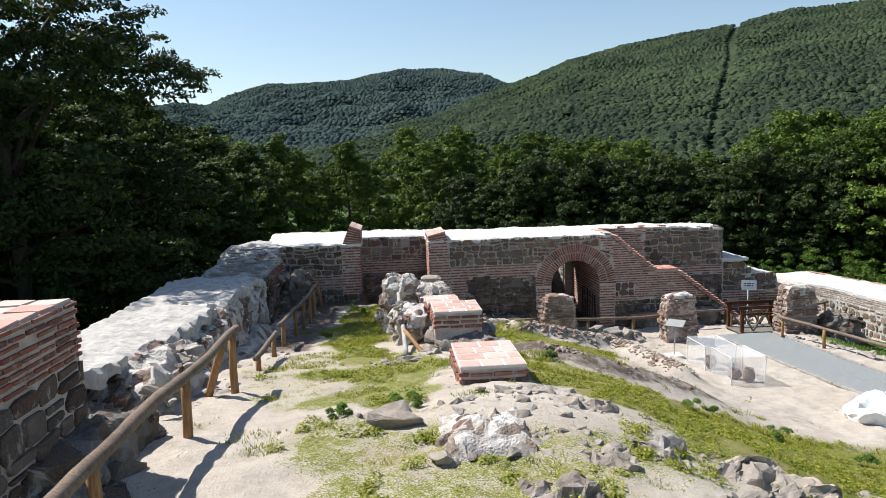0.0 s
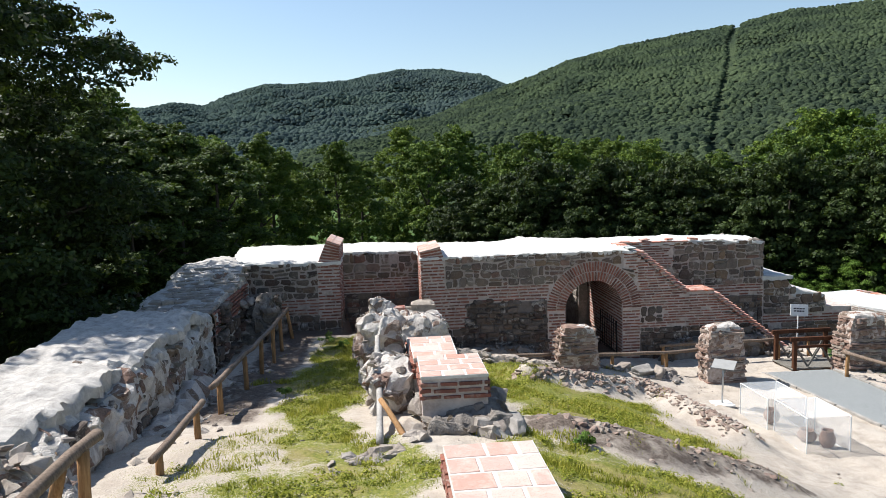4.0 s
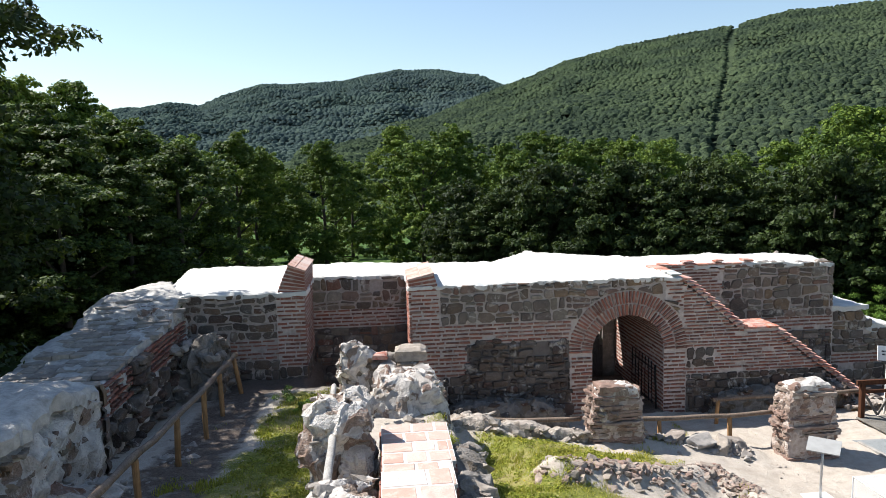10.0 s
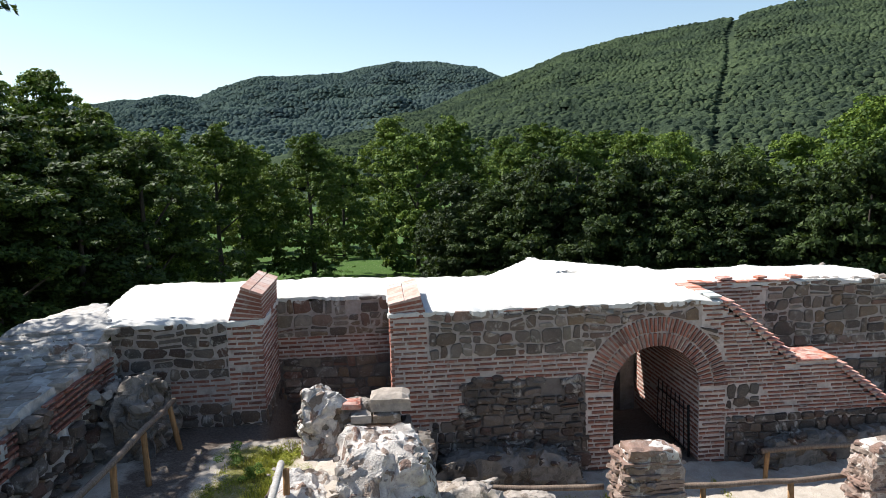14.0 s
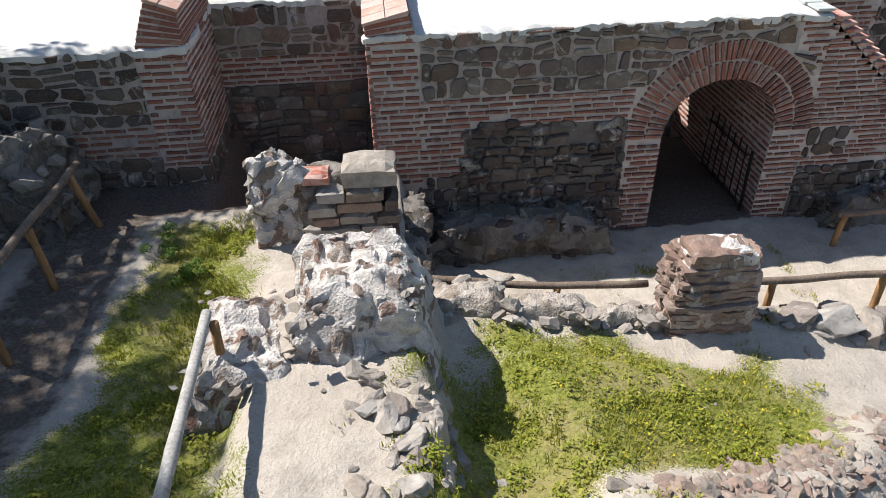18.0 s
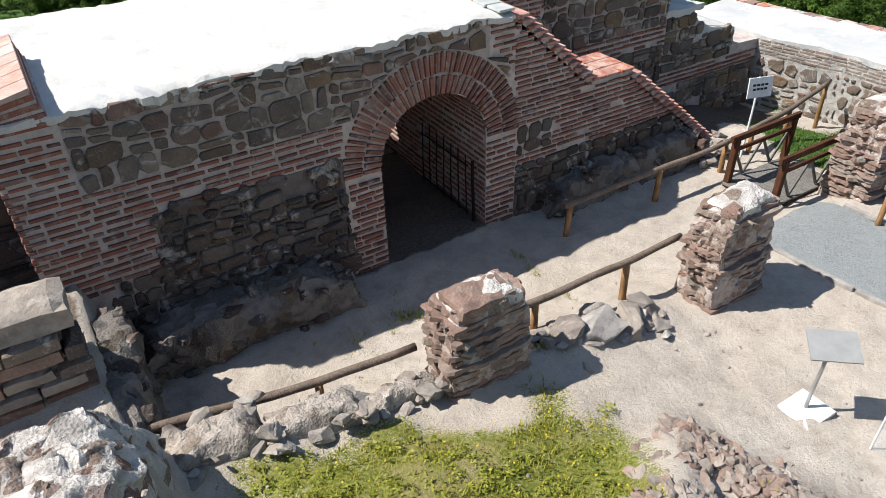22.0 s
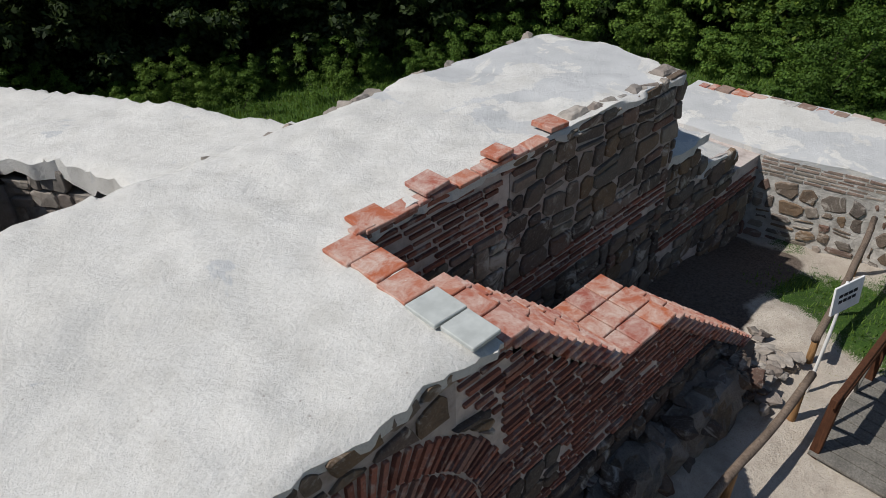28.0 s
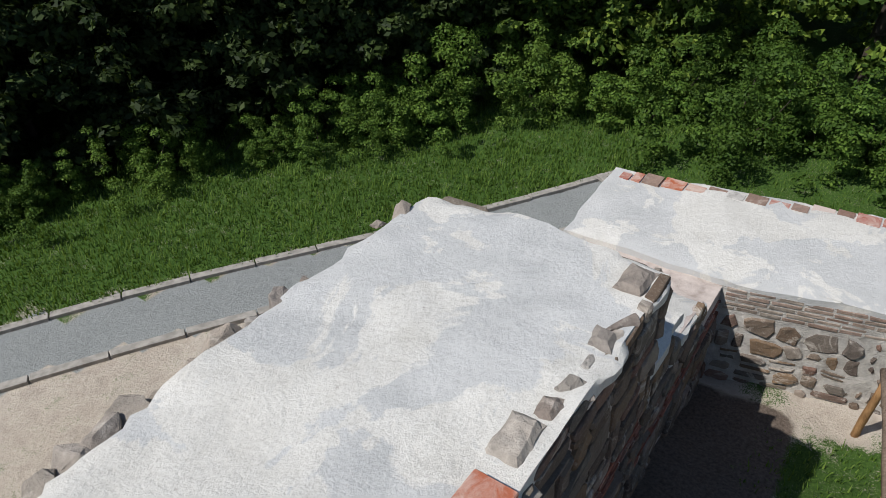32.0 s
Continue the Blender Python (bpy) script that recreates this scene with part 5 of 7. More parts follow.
edge_tiles = thing("edge_tiles", "row of broken red and white tiles along the mortar edge", "roof tiles", (9.0, 27.8, 3.7))
for k, (x0, x1, pale) in enumerate(((8.43, 8.71, 1), (8.40, 8.72, 1), (8.41, 8.72, 0), (8.43, 8.75, 0), (8.40, 8.74, 0))):
    y0 = 26.26 + 0.343 * k
    ob = tile(edge_tiles, "top_tile", x0, x1, y0 + 0.006, y0 + 0.335, top_level(x0, y0) - 0.008 + 0.006 * (k % 2), 0.042, 0.8)
    if pale:
        ob.data.materials[0] = PALE_KERB
tile(edge_tiles, "top_tile", 8.70, 8.92, 27.90, 28.02, top_level(8.8, 28) + 0.012, 0.04, 1.5)
x = 8.80
for i, (w, deep, lift) in enumerate(((0.34, 0.30, 0.0), (0.26, 0.2, -0.02), (0.14, 0.16, -0.015), (0.3, 0.2, -0.005), (0.28, 0.17, -0.02), (0.16, 0.14, -0.01), (0.3, 0.18, -0.015), (0.22, 0.14, -0.02), (0.3, 0.16, -0.02))):
    tile(edge_tiles, "top_tile", x, x + w, 27.89 + rng.uniform(-0.02, 0.02), 27.9 + deep, top_level(x, 28) - 0.004 + lift, 0.045, 1.8)
    x += w + 0.015
tile(edge_tiles, "loose_tile", 9.5, 9.8, 27.9, 28.2, top_level(9.6, 28) + 0.062, 0.05, 4.0)
tile(edge_tiles, "loose_tile", 10.42, 10.66, 27.88, 28.12, top_level(10.5, 28) + 0.06, 0.05, 4.0)
tile(edge_tiles, "loose_tile", 11.28, 11.58, 27.92, 28.2, top_level(11.4, 28) + 0.05, 0.06, 5.0)
crest = thing("crest_stones", "loose stones bedded along the broken wall edge", "stones", (13.0, 28.0, 3.6))
spots = [(11.75 + 0.26 * i - 13.0, 28.06 + rng.uniform(-0.04, 0.06) - 28.0, 0.02 + rng.uniform(-0.04, 0.03), rng.uniform(0.26, 0.46)) for i in range(9)]
scatter_rocks(crest, spots, PALE_STONE, rng)
for i, (x, y, w, h) in enumerate(((11.72, 27.98, 0.46, 0.2), (12.15, 27.96, 0.26, 0.14), (12.42, 27.98, 0.22, 0.12), (12.9, 27.97, 0.3, 0.12), (13.6, 27.98, 0.4, 0.14))):
    put("crest_block", core("crest_block", x, x + w, y, y + 0.75 * w, 3.5, 3.6 + h * 0.5, PALE_STONE, 0.06, 0.06, 31.0 + i, 0.2, 0.6), crest)
lip = thing("edge_stones", "row of rough stones along the back edge of the mortar top", "stones", (10.5, 30.3, 3.75))
spots = [(rng.uniform(8.5, 14.0) - 10.5, rng.uniform(-0.04, 0.1), rng.uniform(-0.22, -0.1), rng.uniform(0.16, 0.4)) for i in range(16)]
spots += [(10.2 - 10.5 + 0.22 * i, 0.02 * i, -0.13, 0.36) for i in range(4)]
scatter_rocks(lip, spots, PALE_STONE, rng)
fronts = thing("front_edge_stones", "stones showing along the front edge of the mortar top", "stones", (5.0, 26.28, 3.6))
spots = [(rng.uniform(2.5, 8.4) - 5.0, rng.uniform(0.06, 0.14), rng.uniform(-0.05, 0.0), rng.uniform(0.2, 0.38)) for i in range(14)]
scatter_rocks(fronts, spots, PALE_STONE, rng)


# ---- brick-topped bases along the spine ----
def tiled_base(x0, x1, y0, y1, top, low, label):
    ob = thing("tile_topped_plinth", label, "masonry base", ((x0 + x1) / 2, (y0 + y1) / 2, low), "tiled bases")
    put("masonry_core", box_mesh("masonry_core", x0 + 0.02, x1 - 0.02, y0 + 0.02, y1 - 0.02, low, top - 0.04, JOINT, 0.01), ob)
    nx, ny = max(2, round((x1 - x0) / 0.33)), max(2, round((y1 - y0) / 0.34))
    for i in range(nx):
        for j in range(ny):
            sx, sy = (x1 - x0) / nx, (y1 - y0) / ny
            off = 0.12 if j % 2 else 0.0
            a, b = x0 + i * sx + (off if i else 0), x0 + (i + 1) * sx + (off if i < nx - 1 else 0)
            tile(ob, "cap_tile", a + 0.018, b - 0.018, y0 + j * sy + 0.017, y0 + (j + 1) * sy - 0.017, top - 0.045, 0.045, 0.7, PALE_TILE)
    bed = bmesh.new()
    box(bed, x0 + 0.01, x1 - 0.01, y0 + 0.01, y1 - 0.01, top - 0.05, top - 0.006)
    put("mortar_bed", mesh_from_bm("mortar_bed", bed, LIME), ob)
    br = Pieces(ob, "brick", BRICK, ((x0 + x1) / 2, y0, top), 200)
    for o, u, n, ln in (((x0, y0, 0), (1, 0, 0), (0, -1, 0), x1 - x0), ((x1, y0, 0), (0, 1, 0), (1, 0, 0), y1 - y0), ((x0, y0, 0), (0, 1, 0), (-1, 0, 0), y1 - y0), ((x0, y1, 0), (1, 0, 0), (0, 1, 0), x1 - x0)):
        o = (o[0] - ob.location.x, o[1] - ob.location.y, -ob.location.z)
        lay_bricks(Face(o, u, n), br, 0, ln, top - 0.38, top - 0.05, rng, course=0.1, thick=0.055)
    br.near = Vector((0, 0, 0))
    br.finish()
    return ob


tiled_base(1.0, 2.03, 10.0, 11.5, 3.45, 2.75, "brick base with pinkish clay tiles on its flat top")
tiled_base(0.9, 1.93, 14.1, 15.3, 3.44, 2.4, "brick base with a flat top of pale red tiles")
tiled_base(0.84, 1.6, 15.3, 16.1, 3.4, 2.4, "narrow tiled base joined behind a wider one")
tiled_base(0.85, 1.68, 16.1, 17.36, 3.2, 2.3, "lower tiled base stepping down along the ruined wall")
tiled_base(0.83, 1.8, 17.4, 18.8, 2.9, 1.9, "lowest tiled base at the end of the ruined wall")


def heap(name, label, x0, x1, y0, y1, z0, z1, seed, amount=0.16, rocks=18, material=CORE, stone=PALE_STONE, size=(0.15, 0.4), taper=0.12):
    """A lump of ruined masonry with stones standing out of it."""
    ob = thing(name, label, "ruined masonry", ((x0 + x1) / 2, (y0 + y1) / 2, z0))
    put("core", core("core", x0, x1, y0, y1, z0, z1, material, amount, max(0.048, max(x1 - x0, y1 - y0) / 44), seed, taper, 0.85, size and (4.6 if size[1] > 0.3 else 7.0)), ob)
    r = random.Random(int(seed * 10))
    cx, cy, hx, hy = 0, 0, (x1 - x0) / 2, (y1 - y0) / 2
    spots = []
    for _ in range(rocks):
        f = r.uniform(0.02, 0.98)
        k = 1 - taper * f
        if r.random() < 0.25:
            spots.append((r.uniform(-hx, hx) * 0.8, r.uniform(-hy, hy) * 0.8, (z1 - z0) - r.uniform(0.03, 0.2), r.uniform(*size)))
        elif r.random() < 0.5:
            spots.append((r.choice((-1, 1)) * hx * k * 0.94, r.uniform(-hy, hy) * 0.95, f * (z1 - z0) * 0.95, r.uniform(*size)))
        else:
            spots.append((r.uniform(-hx, hx) * 0.95, r.choice((-1, -1, 1)) * hy * k * 0.94, f * (z1 - z0) * 0.95, r.uniform(*size)))
    scatter_rocks(ob, spots, stone, r, sink=0.02 if material is OLD_RUBBLE else 0.16)
    return ob


heap("rubble_column", "tall worn rubble stump with pale mortar lumps", -0.15, 0.72, 17.6, 18.75, 1.7, 3.64, 1.3, 0.24, 40, MOUND, PALE_STONE, (0.1, 0.34), 0.16)
heap("rubble_column", "rounded rubble stump beside a tiled base", 0.05, 0.82, 15.2, 16.6, 2.1, 3.34, 2.6, 0.24, 36, MOUND, PALE_STONE, (0.1, 0.34), 0.2)
heap("rubble_footing", "rough stone footing under a tiled base", 0.85, 2.35, 13.4, 15.6, 1.7, 2.95, 3.7, 0.16, 60, OLD_RUBBLE, PALE_STONE, (0.25, 0.6))
heap("rubble_footing", "rough stone footing under tiled bases", 0.85, 2.3, 15.6, 18.9, 1.5, 2.75, 4.4, 0.14, 60, OLD_RUBBLE, PALE_STONE, (0.2, 0.5))
heap("rubble_footing", "stone footing of a brick base in the grass", 0.85, 2.25, 9.3, 11.7, 2.5, 3.05, 5.2, 0.12, 40, OLD_RUBBLE, PALE_STONE, (0.2, 0.5))
heap("white_mound", "broad mound of broken white mortar and rubble", 0.45, 2.2, 20.95, 23.1, 1.3, 2.74, 6.1, 0.15, 90, MOUND, PALE_STONE, (0.06, 0.22), 0.35)
heap("white_mound", "low lump of broken white mortar", -0.5, 0.95, 20.6, 22.6, 1.2, 2.3, 7.3, 0.16, 70, MOUND, PALE_STONE, (0.06, 0.25), 0.35)
stump = heap("wall_stump", "squared stone wall stump with flat courses and white mortar", 0.05, 1.7, 24.32, 25.1, 0.9, 2.36, 8.2, 0.08, 20, OLD_RUBBLE, PALE_STONE, (0.15, 0.3), 0.05)
z, r9 = 1.25, random.Random(98)
while z < 2.3:
    t, x = r9.uniform(0.13, 0.22), 0.72 + r9.uniform(-0.1, 0.1)
    while x < 1.7:
        w = r9.uniform(0.28, 0.6)
        put("flat_stone", core("flat_stone", x, min(x + w, 1.86), 24.2 + r9.uniform(-0.03, 0.05), 24.7, z, z + t, r9.choice((WALL_STONE, PALE_STONE, WALL_STONE, RED_STONE)), 0.035, 0.1, z * 7 + x, 0.03), stump)
        x += w + 0.03
    z += t + 0.025
put("mortar_lump", core("mortar_lump", -0.1, 0.62, 24.2, 24.95, 1.3, 2.68, MOUND, 0.2, 0.045, 21.0, 0.1, 1.4, 6.0), stump, "craggy white mortar lump")
put("tile_fragment", core("tile_fragment", 0.62, 0.98, 24.3, 24.7, 2.36, 2.5, TILE, 0.04, 0.08, 23.0, 0.05), stump, "broken orange tile")
heap("rubble_edge", "earth bank edged with rough stones", 1.5, 2.2, 18.9, 21.4, 0.9, 2.0, 9.1, 0.12, 60, EARTH, PALE_STONE, (0.2, 0.45), 0.2)
heap("rubble_edge", "dark rubble edge dropping to the sunken path", 1.7, 2.35, 22.8, 26.2, -0.2, 1.35, 18.4, 0.16, 80, OLD_RUBBLE, DARK_STONE, (0.15, 0.4), 0.2)
heap("wall_plinth", "projecting rubble plinth at the foot of the gate wall", 2.3, 5.5, 25.5, 26.35, -0.3, 0.72, 10.4, 0.14, 90, OLD_RUBBLE, DARK_STONE, (0.2, 0.45), 0.12)
heap("wall_plinth", "broken rubble plinth below the stair flank", 9.3, 13.4, 25.75, 26.35, -0.4, 0.62, 11.6, 0.16, 80, OLD_RUBBLE, DARK_STONE, (0.2, 0.45), 0.12)
heap("corner_rubble", "broken masonry where the low wall meets the gate wall", -5.3, -3.85, 24.9, 26.5, 1.5, 3.5, 19.3, 0.16, 50, MOUND, PALE_STONE, (0.12, 0.36), 0.2)
heap("corner_rubble", "collapsed dark rubble in the wall corner", -3.95, -2.75, 24.6, 26.3, 1.1, 2.75, 12.2, 0.22, 50, OLD_RUBBLE, PALE_STONE, (0.2, 0.5), 0.35)
heap("broken_face", "collapsed white rubble sloping from the wall top to the path", -4.5, -2.95, 8.7, 12.4, 2.2, 3.7, 13.5, 0.2, 130, MOUND, PALE_STONE, (0.12, 0.4), 0.42)
heap("broken_face", "collapsed rubble at the foot of the wall", -3.75, -3.0, 13.2, 19.9, 1.6, 2.5, 14.5, 0.2, 90, MOUND, PALE_STONE, (0.12, 0.36), 0.35)
heap("near_footing", "large dark boulder footing below the restored block", -3.6, -2.85, 5.9, 8.6, 2.9, 3.75, 15.5, 0.15, 20, OLD_RUBBLE, DARK_STONE, (0.3, 0.7), 0.2)
heap("mortar_patch", "flat patch of white mortar and broken stone in the grass", 0.35, 1.75, 6.7, 8.6, 2.9, 3.46, 16.5, 0.12, 90, MOUND, PALE_STONE, (0.08, 0.36), 0.3)


def brick_pier(name, label, x0, x1, y0, y1, z0, z1, seed):
    """A ruined pier of thin stone and brick layers with worn, stepped edges."""
    ob = thing(name, label, "ruined pier", ((x0 + x1) / 2, (y0 + y1) / 2, z0), "ruined piers")
    r = random.Random(seed)
    hx, hy = (x1 - x0) / 2, (y1 - y0) / 2
    put("mortar_core", core("mortar_core", x0 + 0.07, x1 - 0.07, y0 + 0.06, y1 - 0.06, z0 - 0.1, z1 - 0.06, PIER_MORTAR, 0.09, 0.045, seed * 0.7, 0.16, 1.2, 8.0), ob)
    z, k = z0 - 0.12, 0
    while z < z1 - 0.13:
        t = r.uniform(0.03, 0.065)
        f = (z - z0) / (z1 - z0)
        slip = (r.uniform(-0.05, 0.05), r.uniform(-0.04, 0.04))
        grow = r.uniform(-0.05, 0.04)
        bm = bmesh.new()
        n = 48
        ring = []
        for i in range(n):
            a = 2 * math.pi * i / n
            c, s = math.cos(a), math.sin(a)
            q = 1 / max(abs(c), abs(s)) ** 0.72
            worn = 0.98 - 0.16 * f - 0.1 * max(0, f - 0.6) * 2 + 0.16 * noise.noise(Vector((c * 1.8, s * 1.8, z * 1.6 + seed))) + 0.12 * noise.noise(Vector((c * 5, s * 5, z * 9 + seed))) + 0.07 * noise.noise(Vector((c * 13, s * 13, z * 21 + seed)))
            ring.append((c * q * hx * 0.97 * worn + c * grow + slip[0], s * q * hy * 1.0 * worn + s * grow + slip[1]))
        sag = [0.035 * noise.noise(Vector((x * 2.2, y * 2.2, seed + z * 0.7))) for x, y in ring]
        lo = [bm.verts.new((x, y, z - z0 + d + r.uniform(-0.01, 0.01))) for (x, y), d in zip(ring, sag)]
        hi = [bm.verts.new((x * 0.975, y * 0.975, z - z0 + t + d * 1.1 + r.uniform(-0.014, 0.014))) for (x, y), d in zip(ring, sag)]
        for i in range(n):
            bm.faces.new((lo[i], lo[(i + 1) % n], hi[(i + 1) % n], hi[i]))
        bm.faces.new(hi)
        bm.faces.new(lo[::-1])
        bmesh.ops.triangulate(bm, faces=[q for q in bm.faces if len(q.verts) > 4])
        part("brick_layer" if k % 2 else "stone_layer", bm, r.choice((RED_STONE, MIXED, MIXED, RED_STONE, RED_STONE)), ob)
        z += t + r.uniform(0.004, 0.035)
        k += 1
    put("mortar_cap", core("mortar_cap", x0 + 0.2, x1 - 0.2, y0 + 0.1, y1 - 0.1, z1 - 0.3, z1 + 0.03, MOUND, 0.06, 0.06, seed * 1.3, 0.1, 0.4), ob, "pale mortar cap")
    scatter_rocks(ob, [(r.uniform(-hx, hx) * 0.55, r.uniform(-hy, hy) * 0.5, z1 - z0 - 0.06, r.uniform(0.18, 0.42)) for _ in range(7)], RED_STONE, r, "cap_stone")
    scatter_rocks(ob, [(math.cos(a) * hx * 0.95, math.sin(a) * hy * 0.95, r.uniform(0.05, (z1 - z0) * 0.9), r.uniform(0.1, 0.22)) for a in [r.uniform(0, 6.28) for _ in range(16)]], MIXED, r, sink=0.1)
    return ob


capped = brick_pier("ruined_pier", "ruined pier of thin brick layers with a mortar cap", 5.05, 6.35, 22.45, 23.2, 0.4, 2.0, 31)
put("cap_slab", core("cap_slab", 5.3, 6.05, 22.55, 23.0, 1.9, 2.05, RED_STONE, 0.04, 0.07, 41.0, 0.05), capped, "flat brown slab on top")
brick_pier("ruined_pier", "worn brick pier beside the sandy path", 9.2, 10.5, 22.25, 23.0, 0.2, 1.92, 32)
brick_pier("ruined_pier", "leaning brick pier beside the wooden bridge", 13.75, 15.1, 22.75, 23.7, -0.2, 1.9, 33)
heap("pier_rubble", "dark rubble fallen behind a brick pier", 15.0, 16.4, 22.0, 23.4, -0.5, 0.9, 17.5, 0.2, 50, OLD_RUBBLE, DARK_STONE, (0.25, 0.55), 0.3)

# ---- rows of loose stones ----
def stone_row(label, pts, count, spread, size, material, seed, lift=0.02, pile=0.0):
    r = random.Random(seed)
    base = (*pts[0], ground_z(*pts[0]))
    ob = thing("stone_row", label, "stones", base)
    spots = []
    for _ in range(count):
        f = r.uniform(0, len(pts) - 1.001)
        i = int(f)
        a, b = pts[i], pts[i + 1]
        w = r.gauss(0, 0.5)
        x = a[0] + (b[0] - a[0]) * (f - i) + r.gauss(0, spread)
        y = a[1] + (b[1] - a[1]) * (f - i) + r.gauss(0, spread)
        d = max(0, 1 - abs(r.gauss(0, 0.6)))
        spots.append((x - base[0], y - base[1], ground_z(x, y) - base[2] + lift + pile * d, r.uniform(*size)))
    scatter_rocks(ob, spots, material, r, limit=55)
    return ob


def foundation(label, pts, wide, high, seed):
    """A low foundation of mortar and rough stones along points, with its broken top stones."""
    r = random.Random(seed)
    base = (*pts[0], ground_z(*pts[0]))
    ob = thing("foundation_wall", label, "ruined masonry", base)
    spots = []
    for (xa, ya), (xb, yb) in zip(pts, pts[1:]):
        x0, x1, y0, y1 = min(xa, xb) - 0.12, max(xa, xb) + 0.12, min(ya, yb) - wide / 2, max(ya, yb) + wide / 2
        z = ground_z((xa + xb) / 2, (ya + yb) / 2 - 0.3)
        put("footing", core("footing", x0, x1, y0, y1, z - 0.4, z + high, FOOTING, 0.08, 0.05, seed + xa, 0.22, 1.0, 7.0), ob)
        for _ in range(int(16 * (x1 - x0))):
            x, y = r.uniform(x0, x1), r.choice((y0 + 0.06, y0 + 0.02, r.uniform(y0, y1), y1 - 0.05))
            spots.append((x - base[0], y - base[1], z - base[2] + high * r.uniform(0.2, 1.0), r.uniform(0.1, 0.34)))
    scatter_rocks(ob, spots, PALE_STONE, r)
    return ob


foundation("low mortared foundation of rough stones between path and grass", [(2.2, 23.2), (3.1, 22.95), (4.1, 22.82), (5.1, 22.8)], 0.4, 0.2, 51)
boulders = stone_row("flat grey boulders at the foot of a pier", [(6.5, 22.85), (7.4, 22.8), (8.3, 22.6)], 46, 0.16, (0.12, 0.42), PALE_STONE, 52, 0.02, 0.06)
for i, (x, y, q, w) in enumerate(((7.0, 22.75, 0.62, 20), (7.5, 22.6, 0.8, -15), (8.05, 22.55, 0.72, 40), (8.4, 22.75, 0.55, 80), (7.7, 22.95, 0.5, 10))):
    rock = part("boulder", rock_mesh("boulder", 140 + i, PALE_STONE, (1.0, 0.8, 0.5)), None, boulders)
    rock.matrix_basis = pose(x - 6.5, y - 22.85, ground_z(x, y) - ground_z(6.5, 22.85) + 0.1 * q, 6, -8, w) @ Matrix.Diagonal((q, q, q, 1))
stone_row("curved row of small broken stones round the grass", STONE_ARC[:4], 380, 0.22, (0.05, 0.3), MIXED, 53, 0.0, 0.05)
stone_row("straight ridge of small broken stones beside the path", STONE_ARC[3:], 420, 0.22, (0.05, 0.28), MIXED, 54, 0.0, 0.04)
stone_row("spoil heap of dark earth and stones", SPOIL, 150, 0.34, (0.04, 0.22), MIXED, 55, 0.0, 0.02)
stone_row("scattered pale boulders in front of a brick base", [(0.0, 8.3), (1.4, 8.9), (2.6, 9.6)], 60, 0.42, (0.08, 0.42), PALE_STONE, 56, 0.02, 0.05)
stone_row("flat bedded stones in the trodden ground", [(-0.5, 6.5), (2.0, 6.3), (4.0, 7.5), (6.0, 8.5)], 70, 0.7, (0.1, 0.5), PALE_STONE, 57, -0.04)
stone_row("angular stones set in the sandy bank", [(0.9, 19.0), (1.6, 19.4), (1.8, 20.2), (1.75, 21.2)], 44, 0.22, (0.05, 0.4), PALE_STONE, 66, 0.0)
stone_row("rough olive boulders along the edge of the bank", [(1.55, 19.2), (1.8, 19.9), (1.7, 20.6), (1.45, 21.0)], 18, 0.13, (0.22, 0.5), PALE_STONE, 67, 0.06)
stone_row("rough bedrock slabs breaking through the slope", [(2.6, 6.8), (4.0, 7.2), (5.6, 6.6), (7.2, 7.6)], 46, 0.5, (0.3, 0.95), PALE_STONE, 64, -0.1)
stone_row("broken pale stones around a mortar patch", [(1.6, 7.2), (2.3, 8.4), (3.2, 9.2)], 70, 0.4, (0.06, 0.34), PALE_STONE, 65, 0.0)
stone_row("loose stones at the foot of the tiled base", [(-0.3, 12.6), (0.6, 13.2), (0.7, 14.2)], 26, 0.2, (0.2, 0.55), PALE_STONE, 58, 0.05)
stone_row("loose stones beside the fenced path", [(-2.7, 10.6), (-2.8, 14.0), (-2.9, 18.5), (-2.9, 22.5)], 90, 0.22, (0.1, 0.42), PALE_STONE, 59, 0.02)
stone_row("stones along the edge of the gravel walk", [(14.0, 22.6), (14.6, 20.5), (15.0, 18.0), (15.2, 15.0)], 80, 0.3, (0.15, 0.5), PALE_STONE, 60, 0.03)
stone_row("stones scattered by the end of the stair", [(13.0, 25.7), (13.6, 25.8), (14.1, 25.9)], 40, 0.16, (0.12, 0.4), PALE_STONE, 61, 0.08, 0.12)
stone_row("small pebbles strewn over the sandy ground", [(2, 9), (6, 17), (9, 20), (8, 22), (11, 21), (4, 22.5)], 200, 1.2, (0.02, 0.09), PALE_STONE, 62, 0.0)
stone_row("pebbles strewn over the near court", [(-2, 9), (0, 11), (3, 8), (-1, 16), (1, 20), (-0.5, 24)], 160, 0.9, (0.02, 0.1), PALE_STONE, 63, 0.0)
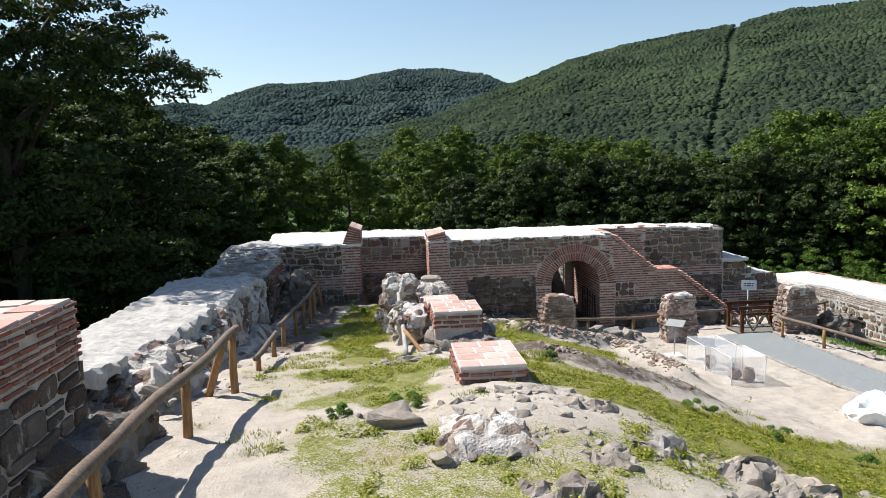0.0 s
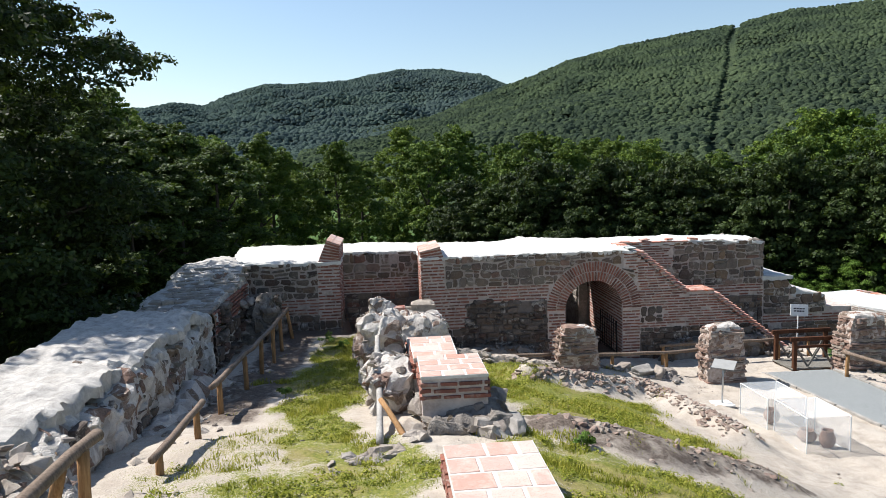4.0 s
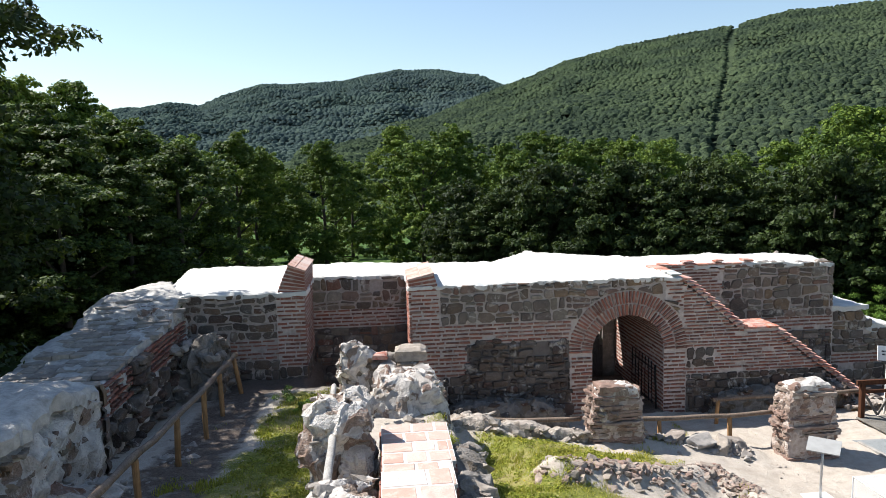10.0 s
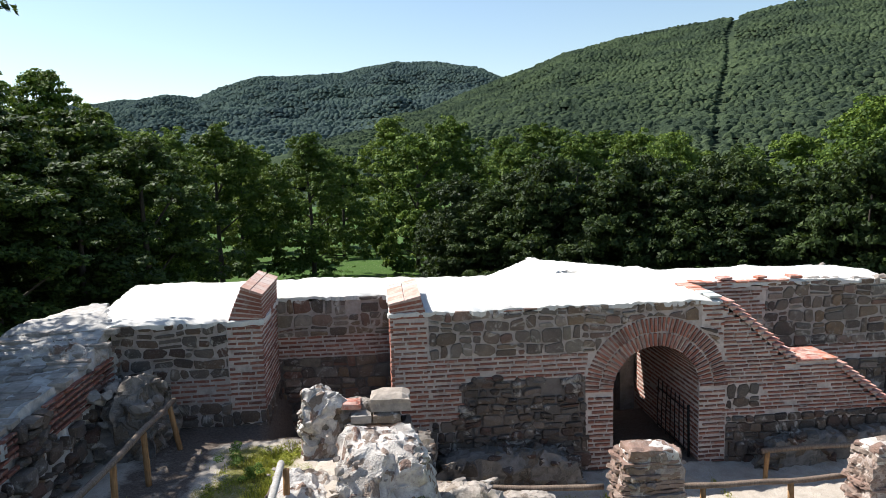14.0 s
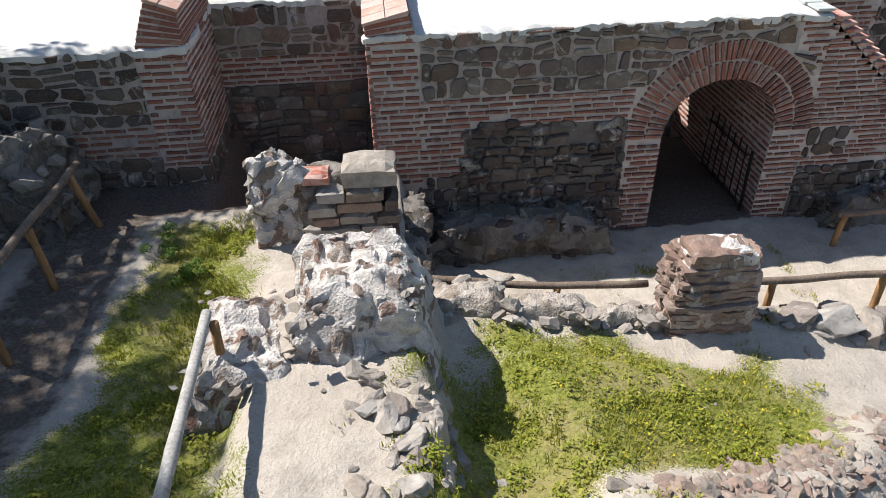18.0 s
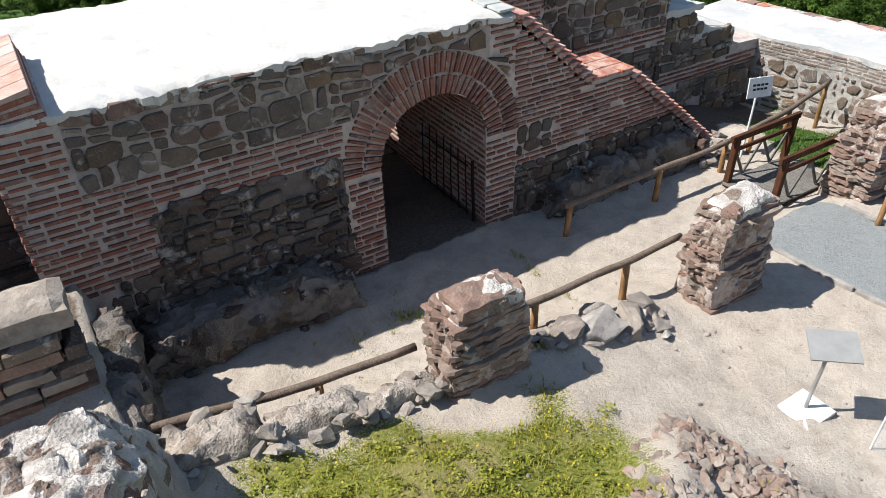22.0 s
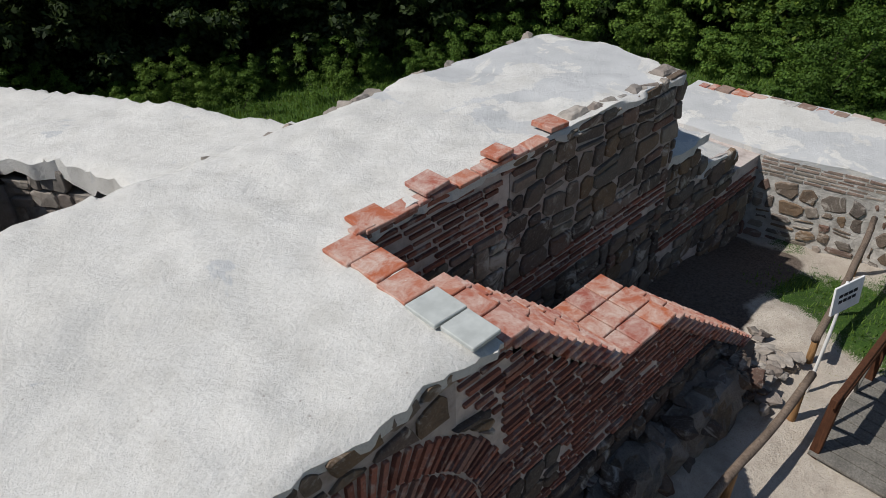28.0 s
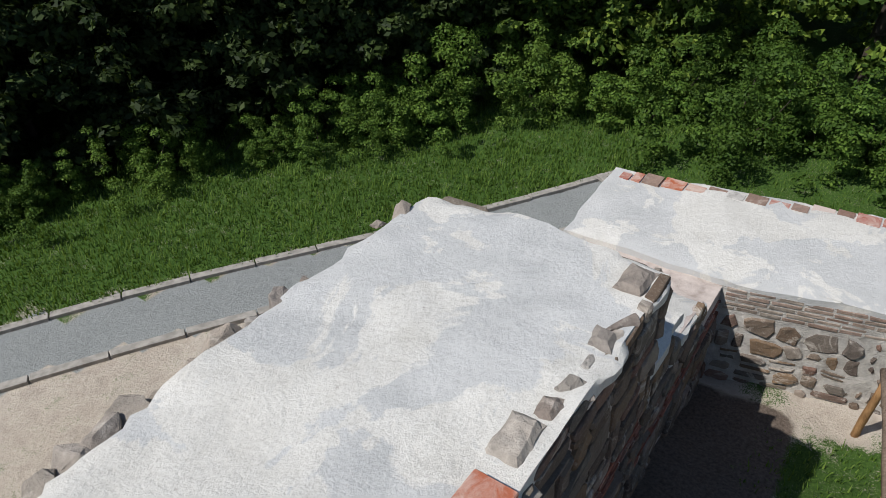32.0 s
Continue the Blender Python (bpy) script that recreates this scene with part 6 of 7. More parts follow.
for x, y, w, d, h in ((2.9, 7.3, 1.1, 0.9, 0.14), (3.8, 7.0, 1.3, 0.9, 0.12), (4.7, 7.3, 1.0, 0.8, 0.12), (5.4, 6.9, 1.2, 0.7, 0.1), (6.5, 8.2, 1.2, 1.0, 0.14), (2.2, 6.9, 0.8, 0.7, 0.12), (1.5, 6.1, 1.0, 0.6, 0.1), (2.7, 8.7, 1.0, 0.6, 0.12), (7.6, 8.0, 1.2, 0.9, 0.1), (3.4, 6.2, 1.4, 0.7, 0.1)):
    z = ground_z(x, y)
    outcrop = thing("bedrock_outcrop", "pale rough bedrock breaking through the grassy slope", "rock", (x, y, z), "bedrock outcrops")
    ob = put("rock", core("rock", x - w / 2, x + w / 2, y - d / 2, y + d / 2, z - 0.5, z + 0.55 * h, PALE_STONE, 0.17, 0.05, x * 3 + y, 0.3, 1.5, 5.0), outcrop)
big = thing("grey_boulder", "smooth grey boulder lying in the grass", "boulder", (0.0, 8.15, 3.4))
part("rock", rock_mesh("rock", 77, PALE_STONE, (0.75, 0.45, 0.5)), None, big)
stub = thing("pale_block", "pale squared block on top of the stump", "stone block", (1.55, 24.55, 2.5))
put("rock", core("rock", 1.15, 1.85, 24.25, 24.9, 2.3, 2.58, PALE_STONE, 0.05, 0.12, 3.3), stub)


# ---- pole fences ----
def fence(label, rail, posts, group="pole fences", radius=0.055, thin=0.05, drop=None):
    base = Vector((*posts[0][:2], ground_z(*posts[0][:2])))
    ob = thing("pole_fence", label, "fence", base, group)
    put("rail", log_mesh("rail", rail, radius, radius * 0.9, RAIL_WOOD, seed=rail[0][1]), ob)
    for x, y, top, *lean in posts:
        foot = ground_z(x, y) - 0.15
        dx, dy = lean or (0, 0)
        put("post", log_mesh("post", [(x + dx, y + dy, foot), (x, y, top)], thin * 1.05, thin, POST_WOOD, 8, x + y), ob, "peeled orange-brown post")
    return ob


fence("rustic pole fence with a weathered rail and peeled posts", [(-2.42, 4.2, 4.16), (-2.5, 6.6, 4.07), (-2.45, 8.6, 4.02), (-2.42, 11.0, 4.0)], [(-2.45, 5.6, 4.08), (-2.46, 8.2, 3.98), (-2.42, 10.6, 3.96), (-2.5, 10.3, 3.9, -0.35, 0.25)], radius=0.07, thin=0.058)
fence("short low pole fence beside the path", [(-2.46, 12.5, 3.08), (-2.46, 14.9, 2.98)], [(-2.46, 12.75, 3.03), (-2.46, 14.5, 2.96)])
fence("long pole fence beside the sunken path", [(-2.5, 15.7, 2.98), (-2.52, 19, 2.74), (-2.55, 22.5, 2.5), (-2.6, 25.4, 2.36)], [(-2.5, 16.1, 2.94), (-2.5, 18.4, 2.74), (-2.53, 20.4, 2.6), (-2.55, 22.2, 2.5), (-2.57, 23.6, 2.42), (-2.58, 25.0, 2.36, 0.15, 0.1)])
fence("low pole rail between the rubble mound and a pier", [(1.9, 23.68, 1.2), (3.9, 23.36, 1.1), (5.1, 23.25, 1.1)], [(3.9, 23.36, 1.08), (2.3, 23.62, 1.14)])
fence("low pole rail between two piers", [(6.3, 23.2, 1.02), (8.4, 23.18, 1.0), (9.5, 23.2, 1.03)], [(6.85, 23.2, 1.0), (8.45, 23.18, 0.98)])
fence("low pole rail before the stair flank", [(9.1, 25.2, 0.66), (11.2, 25.2, 0.66), (13.3, 25.22, 0.7)], [(9.2, 25.2, 0.62), (11.3, 25.2, 0.62), (13.1, 25.22, 0.64)])
fence("pole railing along the gravel walk", [(13.35, 22.4, 0.98), (14.1, 19.4, 0.9), (14.6, 16.4, 0.85), (15.0, 12.5, 0.9)], [(13.4, 22.3, 0.95), (13.8, 20.6, 0.9), (14.3, 18.0, 0.86), (14.7, 15.4, 0.86)])
fence("crooked pole fence across the corner below the east wall", [(14.1, 25.5, 0.55), (15.8, 25.7, 0.5), (17.5, 26.0, 0.62)], [(14.3, 25.5, 0.52), (15.7, 25.7, 0.46), (17.35, 25.98, 0.58, 0.1, 0.0)])
lean_pole = thing("leaning_pole", "grey pole propped against the rubble stump", "pole", (0.35, 14.6, 2.7))
put("pole", log_mesh("pole", [(0.3, 13.4, 2.75), (0.22, 17.55, 3.25)], 0.055, 0.05, PALE_WOOD, seed=4), lean_pole)
put("prop", log_mesh("prop", [(0.75, 13.5, 2.6), (0.3, 14.6, 2.95)], 0.045, 0.04, POST_WOOD, seed=5), lean_pole)
pole2 = thing("leaning_pole", "pole rail on a short post over the mound", "pole", (0.04, 21.17, 1.9))
put("pole", log_mesh("pole", [(0.08, 18.860000000000003, 2.86), (-0.01, 21.34, 2.72)], 0.055, 0.05, PALE_WOOD, seed=6), pole2)
put("post", log_mesh("post", [(0.04, 21.17, 1.6), (0.04, 21.26, 2.68)], 0.05, 0.045, POST_WOOD, seed=7), pole2)

# ---- wooden bridge ----
bridge = thing("wooden_bridge", "small dark-stained plank bridge with crossed railings", "bridge", (13.6, 24.3, 0.05))


def beam(owner, name, a, b, w, h, material):
    a, b = Vector(a), Vector(b)
    bm = bmesh.new()
    L = (b - a).length
    box(bm, -w / 2, w / 2, -h / 2, h / 2, 0, L)
    bmesh.ops.bevel(bm, geom=bm.edges[:], offset=0.006, segments=1, affect="EDGES")
    m = Matrix.Translation(a) @ (b - a).to_track_quat("Z", "Y").to_matrix().to_4x4()
    bmesh.ops.transform(bm, matrix=m, verts=bm.verts[:])
    return put(name, mesh_from_bm(name, bm, material), owner)


for i in range(9):
    x = 12.75 + i * 0.2
    beam(bridge, "plank", (x, 23.75, 0.1 + 0.002 * (i % 3)), (x, 24.85, 0.1), 0.185, 0.045, GREY_WOOD)
for y in (23.8, 24.8):
    beam(bridge, "bearer", (12.7, y, 0.03), (14.5, y, 0.03), 0.1, 0.09, STAIN_WOOD)
    for x in (12.75, 14.4):
        beam(bridge, "post", (x, y, -0.15), (x, y, 1.0), 0.11, 0.11, STAIN_WOOD)
    beam(bridge, "handrail", (12.6, y, 1.02), (14.55, y, 1.02), 0.07, 0.12, STAIN_WOOD)
    beam(bridge, "rail", (12.75, y, 0.78), (14.4, y, 0.78), 0.05, 0.08, STAIN_WOOD)
    for i in range(4):
        xa = 12.8 + i * 0.4
        lo, hi = (0.15, 0.78) if i % 2 else (0.78, 0.15)
        beam(bridge, "brace", (xa, y + 0.03, lo), (xa + 0.4, y + 0.03, hi), 0.03, 0.06, GREY_WOOD)

# ---- iron gate in the passage ----
grille = thing("iron_gate", "open black iron bar gate folded against the passage wall", "gate", (8.1, 26.9, 0.0))
for z in (0.2, 1.12):
    beam(grille, "cross_bar", (8.05, 26.55, z), (8.05, 28.1, z), 0.03, 0.03, IRON)
for i in range(7):
    y = 26.62 + i * 0.24
    put("bar", log_mesh("bar", [(8.05, y, 0.12), (8.05, y, 1.32 + 0.03 * (i % 2))], 0.013, 0.013, IRON, 6), grille)
put("post", log_mesh("post", [(8.1, 26.48, -0.1), (8.1, 26.48, 1.25)], 0.03, 0.03, IRON, 8), grille)

# ---- signs ----
sign = thing("warning_sign", "white sign board with two printed lines on a steel post", "sign", (13.75, 25.3, 0.0))
put("pole", log_mesh("pole", [(13.72, 25.3, -0.2), (13.8, 25.32, 1.75)], 0.022, 0.022, WHITE, 8), sign, "thin pale post")
bm = bmesh.new()
box(bm, -0.27, 0.27, -0.012, 0.012, -0.19, 0.19, pose(13.8, 25.29, 1.58, -8, 2, -14))
put("board", mesh_from_bm("board", bm, WHITE), sign)
INK = plain("sign_ink", (0.03, 0.03, 0.035), 0.6)
for dz, w in ((0.05, 0.36), (-0.03, 0.34)):
    for k in range(4):
        bm = bmesh.new()
        a = -w / 2 + k * w / 4
        box(bm, a, a + w / 4 - 0.02, -0.018, -0.013, dz - 0.02, dz + 0.02, pose(13.8, 25.29, 1.58, -8, 2, -14))
        put("print_bar", mesh_from_bm("print_bar", bm, INK), sign)
info = thing("info_stand", "slanted information panel on a steel post with a white base", "sign", (8.75, 20.45, 0.5))
gz = ground_z(8.75, 20.45)
put("base_plate", box_mesh("base_plate", 8.5, 9.02, 20.22, 20.66, gz - 0.02, gz + 0.035, WHITE, 0.008), info)
put("pole", log_mesh("pole", [(8.77, 20.45, gz), (8.8, 20.45, gz + 0.98)], 0.024, 0.024, STEEL, 8), info)
bm = bmesh.new()
box(bm, -0.27, 0.27, -0.19, 0.19, -0.012, 0.012, pose(8.8, 20.43, gz + 1.03, 22, 0, -40))
put("panel", mesh_from_bm("panel", bm, plain("panel_face", (0.32, 0.32, 0.31), 0.4)), info)

# ---- clear covers over the finds ----
def clear_sheet():
    n = Nodes("clear_sheet", 0.25)
    n.bsdf.inputs["Base Color"].default_value = (0.86, 0.88, 0.88, 1)
    n.bsdf.inputs["Alpha"].default_value = 0.13
    return n.mat


SHEET = clear_sheet()
TRIM = plain("clear_trim", (0.72, 0.74, 0.74), 0.35)


def cover_box(x0, x1, y0, y1, h):
    gz0 = ground_z((x0 + x1) / 2, (y0 + y1) / 2)
    ob = thing("clear_cover", "clear plastic display box over excavated finds", "display cover", ((x0 + x1) / 2, (y0 + y1) / 2, gz0), "display covers")
    for nm, a in (("front_sheet", (x0, x0 + 0.006, y0, y1, gz0, gz0 + h)), ("rear_sheet", (x1 - 0.006, x1, y0, y1, gz0, gz0 + h)), ("end_sheet", (x0 + 0.01, x1 - 0.01, y0, y0 + 0.006, gz0, gz0 + h)), ("end_sheet", (x0 + 0.01, x1 - 0.01, y1 - 0.006, y1, gz0, gz0 + h)), ("top_sheet", (x0, x1, y0, y1, gz0 + h + 0.002, gz0 + h + 0.008))):
        o = put(nm, box_mesh(nm, *a, SHEET), ob)
    for a in ((x0, y0), (x1, y0), (x0, y1), (x1, y1)):
        beam(ob, "corner_trim", (a[0], a[1], gz0), (a[0], a[1], gz0 + h), 0.022, 0.022, TRIM)
    for x in (x0, x1):
        for z in (gz0 + 0.01, gz0 + h):
            beam(ob, "edge_trim", (x, y0, z), (x, y1, z), 0.02, 0.02, TRIM)
    return ob


cover_box(8.85, 9.75, 18.5, 19.7, 0.8)
cover_box(8.95, 9.9, 17.2, 18.4, 0.8)
for x, y, r0, h in ((9.3, 19.1, 0.18, 0.35), (9.4, 17.9, 0.2, 0.28), (9.6, 17.5, 0.16, 0.4)):
    pot = thing("clay_jar", "broken pale clay storage jar under a clear cover", "jar", (x, y, ground_z(x, y)), "excavated jars")
    bm = bmesh.new()
    prof = [(r0 * 0.5, 0), (r0 * 0.95, h * 0.35), (r0, h * 0.6), (r0 * 0.7, h * 0.9), (r0 * 0.75, h), (r0 * 0.62, h), (r0 * 0.55, h * 0.85), (r0 * 0.2, h * 0.4)]
    rings = [[bm.verts.new((r * math.cos(2 * math.pi * k / 16), r * math.sin(2 * math.pi * k / 16), z)) for k in range(16)] for r, z in prof]
    for a, b in zip(rings, rings[1:]):
        for k in range(16):
            bm.faces.new((a[k], a[(k + 1) % 16], b[(k + 1) % 16], b[k]))
    bm.faces.new(rings[0][::-1])
    part("body", bm, RED_STONE, pot, smooth=True)
bag = thing("plastic_heap", "crumpled white plastic sheet heaped on the path", "plastic sheet", (10.95, 14.2, ground_z(10.95, 14.2)))
bm = bmesh.new()
bmesh.ops.create_icosphere(bm, subdivisions=4, radius=0.55)
for v in bm.verts:
    v.co = lump(v.co, 3.5, 0.16, 2.0)
    v.co = Vector((v.co.x * 1.4, v.co.y * 1.2, max(0.0, v.co.z * 1.0)))
part("sheet", bm, WHITE, bag)

# ---- kerbs of the lane and the walk ----
lane_kerb = thing("lane_kerb", "long concrete kerb stones along the gravel lane", "kerb", (13, 37, -0.9))
for off in (0.0, -1.75):
    x = -4.0
    while x < (22.5 if off == 0 else 20.5):
        ya, yb = 45.7 - 0.615 * x + off, 45.7 - 0.615 * (x + 1.0) + off
        beam(lane_kerb, "kerb_stone", (x, ya, ground_z(x, ya) + 0.03), (x + 0.97, yb, ground_z(x + 1, yb) + 0.03), 0.16, 0.09, KERB)
        x += 1.0
beam(lane_kerb, "kerb_stone", (22.5, 45.7 - 0.615 * 22.5, -0.87), (21.9, 30.9, -0.87), 0.16, 0.09, KERB)
walk_kerb = thing("walk_kerb", "thin timber edging along the gravel walk", "kerb", (11.4, 20, 0.3))
for y in np.arange(8.0, 23.0, 1.5):
    for f in (lambda q: 11.4 + 0.05 * (22 - q), lambda q: 13.5 + 0.02 * (22 - q)):
        beam(walk_kerb, "edging_board", (f(y), y, ground_z(f(y), y) + 0.02), (f(y + 1.46), y + 1.46, ground_z(f(y + 1.46), y + 1.46) + 0.02), 0.08, 0.07, KERB)


# ---- plants ----
def leaf_cloud(name, clumps, per, size, material, seed, up=0.35, shape=(1.0, 0.55), flat=0.8):
    """Many small pointed leaves on the outsides of clumps (x, y, z, radius)."""
    r = np.random.default_rng(seed)
    c = np.array(clumps)
    vol = c[:, 3] ** 2
    owner = r.choice(len(c), size=per, p=vol / vol.sum())
    d = r.normal(size=(per, 3))
    d /= np.linalg.norm(d, axis=1)[:, None]
    d[:, 2] = np.where(d[:, 2] < -0.3, -d[:, 2] * 0.6, d[:, 2])
    rad = c[owner, 3] * (0.55 + 0.5 * r.random(per) ** 0.7)
    p = c[owner, :3] + d * rad[:, None] * np.array([1, 1, flat])
    n = d + r.normal(size=(per, 3)) * 0.55 + np.array([0, 0, up])
    n /= np.linalg.norm(n, axis=1)[:, None]
    t = np.cross(n, r.normal(size=(per, 3)))
    t /= np.linalg.norm(t, axis=1)[:, None] + 1e-9
    b = np.cross(n, t)
    s = size * (0.6 + 0.8 * r.random(per))[:, None]
    k = shape[1]
    v = np.stack([p - t * s * 0.5, p + b * s * k * 0.5 - n * s * 0.08, p + t * s * 0.5, p - b * s * k * 0.5 - n * s * 0.08], axis=1).reshape(-1, 3)
    f = np.arange(per * 4).reshape(-1, 4)
    me = bpy.data.meshes.new(name)
    me.vertices.add(per * 4)
    me.vertices.foreach_set("co", v.astype(np.float32).ravel())
    me.loops.add(per * 4)
    me.loops.foreach_set("vertex_index", f.astype(np.int32).ravel())
    me.polygons.add(per)
    me.polygons.foreach_set("loop_start", (np.arange(per) * 4).astype(np.int32))
    me.materials.append(material)
    me.update(calc_edges=True)
    me.validate()
    return me


def tree_kind(name, label, seed, height, spread, low, leaves, size, material, sprays=6, belly=0.0, flat=0.8):
    """A tree whose crown is built of boughs, each a cluster of smaller leafy sprays with gaps between."""
    r = random.Random(seed)
    ob = tagged(new(name), label, "tree")
    trunk_top = height * 0.8
    part("trunk", log_mesh("trunk", [(0, 0, -1.5), (r.uniform(-.2, .2), r.uniform(-.2, .2), height * 0.3), (r.uniform(-.4, .4), r.uniform(-.4, .4), trunk_top)], height * 0.02, height * 0.006, BARK, 8, seed), None, ob)
    clumps = []
    n = 54 if leaves < 50000 else 150
    for i in range(n):
        f = (i + 0.5) / n
        z = height * (low + (0.97 - low) * f)
        prof = math.sin(math.pi * min(1, (f * 0.8 + 0.2))) ** 0.7
        if belly:
            prof = 0.6 + 0.4 * math.sin(math.pi * f ** (math.log(0.5) / math.log(belly))) ** 0.7
        a = i * 2.4 + r.uniform(-0.5, 0.5)
        d = spread * prof * r.uniform(0.4, 1.0) ** 0.7
        x, y, z = d * math.cos(a), d * math.sin(a), z + r.uniform(-0.4, 0.4)
        big = spread * r.uniform(0.15, 0.27)
        clumps.append((x * 0.8, y * 0.8, z, big * 0.75))
        for _ in range(sprays):
            b, e = r.uniform(0, 6.283), r.uniform(-0.5, 1.2)
            reach = big * r.uniform(0.7, 1.25)
            clumps.append((x + reach * math.cos(b) * math.cos(e), y + reach * math.sin(b) * math.cos(e), z + reach * math.sin(e) * flat, big * r.uniform(0.26, 0.52)))
        if i % 9 == 0:
            part("limb", log_mesh("limb", [(0, 0, z * 0.72), (x * 0.5, y * 0.5, z * 0.88), (x * 0.95, y * 0.95, z)], height * 0.007, height * 0.002, BARK, 5, i), None, ob)
    part("crown", leaf_cloud("crown", clumps, leaves, size, material, seed, flat=flat), None, ob)
    return ob


def skyline(a):
    """How high the wood stands over the horizon, in degrees, towards the compass a."""
    return np.interp(a, [-60, -36.5, -33.5, -29.4, -25.9, -21.8, -17.4, -12.1, -7.5, -3.4, 2.2, 4.9, 9.7, 11.8, 15, 18, 24, 40], [6, 4.3, 3.3, 2.1, 1.4, 2.9, 2.6, 3.2, 4.7, 3.9, 2.7, 2.3, 2.1, 3.3, 4.6, 5.6, 7.0, 8])


def plant(kinds, spots, heights, group, r, slack):
    """Copies of the kinds at the spots, each grown to the skyline seen from the middle of the court."""
    used = set()
    for x, y in spots:
        k = r.randrange(len(kinds))
        d = math.hypot(x - 0.3, y - 11)
        a = math.degrees(math.atan2(-(x - 0.3), y - 11))
        z = ground_z(x, y) - 0.2
        tall = 6.6 + d * math.tan(math.radians(skyline(a))) - z
        s = min(max(tall * r.uniform(*slack) / heights[k], 0.5), 1.45)
        m = pose(x, y, z, 0, 0, r.uniform(0, 360)) @ Matrix.Diagonal((s, s, s, 1))
        if k in used:
            copy_thing(kinds[k], m @ Matrix.Diagonal((1 / kinds[k].scale[0],) * 3 + (1,)))
        else:
            used.add(k)
            kinds[k].matrix_basis = m
            tagged(kinds[k], group=group)


SIZES = ((15.5, 5.4), (13.5, 5.0), (17.0, 5.8), (12.0, 4.8), (14.5, 5.8))
kinds = [tree_kind("broadleaf_tree", "tall leafy broadleaf tree in dense summer green", 100 + i, h, s, 0.03, 30000, 0.3, LEAF_A) for i, (h, s) in enumerate(SIZES)]
rng = random.Random(77)
spots = []
for row, (dist, gap) in enumerate(((50, 6.5), (61, 7.0), (74, 8.0))):
    a = -64 + row * 1.7
    while a < 50:
        q = dist * rng.uniform(0.94, 1.06)
        spots.append((4 - q * math.sin(math.radians(a)), 11 + q * math.cos(math.radians(a))))
        a += math.degrees(gap / dist) * rng.uniform(0.8, 1.2)
plant(kinds, spots, [h for h, s in SIZES], "forest trees", rng, (0.78, 1.04))
YOUNG = ((8.5, 3.6), (10.0, 4.0), (7.5, 3.4))
small = [tree_kind("young_tree", "young broadleaf tree at the wood's edge", 200 + i, h, s, 0.02, 26000, 0.17, LEAF_A) for i, (h, s) in enumerate(YOUNG)]
spots = [(x, 54 - 0.6 * x + d) for x, d in ((27, 1), (29, -1), (30, 4), (26, 7), (18, 9))]
spots += [(30, 33), (31, 28), (31, 23), (32, 17), (35, 38), (37, 31), (36, 24), (38, 16), (40, 44), (33, 10), (-12, 46), (-22, 46), (-10.5, 45)]
plant(small, spots, [h for h, s in YOUNG], "trees at the wood's edge", rng, (0.7, 0.95))

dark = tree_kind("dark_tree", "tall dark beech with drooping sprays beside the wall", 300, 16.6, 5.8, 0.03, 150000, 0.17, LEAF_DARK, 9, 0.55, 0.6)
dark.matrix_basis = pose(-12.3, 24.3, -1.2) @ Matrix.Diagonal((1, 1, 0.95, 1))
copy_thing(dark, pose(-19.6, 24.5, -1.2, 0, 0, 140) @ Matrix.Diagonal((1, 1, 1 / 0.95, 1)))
shade = tree_kind("shade_tree", "broadleaf tree with the wood's deep shade coloured into its leaves", 310, 16.0, 5.2, 0.03, 40000, 0.27, LEAF_SHADED)
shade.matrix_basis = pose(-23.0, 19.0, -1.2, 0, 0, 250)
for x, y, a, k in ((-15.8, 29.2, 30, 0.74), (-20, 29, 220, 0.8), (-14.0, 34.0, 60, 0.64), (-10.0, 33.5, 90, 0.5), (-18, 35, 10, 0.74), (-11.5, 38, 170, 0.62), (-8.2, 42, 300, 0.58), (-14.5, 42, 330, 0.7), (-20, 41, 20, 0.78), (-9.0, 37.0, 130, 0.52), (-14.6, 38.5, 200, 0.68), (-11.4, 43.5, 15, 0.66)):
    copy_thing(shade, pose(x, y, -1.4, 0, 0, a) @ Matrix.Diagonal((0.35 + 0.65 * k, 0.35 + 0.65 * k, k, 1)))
# gloom under the wood comes from this dark leaf colour
dim = tree_kind("understorey_tree", "low tree with the gloom under the wood coloured into its leaves", 320, 7.0, 3.4, 0.02, 26000, 0.2, LEAF_DARK)
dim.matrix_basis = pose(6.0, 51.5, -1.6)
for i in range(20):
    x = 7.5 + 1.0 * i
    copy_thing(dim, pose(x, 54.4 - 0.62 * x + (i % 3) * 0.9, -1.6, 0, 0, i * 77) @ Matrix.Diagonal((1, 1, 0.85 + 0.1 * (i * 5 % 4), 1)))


def bush(seed, spread, height, leaves, size):
    r = random.Random(seed)
    ob = tagged(new("leafy_shrub"), "dense green shrub at the edge of the meadow", "shrub", "shrubs along the wood")
    clumps = []
    for _ in range(22):
        x, y, tip = r.gauss(0, spread * 0.5), r.gauss(0, spread * 0.5), height * r.uniform(0.3, 1.1)
        for k in range(5):
            clumps.append((x + r.gauss(0, 0.16), y + r.gauss(0, 0.16), tip * (k + 0.6) / 5, spread * r.uniform(0.1, 0.2)))
    part("crown", leaf_cloud("crown", clumps, leaves, size, LEAF_B, seed), None, ob)
    for i in range(4):
        c = clumps[5 * i + 3]
        part("stem", log_mesh("stem", [(c[0] * 0.3, c[1] * 0.3, -0.3), c[:3]], 0.03, 0.012, BARK, 5, seed + i), None, ob)
    return ob


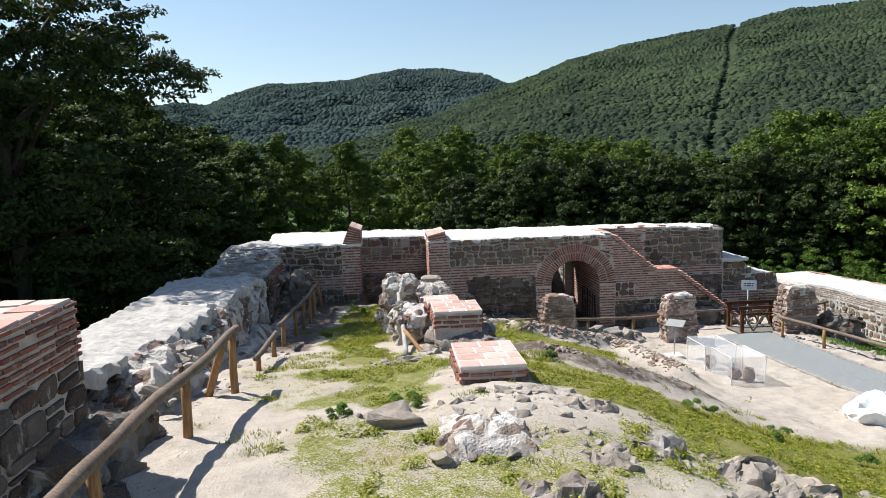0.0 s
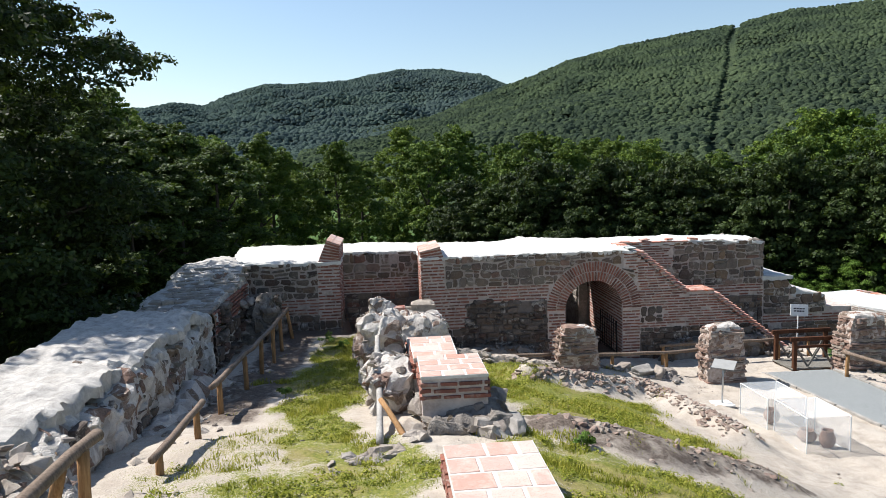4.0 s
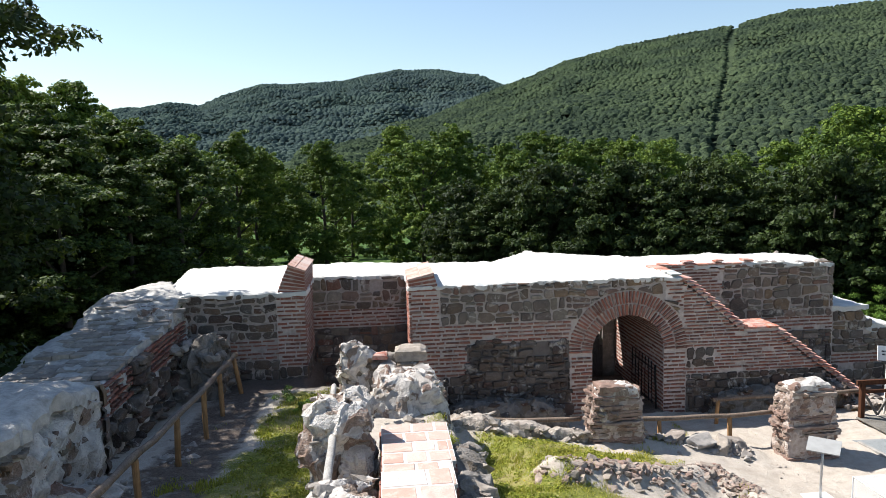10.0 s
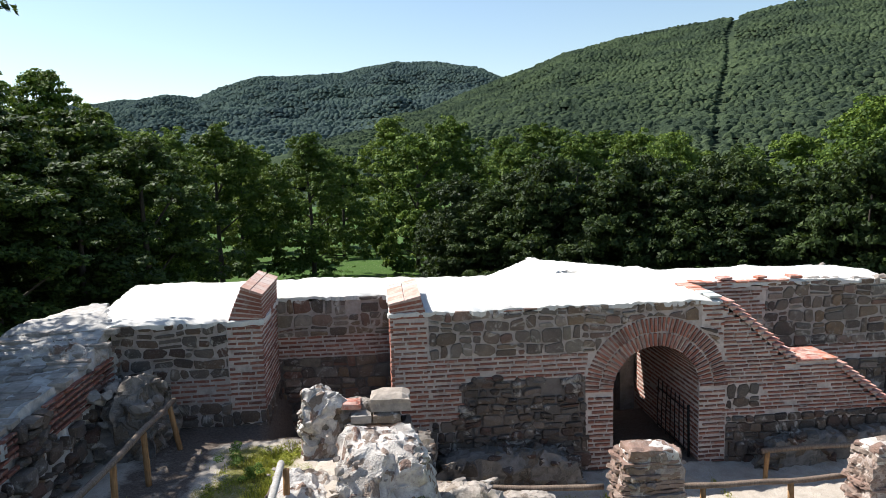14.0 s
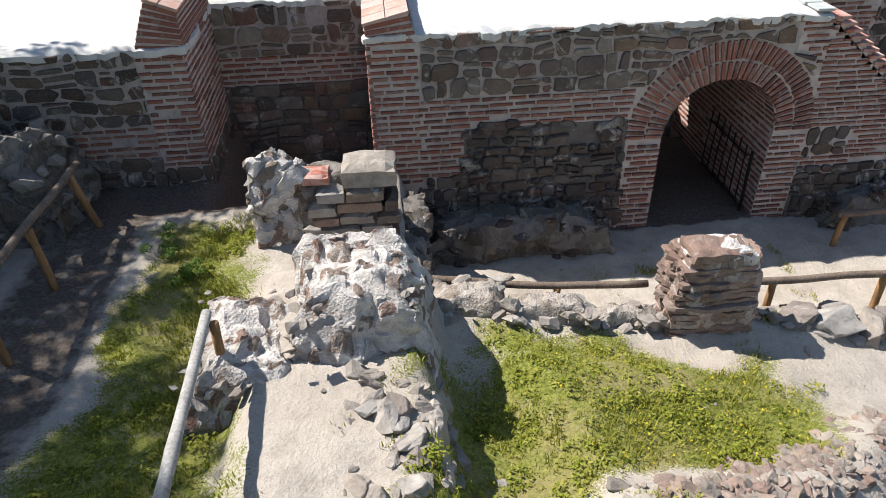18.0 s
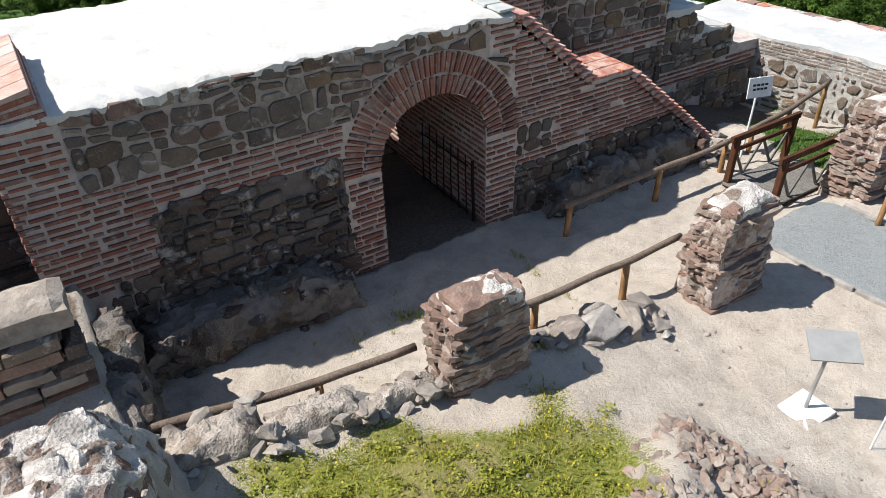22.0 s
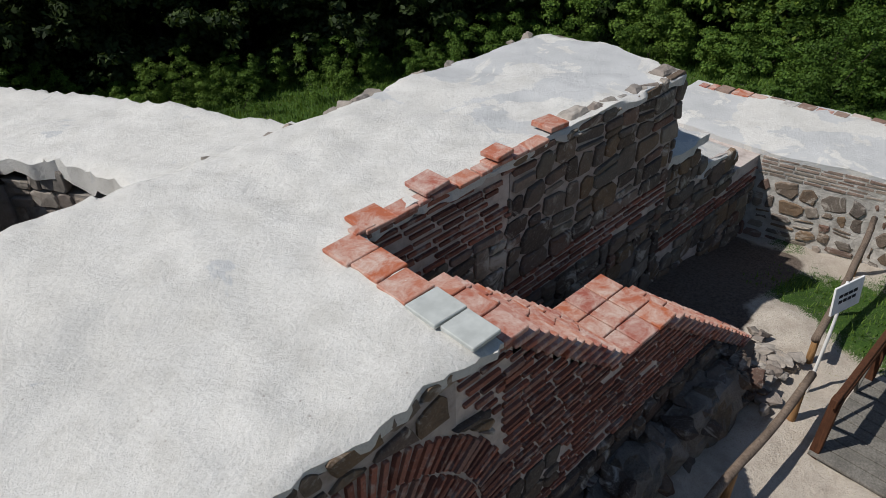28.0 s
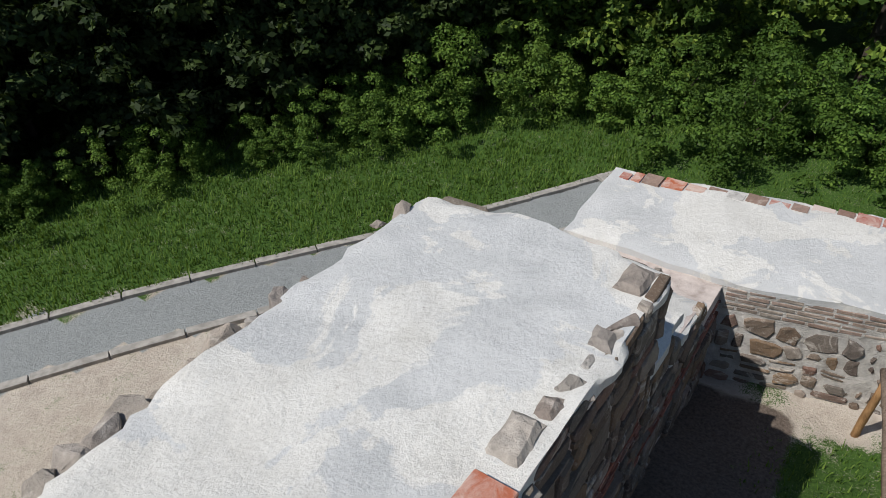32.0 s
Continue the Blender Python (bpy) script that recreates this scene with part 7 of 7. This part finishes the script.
shrubs = [bush(400 + i, s, h, 16000, 0.085) for i, (s, h) in enumerate(((1.7, 2.2), (1.4, 1.6), (2.0, 2.8)))]
first = {}
for i in range(34):
    if i < 24:
        x = -4 + i * 1.22
        y = 51.0 - 0.62 * x + rng.uniform(-0.7, 0.9)
    else:
        x, y = 25.2 + rng.uniform(-0.6, 0.9), 34.5 - (i - 24) * 2.2
    k = i % 3
    low = 0.55 + 0.45 * float(smooth(19, 25, x))
    m = pose(x, y, ground_z(x, y) - 0.05, 0, 0, rng.uniform(0, 360)) @ Matrix.Diagonal((low, low, low, 1))
    if k not in first:
        first[k] = True
        shrubs[k].matrix_basis = m
    else:
        copy_thing(shrubs[k], m @ Matrix.Diagonal((1 / shrubs[k].scale[0],) * 3 + (1,)))


# ---- grass ----
def blades(name, label, inside, box4, count, height, width, seed, material=GRASS):
    r = np.random.default_rng(seed)
    x, y = r.uniform(box4[0], box4[1], count * 3), r.uniform(box4[2], box4[3], count * 3)
    t = cover_at(x, y)[0]
    wob = np.array([noise.noise(Vector((a * 0.9, b * 0.9, 4.0))) + 0.6 * noise.noise(Vector((a * 3.1, b * 3.1, 9.0))) for a, b in zip(x, y)])
    thin = t * 1.5 - 0.6 if material is MEADOW else t * 1.25 + wob * 1.9 - 0.6
    keep = (r.random(count * 3) < np.clip(thin, 0, 1)) & inside(x, y)
    x, y = x[keep][:count], y[keep][:count]
    n = len(x)
    z = ground_at(x, y) - 0.03
    a, lean = r.uniform(0, 2 * np.pi, n), r.uniform(0.1, 0.7, n)
    h = height * (0.4 + 0.9 * r.random(n) ** 1.5)
    w = width * (0.6 + 0.8 * r.random(n))
    dx, dy = np.cos(a), np.sin(a)
    base = np.stack([x, y, z], axis=1)
    sidev = np.stack([-dy * w, dx * w, np.zeros(n)], axis=1)
    mid = base + np.stack([dx * h * lean * 0.35, dy * h * lean * 0.35, h * 0.6], axis=1)
    tip = base + np.stack([dx * h * lean, dy * h * lean, h], axis=1)
    v = np.stack([base - sidev, base + sidev, mid + sidev * 0.7, mid - sidev * 0.7, tip], axis=1).reshape(-1, 3)
    f = []
    for i in range(n):
        k = 5 * i
        f += [[k, k + 1, k + 2, k + 3], [k + 3, k + 2, k + 4]]
    return tagged(new(name, mesh_of(name, v.tolist(), f, material)), label, "grass", kind="stuff")


court = lambda x, y: (x > -3.2) & (x < 16) & (y < 26)
blades("court_grass", "thin green and yellowing grass in the ruined court", court, (-2.8, 8.2, 12, 25.8), 100000, 0.085, 0.007, 1)
blades("near_grass", "sparse dry grass on the trodden slope", court, (-2.6, 15.5, 4.6, 15), 80000, 0.05, 0.005, 2)
blades("meadow_grass", "lush green meadow grass behind the lane", lambda x, y: y > 30.6, (2, 27, 31, 48), 130000, 0.15, 0.013, 3, MEADOW)
blades("east_grass", "strip of grass below the east wall", lambda x, y: x > 14, (14.5, 26, 18, 31), 16000, 0.12, 0.01, 4, MEADOW)

r = np.random.default_rng(19)
hx, hy = r.uniform(-2.4, 14, 14000), r.uniform(5, 25.5, 14000)
clump = np.array([noise.noise(Vector((a * 0.8, b * 0.8, 2.0))) + 0.7 * noise.noise(Vector((a * 2.3, b * 2.3, 5.0))) for a, b in zip(hx, hy)])
keep = (cover_at(hx, hy)[0] + clump * 1.0 > 0.74 + 0.25 * r.random(14000)) & (hx < 11.5)
hx, hy = hx[keep], hy[keep]
herbs = np.stack([hx, hy, ground_at(hx, hy) + 0.005, r.uniform(0.05, 0.13, len(hx))], axis=1)
tagged(new("court_herbs", leaf_cloud("court_herbs", herbs, 85000, 0.042, GRASS, 21, 0.9, (1.0, 0.5))), "low green herbs and clover patches in the court turf", "herbs", kind="stuff")

YELLOW = leaf("yellow_petal", (0.55, 0.42, 0.02), (0.65, 0.5, 0.03), (0.75, 0.62, 0.08), 0.2)
r = np.random.default_rng(9)
fx, fy = np.concatenate([r.normal(5.0, 1.3, 400), r.normal(6.2, 0.6, 60), r.normal(9, 2.2, 240)]), np.concatenate([r.normal(20.6, 1.5, 400), r.normal(21.6, 0.4, 60), r.normal(10, 1.5, 240)])
keep = (cover_at(fx, fy)[0] > 0.4) & (fx > 2.2)
fx, fy = fx[keep], fy[keep]
clumps = np.stack([fx, fy, ground_at(fx, fy) + 0.08, np.full(len(fx), 0.05)], axis=1)
tagged(new("wildflowers", leaf_cloud("wildflowers", clumps, 480, 0.024, YELLOW, 5, 1.0, (1.0, 0.9))), "small yellow wildflowers in the court grass", "flowers", kind="stuff")
weeds = [(-1.3, 24.3, 0.4), (-0.9, 23.6, 0.3), (0.1, 9.0, 0.3), (-0.7, 8.6, 0.22), (5.5, 12.2, 0.3), (7.2, 12.0, 0.32), (8.6, 11.5, 0.3), (3.2, 13.4, 0.24), (-1.6, 17.6, 0.25), (6.3, 12.8, 0.28), (9.7, 10.6, 0.3)]
for i, (x, y, s) in enumerate(weeds):
    s *= 0.75
    r2 = random.Random(i)
    ob = tagged(new("weed_tuft"), "leafy green weed tuft growing in the court", "weed", "weed tufts")
    ob.location = (x, y, ground_z(x, y))
    cl = [(r2.gauss(0, s * 0.4), r2.gauss(0, s * 0.4), s * r2.uniform(0.2, 0.8), s * 0.35) for _ in range(7)]
    part("leaves", leaf_cloud("leaves", cl, 700, 0.05, MEADOW, 60 + i, 0.8, (1.0, 0.35)), None, ob)
    part("stem", log_mesh("stem", [(0, 0, -0.05), (0.02, 0, s * 0.8)], 0.008, 0.004, GRASS, 5, i), None, ob)

# ---- hills ----
def hill(name, label, az, el, radius, start, material, n_az, n_r, bump, seed, canopy, cut=None):
    """A wooded ridge: el gives the height of its crest, in degrees, along the compass az; canopy is the stretch under single crowns, their spacing and size."""
    def lie(a, f):
        d = start + (radius - start) * f
        c = radius * math.tan(math.radians(float(np.interp(a, az, el))))
        rise = f ** 1.25 if f <= 1 else 1 - (f - 1) * 1.5
        x, y = -d * math.sin(math.radians(a)), d * math.cos(math.radians(a))
        p = Vector((x, y, 0))
        z = -4 + (c + 6.4) * rise
        z += bump * (noise.noise(p * 0.008 + Vector((seed, 0, 0))) + 0.5 * noise.noise(p * 0.02)) * min(1, f * 2) * (1 - 0.8 * float(smooth(0.75, 1.0, f)))
        return x, y, z

    def strip(a, f):
        return abs(a - cut[0] - (cut[1] - cut[0]) * f - 0.22 * math.sin(f * 9)) if cut else 9

    ff = np.concatenate([np.linspace(0, 1, n_r), [1.05, 1.15, 1.3]])
    verts = [lie(a, f) for a in np.linspace(az[0], az[-1], n_az) for f in ff]
    k = len(ff)
    faces = [[i * k + j, (i + 1) * k + j, (i + 1) * k + j + 1, i * k + j + 1] for i in range(n_az - 1) for j in range(k - 1)]
    ob = tagged(new(name, mesh_of(name, verts, faces, material)), label, "hill", kind="structure")
    r = random.Random(int(seed * 7))
    a0, a1, f0, gap, size = canopy
    crowns, shell = [], []
    ring = [(0.6, 0.8), (1.0, 0.0)]
    f = f0
    while f < 1.03:
        d = start + (radius - start) * f
        a = a0
        while a < a1:
            a += math.degrees(gap / d) * r.uniform(0.7, 1.3)
            q = f + r.uniform(-0.5, 0.5) * gap * 0.8 / (radius - start)
            if strip(a, q) < 0.36:
                continue
            x, y, z = lie(a, q)
            tall = size * r.uniform(0.8, 1.25) * (1 + 0.3 * noise.noise(Vector((x, y, 0)) * 0.02))
            wide = 0.55 * tall * r.uniform(0.85, 1.25)
            o = len(crowns)
            crowns.append((x, y, z + tall))
            turn = r.uniform(0, 1)
            for rr, zz in ring:
                for m in range(6):
                    b = (m + turn) * math.pi / 3 + zz
                    w = wide * rr * r.uniform(0.78, 1.2)
                    crowns.append((x + w * math.cos(b), y + w * math.sin(b), z + tall * (0.5 + 0.5 * zz * r.uniform(0.75, 1.1))))
            for m in range(6):
                e = (m + 1) % 6
                shell.append([o, o + 1 + m, o + 1 + e])
                shell.append([o + 1 + m, o + 7 + m, o + 7 + e, o + 1 + e])
        f += gap * 0.8 / (radius - start)
    tagged(part("tree_canopy", mesh_of("tree_canopy", crowns, shell, material), None, ob), kind="stuff")
    return ob


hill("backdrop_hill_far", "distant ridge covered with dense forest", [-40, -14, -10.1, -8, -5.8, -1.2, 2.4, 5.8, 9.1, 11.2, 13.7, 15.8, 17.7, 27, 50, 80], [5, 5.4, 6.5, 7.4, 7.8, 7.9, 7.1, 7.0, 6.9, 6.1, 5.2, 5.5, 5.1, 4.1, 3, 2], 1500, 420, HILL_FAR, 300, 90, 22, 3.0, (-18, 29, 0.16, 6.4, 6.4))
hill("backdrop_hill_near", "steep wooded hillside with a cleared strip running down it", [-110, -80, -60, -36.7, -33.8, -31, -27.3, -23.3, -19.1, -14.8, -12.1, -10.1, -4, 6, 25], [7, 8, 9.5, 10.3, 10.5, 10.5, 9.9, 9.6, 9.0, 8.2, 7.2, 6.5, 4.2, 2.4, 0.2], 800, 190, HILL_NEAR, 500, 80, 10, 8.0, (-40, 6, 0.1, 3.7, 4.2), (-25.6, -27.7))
